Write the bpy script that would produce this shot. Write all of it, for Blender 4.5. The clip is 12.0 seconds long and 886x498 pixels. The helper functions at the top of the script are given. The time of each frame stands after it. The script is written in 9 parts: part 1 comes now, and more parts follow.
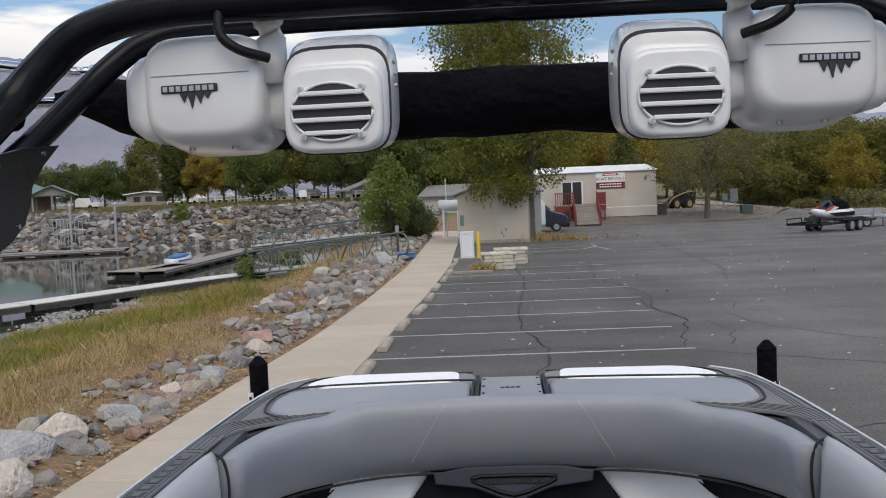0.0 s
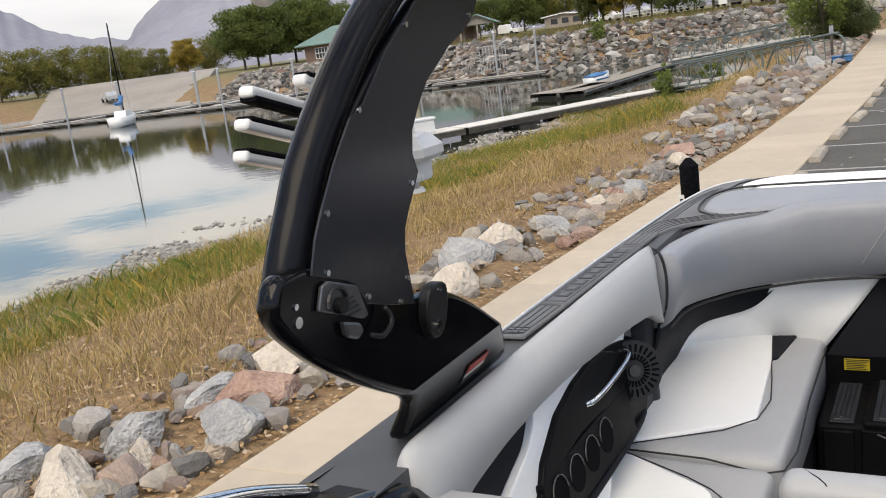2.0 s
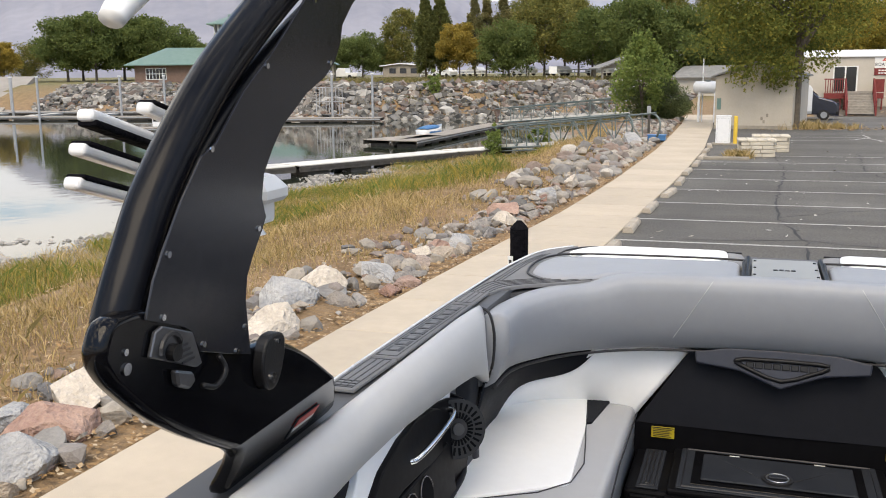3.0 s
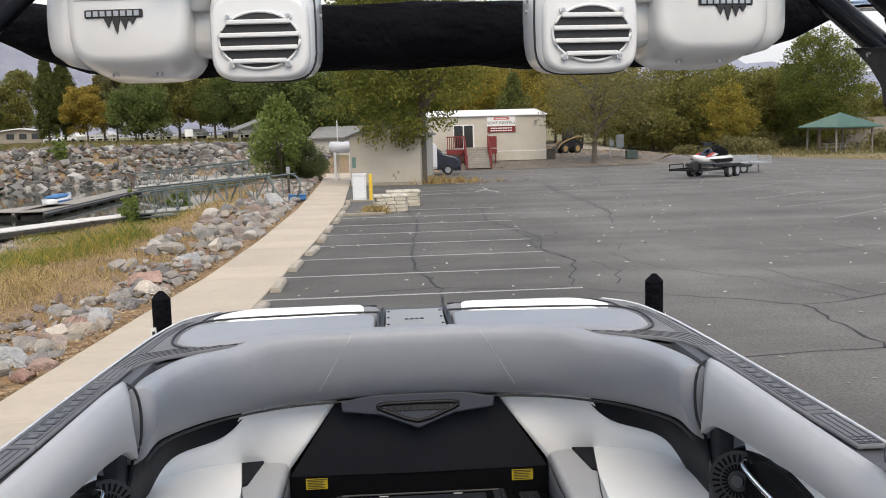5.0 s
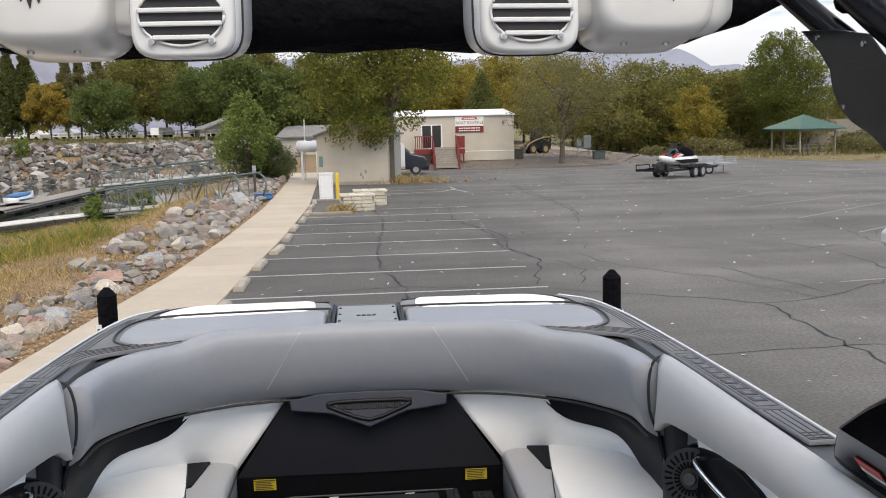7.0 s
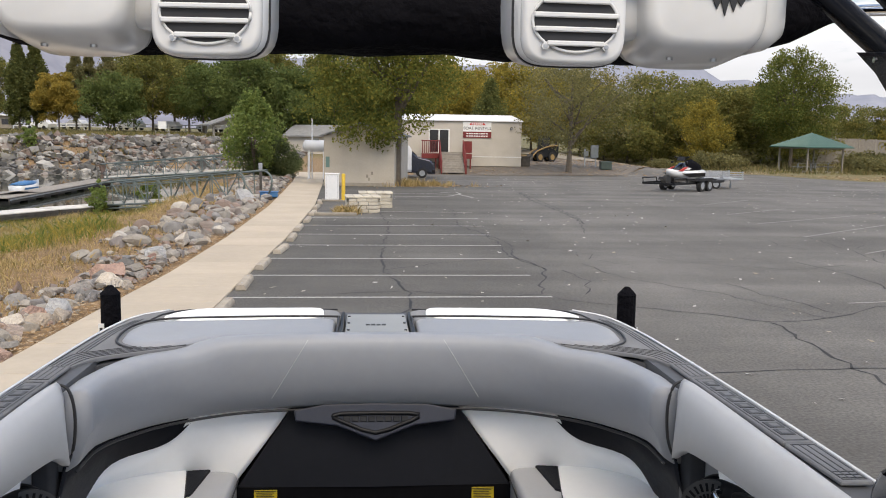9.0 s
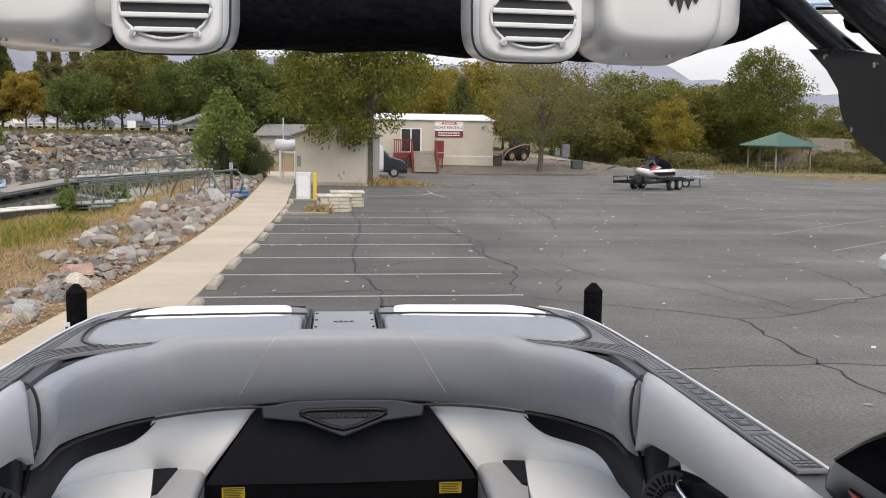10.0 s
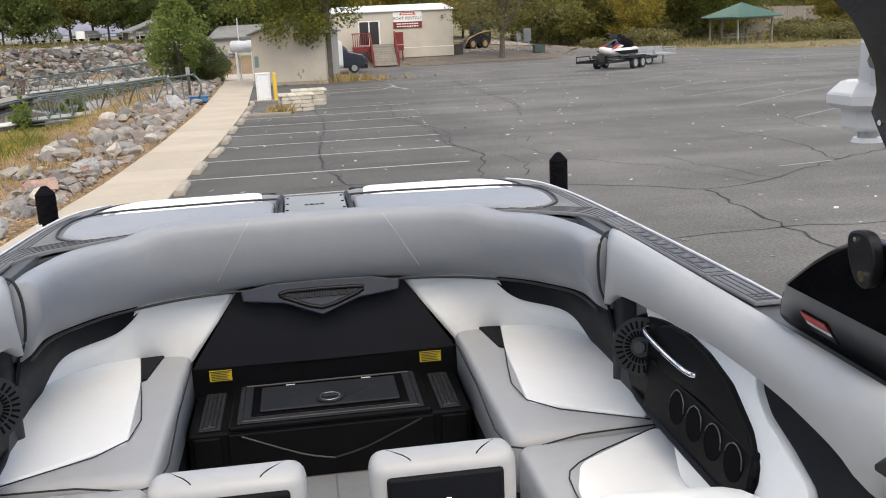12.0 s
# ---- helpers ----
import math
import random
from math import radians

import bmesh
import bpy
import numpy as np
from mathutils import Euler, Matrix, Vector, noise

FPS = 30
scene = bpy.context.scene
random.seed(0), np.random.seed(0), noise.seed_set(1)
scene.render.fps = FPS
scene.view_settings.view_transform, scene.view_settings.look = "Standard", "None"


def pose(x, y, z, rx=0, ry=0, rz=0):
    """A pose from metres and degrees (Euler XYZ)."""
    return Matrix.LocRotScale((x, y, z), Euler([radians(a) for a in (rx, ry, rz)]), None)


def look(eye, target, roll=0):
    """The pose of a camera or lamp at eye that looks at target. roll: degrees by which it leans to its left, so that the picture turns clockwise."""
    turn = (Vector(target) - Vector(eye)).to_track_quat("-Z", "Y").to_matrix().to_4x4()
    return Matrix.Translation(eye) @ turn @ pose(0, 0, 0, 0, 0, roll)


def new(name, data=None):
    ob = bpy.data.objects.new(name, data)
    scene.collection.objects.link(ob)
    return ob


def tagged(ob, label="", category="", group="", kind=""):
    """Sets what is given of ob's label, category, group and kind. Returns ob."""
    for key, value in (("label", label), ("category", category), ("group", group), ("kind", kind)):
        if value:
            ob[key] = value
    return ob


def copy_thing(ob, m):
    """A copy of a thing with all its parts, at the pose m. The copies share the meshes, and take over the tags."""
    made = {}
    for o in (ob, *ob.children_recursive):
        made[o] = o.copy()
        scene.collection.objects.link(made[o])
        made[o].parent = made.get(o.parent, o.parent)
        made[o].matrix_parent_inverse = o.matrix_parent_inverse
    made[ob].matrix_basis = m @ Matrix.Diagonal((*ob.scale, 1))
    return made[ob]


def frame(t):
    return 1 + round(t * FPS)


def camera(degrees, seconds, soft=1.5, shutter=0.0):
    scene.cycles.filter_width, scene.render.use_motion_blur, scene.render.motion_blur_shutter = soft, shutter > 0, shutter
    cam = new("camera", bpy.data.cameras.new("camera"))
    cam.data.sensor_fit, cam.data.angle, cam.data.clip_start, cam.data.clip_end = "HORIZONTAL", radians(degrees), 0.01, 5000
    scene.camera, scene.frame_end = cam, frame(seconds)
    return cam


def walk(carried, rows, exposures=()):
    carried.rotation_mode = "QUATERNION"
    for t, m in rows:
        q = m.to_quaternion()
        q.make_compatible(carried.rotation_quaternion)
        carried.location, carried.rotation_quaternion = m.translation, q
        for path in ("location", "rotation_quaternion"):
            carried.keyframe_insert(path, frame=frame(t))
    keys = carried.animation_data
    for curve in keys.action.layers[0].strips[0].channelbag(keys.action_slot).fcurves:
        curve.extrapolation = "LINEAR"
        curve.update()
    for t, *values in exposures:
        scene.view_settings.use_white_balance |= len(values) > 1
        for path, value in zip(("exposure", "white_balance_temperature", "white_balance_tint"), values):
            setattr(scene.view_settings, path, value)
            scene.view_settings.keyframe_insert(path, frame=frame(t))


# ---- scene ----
cam = camera(50.0, 12.0, 1.0)
PATH = [
    (0, (-0.018, -4.462, 2.807), (-0.1384, -2.4698, 2.6830), -2.42),
    (0.5, (-0.011, -4.468, 2.754), (-0.3495, -2.5136, 2.5005), -5.08),
    (1, (0.005, -4.446, 2.727), (-0.4822, -2.5350, 2.3909), -7.45),
    (1.5, (-0.048, -4.460, 2.758), (-0.7946, -2.6292, 2.4536), -8.91),
    (2, (-0.079, -4.445, 2.731), (-1.0356, -2.7408, 2.3046), -7.43),
    (2.5, (-0.088, -4.424, 2.724), (-0.9231, -2.6768, 2.2256), -2.22),
    (3, (-0.130, -4.433, 2.749), (-0.7453, -2.5647, 2.3868), -0.55),
    (3.5, (-0.122, -4.522, 2.757), (-0.5153, -2.5861, 2.4469), -1.78),
    (5.5, (-0.073, -4.576, 2.788), (0.1257, -2.6003, 2.5486), -1.04),
    (6, (-0.069, -4.592, 2.785), (0.1725, -2.6216, 2.5461), -0.87),
    (6.5, (-0.042, -4.576, 2.772), (0.1990, -2.6052, 2.5281), -0.97),
    (7, (-0.009, -4.487, 2.749), (0.1613, -2.5101, 2.4968), -1.26),
    (9, (-0.048, -4.380, 2.763), (0.1171, -2.4021, 2.5197), 0.92),
    (9.5, (-0.032, -4.378, 2.755), (0.1622, -2.4025, 2.5133), 0.94),
    (10, (-0.028, -4.403, 2.755), (0.1946, -2.4300, 2.5112), 0.91),
    (10.5, (-0.015, -4.423, 2.742), (0.2343, -2.4539, 2.4941), 0.67),
    (11, (-0.000, -4.430, 2.727), (0.2688, -2.4681, 2.4449), -0.18),
    (11.5, (-0.007, -4.448, 2.708), (0.2727, -2.5041, 2.3290), -1.94),
    (12, (-0.031, -4.481, 2.689), (0.2451, -2.5551, 2.2255), -2.60),
]
walk(cam, [(t, look(eye, target, roll)) for t, eye, target, roll in PATH], [(0, -0.08, 7200, 10), (0.6, 0.22, 7700, 10), (1.0, 0.48, 7900, 10), (1.5, 0.6, 7950, 10), (2.0, 0.46, 8000, 10), (2.5, 0.63, 7950, 10), (3.0, 0.66, 7900, 10), (3.5, 0.53, 7850, 10), (5.5, 0.48, 7700, 10), (9.5, 0.46, 7800, 11), (11, 0.45, 7800, 11), (12, 0.63, 7750, 10)])

# ---- daylight: high thin cloud with blue gaps, a weak broad sun ----
world = bpy.data.worlds.new("sky")
scene.world = world
world.use_nodes = True
wn, wl = world.node_tree.nodes, world.node_tree.links
wn.clear()
w_out = wn.new("ShaderNodeOutputWorld")
w_bg = wn.new("ShaderNodeBackground")
w_sky = wn.new("ShaderNodeTexSky")
w_sky.sky_type = "NISHITA"
w_sky.sun_disc = False
w_sky.sun_elevation, w_sky.sun_rotation = radians(42), radians(150)
w_sky.ozone_density, w_sky.dust_density, w_sky.altitude = 3.0, 0.3, 1400
w_co = wn.new("ShaderNodeTexCoord")
w_map = wn.new("ShaderNodeMapping")
w_map.inputs["Scale"].default_value = (1.0, 1.0, 5.0)
w_noise = wn.new("ShaderNodeTexNoise")
w_noise.inputs["Scale"].default_value = 2.8
w_noise.inputs["Detail"].default_value = 7
w_noise.inputs["Roughness"].default_value = 0.55
w_ramp = wn.new("ShaderNodeValToRGB")
w_ramp.color_ramp.elements[0].position, w_ramp.color_ramp.elements[1].position = 0.53, 0.61
w_shade = wn.new("ShaderNodeTexNoise")
w_shade.inputs["Scale"].default_value = 5.0
w_shade.inputs["Detail"].default_value = 5
w_cloud = wn.new("ShaderNodeMix")
w_cloud.data_type = "RGBA"
w_cloud.inputs[6].default_value = (6.6, 6.75, 7.15, 1)
w_cloud.inputs[7].default_value = (10.5, 10.5, 10.6, 1)
w_mix = wn.new("ShaderNodeMix")
w_mix.data_type = "RGBA"
wl.new(w_co.outputs["Generated"], w_map.inputs["Vector"])
wl.new(w_map.outputs["Vector"], w_noise.inputs["Vector"])
wl.new(w_map.outputs["Vector"], w_shade.inputs["Vector"])
# seen edge-on, the cloud closes up towards the horizon
w_low = wn.new("ShaderNodeMapRange")
w_cover = wn.new("ShaderNodeMath")
w_up = wn.new("ShaderNodeSeparateXYZ")
for k, value in ((1, 0.10), (2, 0.19), (3, 0.22), (4, 0.0)):
    w_low.inputs[k].default_value = value
wl.new(w_co.outputs["Generated"], w_up.inputs[0])
wl.new(w_up.outputs["Z"], w_low.inputs[0])
wl.new(w_noise.outputs["Fac"], w_cover.inputs[0])
wl.new(w_low.outputs[0], w_cover.inputs[1])
wl.new(w_cover.outputs[0], w_ramp.inputs["Fac"])
wl.new(w_shade.outputs["Fac"], w_cloud.inputs[0])
wl.new(w_ramp.outputs["Color"], w_mix.inputs[0])
wl.new(w_sky.outputs["Color"], w_mix.inputs[6])
w_amount, w_tint = wn.new("ShaderNodeMath"), wn.new("ShaderNodeMix")
w_amount.operation = "MULTIPLY"
w_amount.inputs[1].default_value = 4.5
w_tint.data_type, w_tint.blend_type = "RGBA", "MULTIPLY"
w_tint.inputs[7].default_value = (0.91, 1.0, 1.16, 1)
wl.new(w_low.outputs[0], w_amount.inputs[0])
wl.new(w_amount.outputs[0], w_tint.inputs[0])
wl.new(w_cloud.outputs[2], w_tint.inputs[6])
wl.new(w_tint.outputs[2], w_mix.inputs[7])
wl.new(w_mix.outputs[2], w_bg.inputs["Color"])
wl.new(w_bg.outputs["Background"], w_out.inputs["Surface"])
# cloud overhead is brighter than the veil above the mountains
w_sep = wn.new("ShaderNodeSeparateXYZ")
w_rise = wn.new("ShaderNodeMapRange")
for k, value in ((1, 0.06), (2, 0.5), (3, 0.074), (4, 0.25)):
    w_rise.inputs[k].default_value = value
wl.new(w_co.outputs["Generated"], w_sep.inputs[0])
wl.new(w_sep.outputs["Z"], w_rise.inputs[0])
wl.new(w_rise.outputs[0], w_bg.inputs["Strength"])
sun_data = bpy.data.lights.new("sun", "SUN")
sun_data.energy, sun_data.angle, sun_data.color = 1.85, radians(45), (1.0, 0.92, 0.79)
sun = new("sun", sun_data)
sun.matrix_world = look((5, -50, 60), (0, 0, 0))

# ---- helpers of this scene ----


def smooth01(a, b, v):
    u = np.clip((np.asarray(v, float) - a) / (b - a), 0, 1)
    return u * u * (3 - 2 * u)


def surface(name, low, high, scale=6.0, rough=0.6, metal=0.0, bump=0.0, bump_scale=60.0, coat=0.0, spread=0.0, island=False, fine=0.35, spec=0.5):
    """A principled surface: two colours mixed by coarse and fine noise, fine relief, and a spread of value from piece to piece."""
    m = bpy.data.materials.new(name)
    m.use_nodes = True
    n, l = m.node_tree.nodes, m.node_tree.links
    p = n["Principled BSDF"]
    co = n.new("ShaderNodeTexCoord")
    geo = n.new("ShaderNodeNewGeometry")
    coarse = n.new("ShaderNodeTexNoise")
    coarse.inputs["Scale"].default_value, coarse.inputs["Detail"].default_value = scale, 6
    small = n.new("ShaderNodeTexNoise")
    small.inputs["Scale"].default_value, small.inputs["Detail"].default_value = scale * 9, 3
    blend = n.new("ShaderNodeMix")
    blend.inputs[0].default_value = fine
    ramp = n.new("ShaderNodeMapRange")
    ramp.inputs[1].default_value, ramp.inputs[2].default_value = 0.3, 0.7
    mix = n.new("ShaderNodeMix")
    mix.data_type = "RGBA"
    mix.inputs[6].default_value, mix.inputs[7].default_value = (*low, 1), (*high, 1)
    for tex in (coarse, small):
        l.new(co.outputs["Object"], tex.inputs["Vector"])
    l.new(coarse.outputs["Fac"], blend.inputs[2])
    l.new(small.outputs["Fac"], blend.inputs[3])
    l.new(blend.outputs[0], ramp.inputs[0])
    l.new(ramp.outputs[0], mix.inputs[0])
    colour = mix.outputs[2]
    if spread:
        hsv = n.new("ShaderNodeHueSaturation")
        vary = n.new("ShaderNodeMapRange")
        vary.inputs[3].default_value, vary.inputs[4].default_value = 1 - spread, 1 + spread
        if island:
            l.new(geo.outputs["Random Per Island"], vary.inputs[0])
        else:
            info = n.new("ShaderNodeObjectInfo")
            l.new(info.outputs["Random"], vary.inputs[0])
        l.new(vary.outputs[0], hsv.inputs["Value"])
        l.new(colour, hsv.inputs["Color"])
        colour = hsv.outputs["Color"]
    l.new(colour, p.inputs["Base Color"])
    rr = n.new("ShaderNodeMapRange")
    rr.inputs[3].default_value, rr.inputs[4].default_value = max(0.02, rough - 0.08), min(1, rough + 0.08)
    l.new(small.outputs["Fac"], rr.inputs[0])
    l.new(rr.outputs[0], p.inputs["Roughness"])
    p.inputs["Metallic"].default_value = metal
    p.inputs["Specular IOR Level"].default_value = spec
    p.inputs["Coat Weight"].default_value = coat
    p.inputs["Coat Roughness"].default_value = 0.08
    if bump:
        grain = n.new("ShaderNodeTexNoise")
        grain.inputs["Scale"].default_value, grain.inputs["Detail"].default_value = bump_scale, 4
        bp = n.new("ShaderNodeBump")
        bp.inputs["Strength"].default_value, bp.inputs["Distance"].default_value = bump, 1.0 / bump_scale
        l.new(co.outputs["Object"], grain.inputs["Vector"])
        l.new(grain.outputs["Fac"], bp.inputs["Height"])
        l.new(bp.outputs["Normal"], p.inputs["Normal"])
    return m


def ramp_by_random(m, stops, island=True, rough=None):
    """Replace a surface's colour by a ramp that each piece enters at its own random place."""
    n, l = m.node_tree.nodes, m.node_tree.links
    p = n["Principled BSDF"]
    cr = n.new("ShaderNodeValToRGB")
    cr.color_ramp.interpolation = "LINEAR"
    while len(cr.color_ramp.elements) < len(stops):
        cr.color_ramp.elements.new(0.5)
    for e, (pos, c) in zip(cr.color_ramp.elements, stops):
        e.position, e.color = pos, (*c, 1)
    if island:
        g = n.new("ShaderNodeNewGeometry")
        l.new(g.outputs["Random Per Island"], cr.inputs["Fac"])
    else:
        g = n.new("ShaderNodeObjectInfo")
        l.new(g.outputs["Random"], cr.inputs["Fac"])
    old = p.inputs["Base Color"].links[0].from_socket
    mul = n.new("ShaderNodeMix")
    mul.data_type, mul.blend_type = "RGBA", "MULTIPLY"
    mul.inputs[0].default_value = 1.0
    l.new(cr.outputs["Color"], mul.inputs[6])
    l.new(old, mul.inputs[7])
    l.new(mul.outputs[2], p.inputs["Base Color"])
    return m


def obj(name, bm, material, smooth=False):
    bmesh.ops.recalc_face_normals(bm, faces=bm.faces)
    me = bpy.data.meshes.new(name)
    bm.to_mesh(me)
    bm.free()
    if smooth:
        me.polygons.foreach_set("use_smooth", [True] * len(me.polygons))
    me.materials.append(material)
    return new(name, me)


def part(name, bm, material, parent, label="", smooth=False):
    ob = obj(name, bm, material, smooth)
    ob.parent = parent
    if label:
        ob["label"] = label
    return ob


def thing(name, label, category, group="", kind="", at=(0, 0, 0), turn=0.0):
    e = new(name)
    e.matrix_basis = pose(*at, 0, 0, turn)
    return tagged(e, label, category, group, kind)


def from_arrays(name, verts, faces, material, smooth=False):
    me = bpy.data.meshes.new(name)
    me.from_pydata([tuple(v) for v in np.asarray(verts).tolist()], [], [tuple(f) for f in np.asarray(faces).tolist()])
    me.materials.append(material)
    if smooth:
        me.polygons.foreach_set("use_smooth", [True] * len(me.polygons))
    me.update()
    return new(name, me)


def add_box(bm, x0, x1, y0, y1, z0, z1, bevel=0.0, seg=2, m=None):
    r = bmesh.ops.create_cube(bm, size=1.0)
    vs = r["verts"]
    bmesh.ops.scale(bm, vec=(x1 - x0, y1 - y0, z1 - z0), verts=vs)
    bmesh.ops.translate(bm, vec=((x0 + x1) / 2, (y0 + y1) / 2, (z0 + z1) / 2), verts=vs)
    if m is not None:
        bmesh.ops.transform(bm, matrix=m, verts=vs)
    if bevel:
        es = list({e for v in vs for e in v.link_edges})
        bmesh.ops.bevel(bm, geom=es, offset=bevel, segments=seg, affect="EDGES", profile=0.5)


def box(x0, x1, y0, y1, z0, z1, bevel=0.0, seg=2, m=None):
    bm = bmesh.new()
    add_box(bm, x0, x1, y0, y1, z0, z1, bevel, seg, m)
    return bm


def curve_points(pts, step=6):
    """A smooth line through the points (Catmull-Rom)."""
    p = [Vector(a) for a in pts]
    if len(p) < 3 or step < 2:
        return p
    p = [p[0] * 2 - p[1]] + p + [p[-1] * 2 - p[-2]]
    out = []
    for i in range(1, len(p) - 2):
        for k in range(step):
            t = k / step
            a, b, c, d = p[i - 1], p[i], p[i + 1], p[i + 2]
            out.append(0.5 * ((2 * b) + (c - a) * t + (2 * a - 5 * b + 4 * c - d) * t * t + (3 * b - a - 3 * c + d) * t ** 3))
    out.append(p[-2])
    return out


def add_tube(bm, pts, radius, sides=8, step=1, flat=1.0, up=(0, 0, 1)):
    """A round bar along the points; radius may be one number or one for each end."""
    line = curve_points(pts, step)
    r0, r1 = radius if isinstance(radius, tuple) else (radius, radius)
    rings = []
    for i, c in enumerate(line):
        d = (line[min(i + 1, len(line) - 1)] - line[max(i - 1, 0)]).normalized()
        u = Vector(up)
        if abs(d.dot(u)) > 0.95:
            u = Vector((1, 0, 0))
        s = d.cross(u).normalized()
        v = s.cross(d)
        r = r0 + (r1 - r0) * i / max(1, len(line) - 1)
        rings.append([bm.verts.new(c + s * (r * math.cos(a)) + v * (r * flat * math.sin(a))) for a in [2 * math.pi * k / sides for k in range(sides)]])
    for a, b in zip(rings, rings[1:]):
        for k in range(sides):
            bm.faces.new((a[k], a[(k + 1) % sides], b[(k + 1) % sides], b[k]))
    bm.faces.new(rings[0][::-1])
    bm.faces.new(rings[-1])


def tube(pts, radius, sides=8, step=1, flat=1.0):
    bm = bmesh.new()
    add_tube(bm, pts, radius, sides, step, flat)
    return bm


def add_loft(bm, rings, closed=True):
    """Skin a row of rings with equal counts of points; both ends are capped."""
    rows = [[bm.verts.new(p) for p in ring] for ring in rings]
    n = len(rows[0])
    for a, b in zip(rows, rows[1:]):
        for k in range(n if closed else n - 1):
            bm.faces.new((a[k], a[(k + 1) % n], b[(k + 1) % n], b[k]))
    if closed:
        bm.faces.new(rows[0][::-1])
        bm.faces.new(rows[-1])


def add_prism(bm, poly, lo, hi, axis="z"):
    """A straight prism over a plan polygon between two levels, along any axis."""
    def put(a, b, c):
        return {"z": (a, b, c), "y": (a, c, b), "x": (c, a, b)}[axis]
    low = [bm.verts.new(put(a, b, lo)) for a, b in poly]
    top = [bm.verts.new(put(a, b, hi)) for a, b in poly]
    n = len(poly)
    for k in range(n):
        bm.faces.new((low[k], low[(k + 1) % n], top[(k + 1) % n], top[k]))
    bm.faces.new(low[::-1])
    bm.faces.new(top)


def prism(poly, lo, hi, axis="z", bevel=0.0, seg=2):
    bm = bmesh.new()
    add_prism(bm, poly, lo, hi, axis)
    if bevel:
        bmesh.ops.recalc_face_normals(bm, faces=bm.faces)
        bmesh.ops.bevel(bm, geom=list(bm.edges), offset=bevel, segments=seg, affect="EDGES", profile=0.5)
    return bm


def add_disc(bm, c, r, depth, axis="y", sides=20, r2=None):
    m = Matrix.Translation(c) @ {"z": Matrix(), "y": Matrix.Rotation(radians(90), 4, "X"), "x": Matrix.Rotation(radians(90), 4, "Y")}[axis]
    bmesh.ops.create_cone(bm, cap_ends=True, segments=sides, radius1=r, radius2=r if r2 is None else r2, depth=depth, matrix=m)


def disc(c, r, depth, axis="y", sides=20, r2=None):
    bm = bmesh.new()
    add_disc(bm, c, r, depth, axis, sides, r2)
    return bm


def rounded(poly, r, seg=4):
    """Plan polygon with its corners rounded off."""
    out = []
    n = len(poly)
    for i in range(n):
        a, b, c = Vector(poly[i - 1]), Vector(poly[i]), Vector(poly[(i + 1) % n])
        k = min(r, (a - b).length * 0.45, (c - b).length * 0.45)
        p, q = b + (a - b).normalized() * k, b + (c - b).normalized() * k
        for j in range(seg + 1):
            t = j / seg
            out.append(tuple(p * (1 - t) ** 2 + b * (2 * t * (1 - t)) + q * t * t))
    return out


def pad(poly, z0, z1, puff=0.02, r=0.05):
    """An upholstered cushion over a plan polygon: straight sides, soft rounded top edge, slightly domed."""
    p = rounded(poly, r)
    cx = sum(a for a, b in p) / len(p)
    cy = sum(b for a, b in p) / len(p)
    bm = bmesh.new()
    rings = []
    for s, z in ((0.0, z0), (0.0, z1 - puff), (0.006, z1 - puff * 0.55), (0.016, z1 - puff * 0.2), (0.035, z1), ):
        ring = []
        for a, b in p:
            d = Vector((cx - a, cy - b))
            d = d.normalized() * min(s, d.length * 0.8)
            ring.append(bm.verts.new((a + d.x, b + d.y, z)))
        rings.append(ring)
    n = len(p)
    for a, b in zip(rings, rings[1:]):
        for k in range(n):
            bm.faces.new((a[k], a[(k + 1) % n], b[(k + 1) % n], b[k]))
    inner = []
    for a, b in p:
        d = Vector((cx - a, cy - b))
        d = d.normalized() * min(0.065, d.length * 0.85)
        inner.append(bm.verts.new((a + d.x, b + d.y, z1 + puff * 0.04)))
    for k in range(n):
        bm.faces.new((rings[-1][k], rings[-1][(k + 1) % n], inner[(k + 1) % n], inner[k]))
    rings.append(inner)
    mid = bm.verts.new((cx, cy, z1 + puff * 0.06))
    for k in range(n):
        bm.faces.new((rings[-1][k], rings[-1][(k + 1) % n], mid))
    bm.faces.new(rings[0][::-1])
    return bm


def text_mesh(words, size, material, m, parent, name="lettering", depth=0.002):
    """Lettering in the built-in font, as a mesh."""
    cu = bpy.data.curves.new(name, "FONT")
    cu.body, cu.size, cu.extrude, cu.align_x, cu.align_y = words, size, depth, "CENTER", "CENTER"
    tmp = bpy.data.objects.new(name, cu)
    scene.collection.objects.link(tmp)
    bpy.context.view_layer.update()
    me = bpy.data.meshes.new_from_object(tmp.evaluated_get(bpy.context.evaluated_depsgraph_get()))
    bpy.data.objects.remove(tmp)
    me.materials.clear()
    me.materials.append(material)
    ob = new(name, me)
    ob.parent = parent
    ob.matrix_basis = m
    return ob

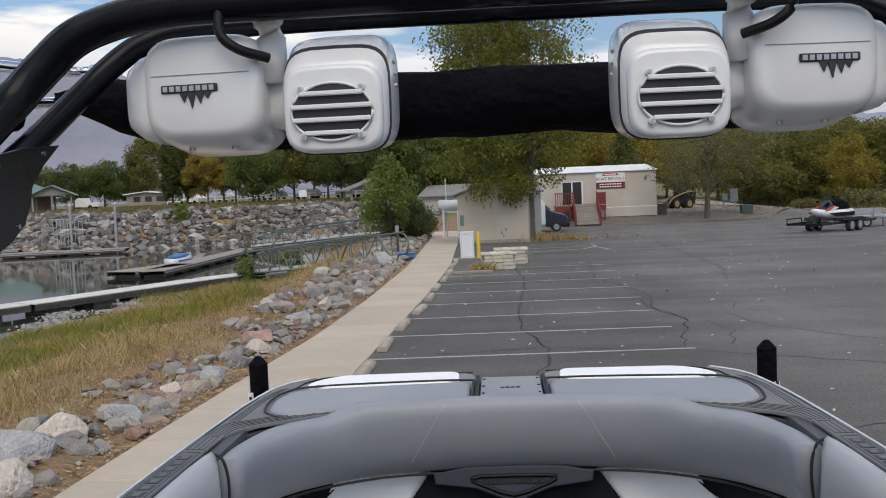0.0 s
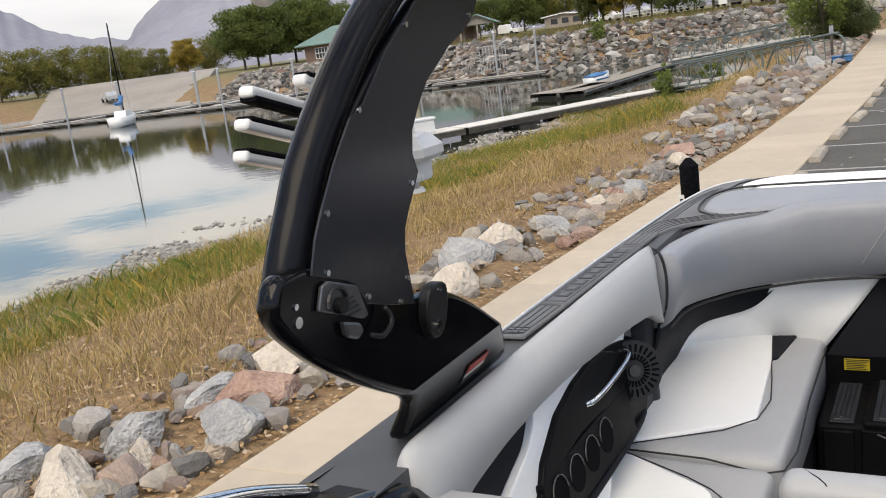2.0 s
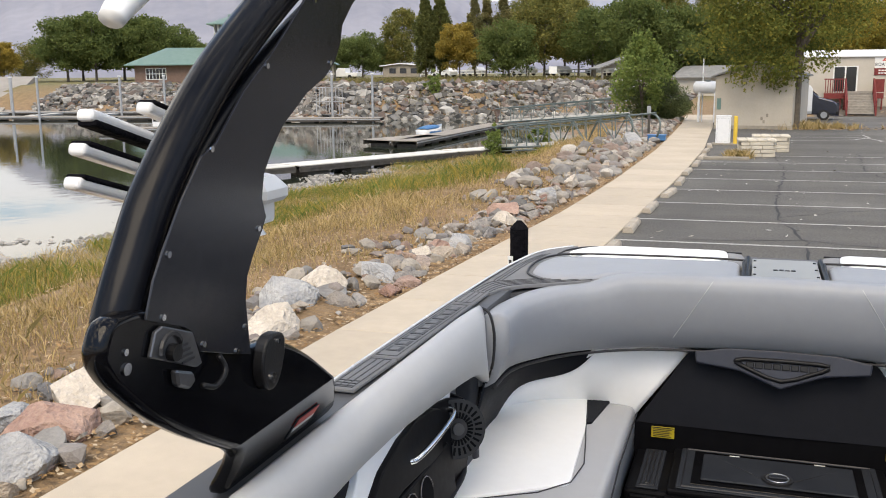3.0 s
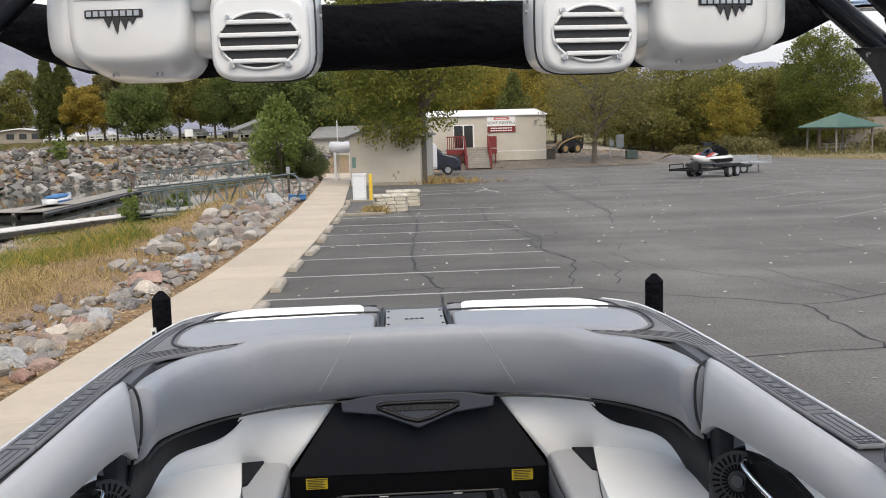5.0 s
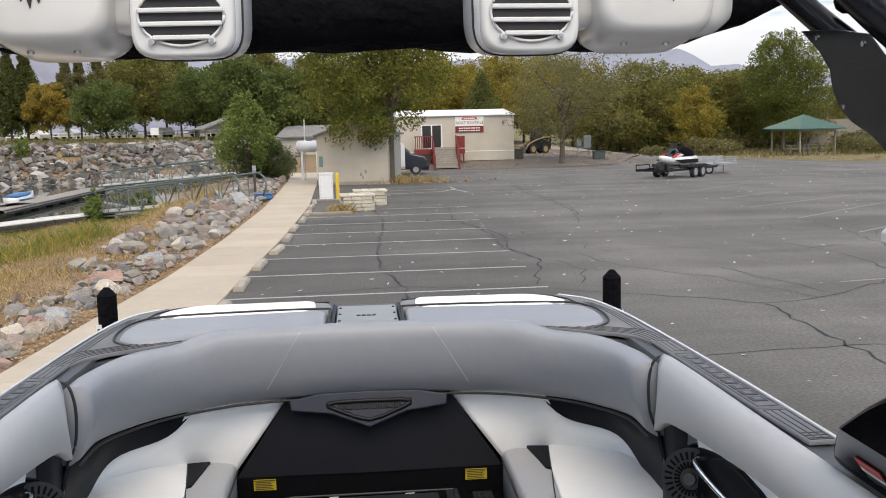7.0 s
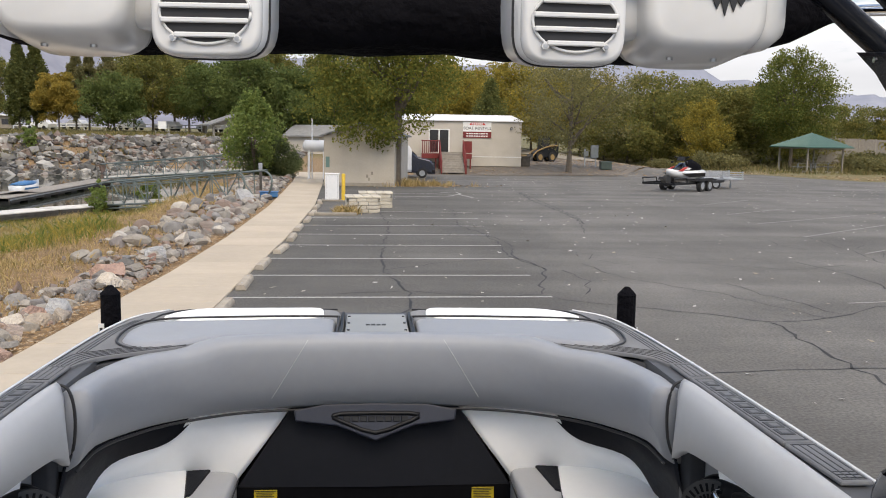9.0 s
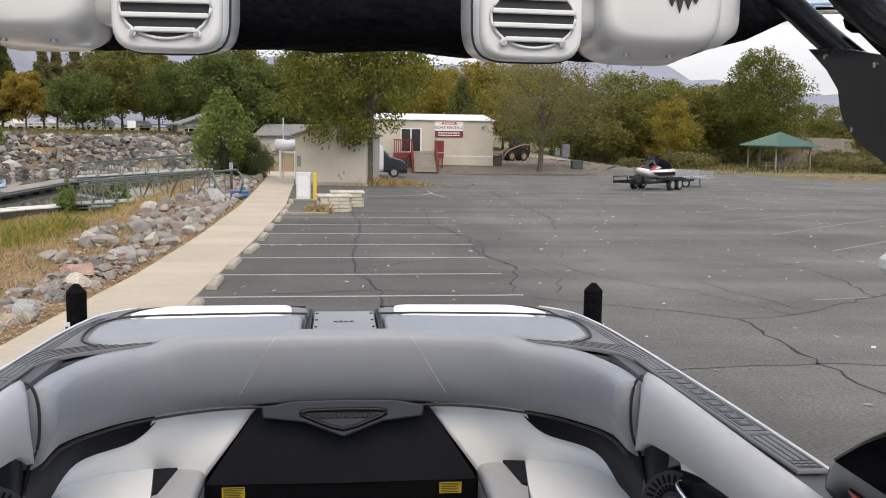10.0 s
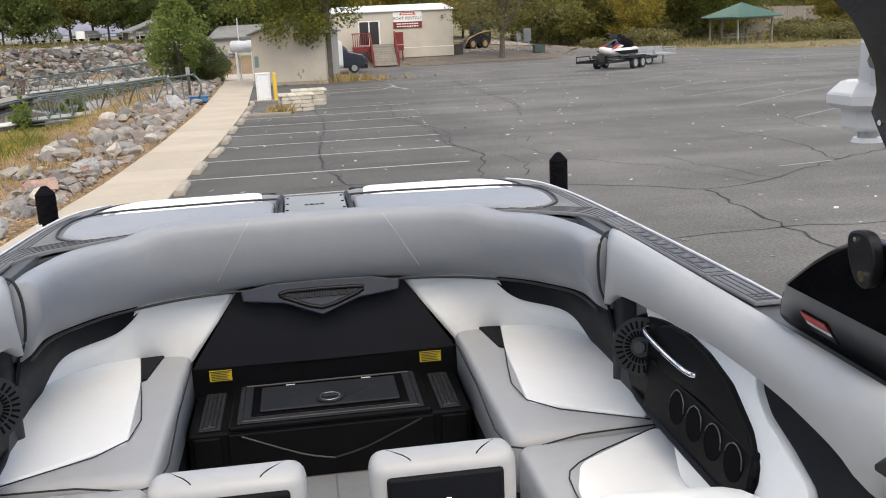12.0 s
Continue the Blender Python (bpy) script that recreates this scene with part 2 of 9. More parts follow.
# ---- materials ----
asphalt = surface("asphalt", (0.096, 0.092, 0.085), (0.147, 0.14, 0.129), 0.35, 0.92, bump=0.35, bump_scale=70, fine=0.3, spec=0.3)
def weather_asphalt(m):
    """Long faded streaks, darker oily lanes and pale grit over the asphalt's own grain."""
    n, l = m.node_tree.nodes, m.node_tree.links
    p = n["Principled BSDF"]
    old = p.inputs["Base Color"].links[0].from_socket
    geo = n.new("ShaderNodeNewGeometry")
    col = old
    for turn, size, low, high, seed in ((38, (0.05, 0.5, 1), 0.80, 1.14, 0), (-20, (0.35, 0.09, 1), 0.86, 1.10, 7), (0, (26, 26, 26), 0.78, 1.22, 3)):
        mp, no, mr, mu = n.new("ShaderNodeMapping"), n.new("ShaderNodeTexNoise"), n.new("ShaderNodeMapRange"), n.new("ShaderNodeMix")
        mp.inputs["Rotation"].default_value = (0, 0, radians(turn))
        mp.inputs["Scale"].default_value = size
        mp.inputs["Location"].default_value = (seed, seed, 0)
        no.inputs["Scale"].default_value, no.inputs["Detail"].default_value = 1.0, 6
        for k, value in ((1, 0.35), (2, 0.65), (3, low), (4, high)):
            mr.inputs[k].default_value = value
        mu.data_type, mu.blend_type = "RGBA", "MULTIPLY"
        mu.inputs[0].default_value = 1.0
        l.new(geo.outputs["Position"], mp.inputs["Vector"])
        l.new(mp.outputs["Vector"], no.inputs["Vector"])
        l.new(no.outputs["Fac"], mr.inputs[0])
        l.new(col, mu.inputs[6])
        l.new(mr.outputs[0], mu.inputs[7])
        col = mu.outputs[2]
    # the stalls by the walkway are darker than the outer lot
    sep, edge, bay = n.new("ShaderNodeSeparateXYZ"), n.new("ShaderNodeMapRange"), n.new("ShaderNodeMix")
    for k, value in ((1, 2.8), (2, 5.2), (3, 0.88), (4, 1.17)):
        edge.inputs[k].default_value = value
    bay.data_type, bay.blend_type = "RGBA", "MULTIPLY"
    bay.inputs[0].default_value = 1.0
    l.new(geo.outputs["Position"], sep.inputs[0])
    l.new(sep.outputs["X"], edge.inputs[0])
    l.new(col, bay.inputs[6])
    l.new(edge.outputs[0], bay.inputs[7])
    l.new(bay.outputs[2], p.inputs["Base Color"])


weather_asphalt(asphalt)
tar = surface("crack filler", (0.012, 0.012, 0.013), (0.03, 0.03, 0.03), 3, 0.8)
paint_line = surface("worn white road paint", (0.19, 0.187, 0.18), (0.52, 0.51, 0.48), 2.2, 0.85, fine=0.8)
paint_faint = surface("faded road paint", (0.15, 0.147, 0.14), (0.34, 0.33, 0.31), 1.3, 0.88, fine=0.7)
concrete = surface("buff concrete", (0.40, 0.338, 0.262), (0.49, 0.42, 0.328), 0.8, 0.9, bump=0.2, bump_scale=90, spread=0.05)
concrete_old = surface("weathered concrete", (0.21, 0.185, 0.15), (0.36, 0.32, 0.26), 2.5, 0.95, bump=0.5, bump_scale=40, spread=0.1)
stop_concrete = surface("chipped pale concrete", (0.27, 0.235, 0.19), (0.46, 0.405, 0.33), 4, 0.95, bump=0.6, bump_scale=25, spread=0.12)
gravel = surface("gravel", (0.10, 0.085, 0.07), (0.22, 0.19, 0.16), 5, 0.95, bump=0.8, bump_scale=25, fine=0.6)
white_gel = surface("white gelcoat", (0.66, 0.665, 0.66), (0.74, 0.745, 0.74), 1.5, 0.25, coat=0.5)
gray_vinyl = surface("light grey vinyl", (0.262, 0.273, 0.292), (0.30, 0.312, 0.332), 3, 0.45, bump=0.12, bump_scale=420)
seat_vinyl = surface("mid grey seat vinyl", (0.375, 0.383, 0.395), (0.425, 0.433, 0.445), 3, 0.45, bump=0.12, bump_scale=420)
light_vinyl = surface("pale grey vinyl", (0.445, 0.447, 0.445), (0.495, 0.497, 0.495), 3, 0.45, bump=0.12, bump_scale=420)
white_vinyl = surface("off-white vinyl", (0.86, 0.865, 0.855), (0.91, 0.915, 0.905), 3, 0.5, bump=0.12, bump_scale=420)
black_vinyl = surface("black vinyl", (0.0065, 0.0075, 0.0105), (0.011, 0.012, 0.016), 4, 0.55, bump=0.2, bump_scale=380, spec=0.11)
piping = surface("black piping", (0.012, 0.012, 0.014), (0.022, 0.022, 0.024), 8, 0.55)
black_gloss = surface("black gloss gelcoat", (0.003, 0.003, 0.004), (0.006, 0.006, 0.007), 2, 0.12, spec=0.2)
black_tube = surface("black powder-coated tube", (0.004, 0.0045, 0.006), (0.008, 0.0085, 0.011), 4, 0.22, spec=0.13)
black_plastic = surface("black plastic", (0.005, 0.005, 0.006), (0.011, 0.011, 0.012), 5, 0.42, bump=0.15, bump_scale=250, spec=0.28)
foam_mat = surface("charcoal deck mat", (0.12, 0.124, 0.13), (0.16, 0.164, 0.17), 6, 0.85, bump=0.4, bump_scale=300)
grey_mat = surface("grey deck mat", (0.19, 0.195, 0.20), (0.24, 0.245, 0.25), 6, 0.8, bump=0.3, bump_scale=300)
carbon = surface("black composite panel", (0.010, 0.0105, 0.014), (0.020, 0.021, 0.026), 7, 0.17, bump=0.03, bump_scale=300, spec=0.45)
canvas = surface("black canvas", (0.003, 0.003, 0.0045), (0.007, 0.007, 0.009), 6, 0.95, bump=0.7, bump_scale=30, spec=0.08)
chrome = surface("polished stainless", (0.62, 0.63, 0.64), (0.75, 0.75, 0.76), 6, 0.12, metal=1.0)
steel = surface("brushed aluminium", (0.38, 0.39, 0.40), (0.52, 0.53, 0.54), 12, 0.35, metal=0.9)
galv = surface("galvanised steel", (0.30, 0.31, 0.32), (0.46, 0.47, 0.48), 5, 0.5, metal=0.6)
yellow_sticker = surface("yellow sticker", (0.46, 0.34, 0.02), (0.56, 0.42, 0.03), 20, 0.45)
red_sticker = surface("red sticker", (0.46, 0.03, 0.022), (0.54, 0.05, 0.035), 20, 0.4)
ink = surface("black ink", (0.015, 0.015, 0.017), (0.025, 0.025, 0.027), 20, 0.5)
cream_wall = surface("cream painted siding", (0.42, 0.385, 0.33), (0.50, 0.46, 0.395), 1.2, 0.8, bump=0.15, bump_scale=40)
stucco = surface("beige stucco", (0.40, 0.355, 0.29), (0.48, 0.43, 0.355), 1.4, 0.92, bump=0.4, bump_scale=60)
white_paint = surface("white paint", (0.66, 0.66, 0.64), (0.76, 0.76, 0.74), 2, 0.55)
white_metal = surface("white sheet metal", (0.62, 0.63, 0.64), (0.74, 0.745, 0.75), 1.2, 0.4)
red_wood = surface("maroon painted timber", (0.13, 0.014, 0.014), (0.20, 0.026, 0.022), 5, 0.7, bump=0.2, bump_scale=60)
grey_wood = surface("weathered timber", (0.20, 0.18, 0.155), (0.33, 0.30, 0.26), 5, 0.9, bump=0.5, bump_scale=45, spread=0.12)
dark_wood = surface("dark wet timber", (0.045, 0.04, 0.034), (0.10, 0.09, 0.078), 4, 0.85, bump=0.5, bump_scale=30, spread=0.2)
dock_top = surface("bleached dock boards", (0.50, 0.48, 0.44), (0.66, 0.64, 0.60), 2, 0.9, bump=0.3, bump_scale=40, spread=0.08)
teal_steel = surface("grey-green painted steel", (0.085, 0.112, 0.108), (0.14, 0.172, 0.164), 4, 0.6, metal=0.1)
yellow_paint = surface("yellow paint", (0.62, 0.40, 0.04), (0.72, 0.48, 0.06), 4, 0.55)
box_green = surface("dark green enamel", (0.035, 0.055, 0.045), (0.06, 0.085, 0.07), 3, 0.55)
loader_yellow = surface("dusty machine yellow", (0.20, 0.125, 0.045), (0.32, 0.205, 0.075), 3, 0.6)
rubber = surface("tyre rubber", (0.012, 0.012, 0.012), (0.028, 0.027, 0.026), 8, 0.85, bump=0.3, bump_scale=60)
dark_glass = surface("dark window glass", (0.012, 0.014, 0.016), (0.02, 0.022, 0.025), 2, 0.06, coat=0.5)
navy_paint = surface("dark blue car paint", (0.008, 0.011, 0.022), (0.014, 0.018, 0.034), 3, 0.25, coat=0.8)
silver_paint = surface("silver car paint", (0.42, 0.43, 0.44), (0.50, 0.51, 0.52), 3, 0.3, metal=0.3, coat=0.6)
green_roof = surface("green ribbed metal roof", (0.04, 0.105, 0.085), (0.065, 0.145, 0.115), 1.5, 0.45, metal=0.2)
pale_green_roof = surface("pale green metal roof", (0.11, 0.19, 0.165), (0.15, 0.235, 0.205), 1.5, 0.5, metal=0.2)
grey_shingle = surface("grey shingles", (0.17, 0.17, 0.165), (0.26, 0.26, 0.25), 2, 0.9, bump=0.4, bump_scale=20)
brick_wall = surface("brown brick", (0.14, 0.09, 0.07), (0.22, 0.145, 0.115), 3, 0.9, bump=0.4, bump_scale=12)
limestone = surface("pale stone", (0.42, 0.38, 0.31), (0.56, 0.51, 0.42), 3, 0.92, bump=0.5, bump_scale=30, spread=0.12)
blue_plastic = surface("blue plastic", (0.03, 0.13, 0.30), (0.05, 0.18, 0.38), 3, 0.5)
grey_box = surface("grey steel cabinet", (0.16, 0.18, 0.18), (0.24, 0.26, 0.26), 3, 0.55)
bark = surface("bark", (0.085, 0.068, 0.05), (0.17, 0.14, 0.11), 5, 0.95, bump=0.9, bump_scale=14)
lake = bpy.data.materials.new("lake water")
lake.use_nodes = True
ln, ll = lake.node_tree.nodes, lake.node_tree.links
lp = ln["Principled BSDF"]
lp.inputs["Base Color"].default_value = (0.03, 0.036, 0.026, 1)
lp.inputs["Roughness"].default_value = 0.04
lp.inputs["IOR"].default_value = 1.6
lp.inputs["Specular IOR Level"].default_value = 1.0
lco, lno, lbu = ln.new("ShaderNodeTexCoord"), ln.new("ShaderNodeTexNoise"), ln.new("ShaderNodeBump")
lno.inputs["Scale"].default_value, lno.inputs["Detail"].default_value = 1.3, 3
lbu.inputs["Strength"].default_value, lbu.inputs["Distance"].default_value = 0.06, 0.05
ll.new(lco.outputs["Object"], lno.inputs["Vector"])
ll.new(lno.outputs["Fac"], lbu.inputs["Height"])
ll.new(lbu.outputs["Normal"], lp.inputs["Normal"])
rock_mat = ramp_by_random(surface("riprap stone", (0.46, 0.47, 0.49), (0.98, 0.95, 0.91), 1.3, 0.9, bump=0.5, bump_scale=5, fine=0.3),
                          [(0.0, (0.20, 0.20, 0.205)), (0.18, (0.49, 0.425, 0.35)), (0.34, (0.32, 0.315, 0.31)), (0.5, (0.60, 0.50, 0.39)), (0.64, (0.40, 0.24, 0.185)), (0.76, (0.53, 0.49, 0.44)), (0.88, (0.27, 0.275, 0.29)), (1.0, (0.64, 0.585, 0.51))], island=False)
rock_far = ramp_by_random(surface("far riprap stone", (0.7, 0.7, 0.7), (1.0, 1.0, 1.0), 1.5, 0.92),
                          [(0.0, (0.04, 0.04, 0.04)), (0.2, (0.29, 0.272, 0.24)), (0.4, (0.075, 0.073, 0.07)), (0.6, (0.50, 0.475, 0.43)), (0.75, (0.10, 0.097, 0.092)), (0.88, (0.21, 0.14, 0.108)), (1.0, (0.34, 0.315, 0.28))])
rock_near = ramp_by_random(surface("loose stone", (0.5, 0.5, 0.5), (0.95, 0.95, 0.95), 4, 0.92, bump=0.5, bump_scale=20),
                           [(0.0, (0.17, 0.165, 0.16)), (0.25, (0.46, 0.41, 0.34)), (0.5, (0.28, 0.27, 0.255)), (0.7, (0.34, 0.23, 0.175)), (0.85, (0.26, 0.255, 0.25)), (1.0, (0.60, 0.55, 0.48))])
ramp_concrete = surface("wet-stained ramp concrete", (0.22, 0.20, 0.175), (0.32, 0.295, 0.26), 0.12, 0.9)
pebble_mat = ramp_by_random(surface("shore pebbles", (0.7, 0.7, 0.7), (1, 1, 1), 8, 0.9), [(0, (0.16, 0.155, 0.145)), (0.5, (0.32, 0.30, 0.27)), (1, (0.45, 0.42, 0.38))])
grass_mat = ramp_by_random(surface("dry grass", (0.75, 0.75, 0.75), (1, 1, 1), 0.6, 0.8, spec=0.2),
                           [(0, (0.16, 0.132, 0.05)), (0.3, (0.33, 0.242, 0.098)), (0.6, (0.47, 0.34, 0.15)), (1, (0.62, 0.47, 0.25))])
green_grass_mat = ramp_by_random(surface("green reeds", (0.75, 0.75, 0.75), (1, 1, 1), 0.6, 0.8, spec=0.2),
                                 [(0, (0.075, 0.13, 0.026)), (0.4, (0.15, 0.19, 0.042)), (0.75, (0.32, 0.26, 0.055)), (1, (0.50, 0.33, 0.08))])
rock_pale = surface("cream boulder", (0.42, 0.36, 0.29), (0.70, 0.63, 0.54), 1.2, 0.9, bump=0.6, bump_scale=5, fine=0.35)
rock_pink = surface("reddish boulder", (0.26, 0.15, 0.12), (0.52, 0.36, 0.28), 1.1, 0.9, bump=0.6, bump_scale=5, fine=0.35)
rock_blue = surface("blue-grey boulder", (0.24, 0.245, 0.25), (0.50, 0.495, 0.48), 1.3, 0.9, bump=0.6, bump_scale=5, fine=0.35)
far_grass_mat = ramp_by_random(surface("olive far grass", (0.75, 0.75, 0.75), (1, 1, 1), 0.6, 0.8, spec=0.2), [(0, (0.09, 0.10, 0.035)), (0.5, (0.17, 0.15, 0.06)), (1, (0.28, 0.22, 0.10))])
litter_mat = ramp_by_random(surface("fallen leaves", (0.8, 0.8, 0.8), (1, 1, 1), 3, 0.85), [(0, (0.19, 0.10, 0.04)), (0.5, (0.36, 0.215, 0.09)), (1, (0.48, 0.38, 0.26))])
pale_leaf_mat = ramp_by_random(surface("pale dry leaves", (0.8, 0.8, 0.8), (1, 1, 1), 3, 0.8), [(0, (0.30, 0.25, 0.17)), (0.5, (0.48, 0.46, 0.41)), (1, (0.60, 0.59, 0.56))])


def foliage(name, stops, calm=0.68):
    """Leaves: colour by leaf about the crown's mean, broken by soft clumps of tone, part of the light passing through."""
    mean = [sum(c[k] for _, c in stops) / len(stops) for k in range(3)]
    soft = [(pos, tuple(m + (v - m) * calm for v, m in zip(c, mean))) for pos, c in stops]
    m = ramp_by_random(surface(name, (0.62, 0.64, 0.62), (1.08, 1.04, 1.0), 0.55, 0.7, spec=0.12, fine=0.25), soft)
    p = m.node_tree.nodes["Principled BSDF"]
    n, l = m.node_tree.nodes, m.node_tree.links
    thin, both = n.new("ShaderNodeBsdfTranslucent"), n.new("ShaderNodeMixShader")
    both.inputs[0].default_value = 0.46
    l.new(p.inputs["Base Color"].links[0].from_socket, thin.inputs["Color"])
    l.new(p.outputs["BSDF"], both.inputs[1])
    l.new(thin.outputs["BSDF"], both.inputs[2])
    l.new(both.outputs["Shader"], n["Material Output"].inputs["Surface"])
    return m


leaf_olive = foliage("olive leaves", [(0, (0.085, 0.128, 0.038)), (0.45, (0.148, 0.19, 0.052)), (0.8, (0.22, 0.24, 0.064)), (1, (0.32, 0.285, 0.066))])
leaf_belt = foliage("autumn belt leaves", [(0, (0.115, 0.132, 0.045)), (0.45, (0.19, 0.205, 0.068)), (0.8, (0.29, 0.275, 0.085)), (1, (0.40, 0.33, 0.095))])
leaf_green = foliage("green leaves", [(0, (0.085, 0.122, 0.042)), (0.5, (0.145, 0.19, 0.062)), (1, (0.23, 0.27, 0.09))])
leaf_mid = foliage("bright green leaves", [(0, (0.13, 0.195, 0.055)), (0.5, (0.22, 0.29, 0.085)), (1, (0.31, 0.365, 0.12))])
leaf_yellow = foliage("yellowing leaves", [(0, (0.255, 0.208, 0.056)), (0.5, (0.391, 0.296, 0.072)), (1, (0.510, 0.368, 0.080))])
leaf_mixed = foliage("turning leaves", [(0, (0.16, 0.165, 0.045)), (0.4, (0.29, 0.26, 0.064)), (0.75, (0.43, 0.335, 0.070)), (1, (0.55, 0.40, 0.077))])
leaf_brown = foliage("thin brown-green leaves", [(0, (0.15, 0.155, 0.077)), (0.5, (0.235, 0.228, 0.109)), (1, (0.36, 0.305, 0.128))])
leaf_cotton = foliage("yellow-green cottonwood leaves", [(0, (0.095, 0.135, 0.038)), (0.45, (0.17, 0.205, 0.052)), (0.8, (0.27, 0.265, 0.064)), (1, (0.40, 0.33, 0.07))])
leaf_willow = foliage("grey-green willow leaves", [(0, (0.085, 0.115, 0.055)), (0.5, (0.13, 0.165, 0.075)), (1, (0.20, 0.23, 0.10))])
leaf_dark = foliage("dark cypress leaves", [(0, (0.085, 0.11, 0.042)), (0.5, (0.15, 0.17, 0.06)), (1, (0.25, 0.25, 0.08))])

# ---- the lie of the land ----
WATER = -1.6


def path_left(y):
    return np.interp(y, [-30, 0, 5, 10, 14, 20, 30, 40, 50, 66, 80], [-4.75, -4.52, -4.35, -4.05, -3.75, -3.56, -3.5, -3.72, -4.1, -5.0, -5.6])


def path_right(y):
    return np.interp(y, [-30, 0, 11, 16, 20, 25, 31, 47, 61, 80], [-2.75, -2.55, -2.36, -2.2, -2.06, -1.97, -1.9, -2.3, -2.9, -3.6])


def land(x, y):
    """Height of the ground: level lot, the bank down to the water, the far bank, lawns beyond."""
    x, y = np.asarray(x, float), np.asarray(y, float)
    lot = -0.35 * smooth01(38, 66, y)
    off = np.maximum(path_left(y) - x, 0)
    steep = 0.95 * smooth01(23, 31, y) * (1 - smooth01(54, 62, y))
    near = lot - 0.02 - 0.13 * smooth01(0.0, 1.6, off) - steep * smooth01(0.7, 4.8, off) - (1.45 - steep) * smooth01(1.2, 15.0, off) ** 0.9 - 1.3 * smooth01(14.0, 24, off)
    wob = 0.8 * np.sin(x * 0.21) + 0.5 * np.sin(x * 0.53 + 1)
    start = np.interp(x, [-140, -60, -40, -26, -15, -5], [98, 92, 80, 86, 96, 100])
    far = np.interp(y - start - wob, [-10, 0, 3.0, 7.5, 11, 60], [-3.2, -1.75, -0.1, 1.5, 1.75, 2.3])
    west = np.interp(-x - 3 * np.sin(y * 0.11), [118, 128, 138, 150], [-3.2, -1.7, 0.9, 2.0])
    low = np.maximum(np.maximum(near, far), west)
    side = smooth01(-11, -6.5, x - (path_left(y) + 3.5))
    rise = smooth01(66.3, 71.5, y) * smooth01(2.0, 5.0, x) * (1 - smooth01(22.0, 28.0, x))
    high = lot + 0.6 * rise + 0.6 * smooth01(90, 125, y)
    out = low * (1 - side) + high * side
    run = (y - 91.5) / 26.0
    across = np.abs(x + 105.5 + 20 * run) - (15.5 + 2 * run)
    out = np.where((across < 0.5) & (run > -0.3) & (run < 1.05), np.minimum(out, -2.4 + 4.9 * run), out)
    hump = 0.05 * np.sin(x * 1.7 + y * 0.6) + 0.04 * np.sin(y * 1.9 - x * 0.8)
    return out + np.where((off > 0.6), hump, 0)


def strip(a, b, d0, d1):
    out = [a]
    while out[-1] < b:
        f = (out[-1] - a) / (b - a)
        out.append(out[-1] + d0 + (d1 - d0) * f)
    return out


def ground_mesh(name, xs, ys, material, lift=0.0, keep=None):
    gx, gy = np.meshgrid(xs, ys)
    gz = land(gx, gy) + lift
    v = np.stack([gx.ravel(), gy.ravel(), gz.ravel()], 1)
    nx, ny = len(xs), len(ys)
    i = np.arange(nx * ny).reshape(ny, nx)
    f = np.stack([i[:-1, :-1].ravel(), i[:-1, 1:].ravel(), i[1:, 1:].ravel(), i[1:, :-1].ravel()], 1)
    return from_arrays(name, v, f, material, True)


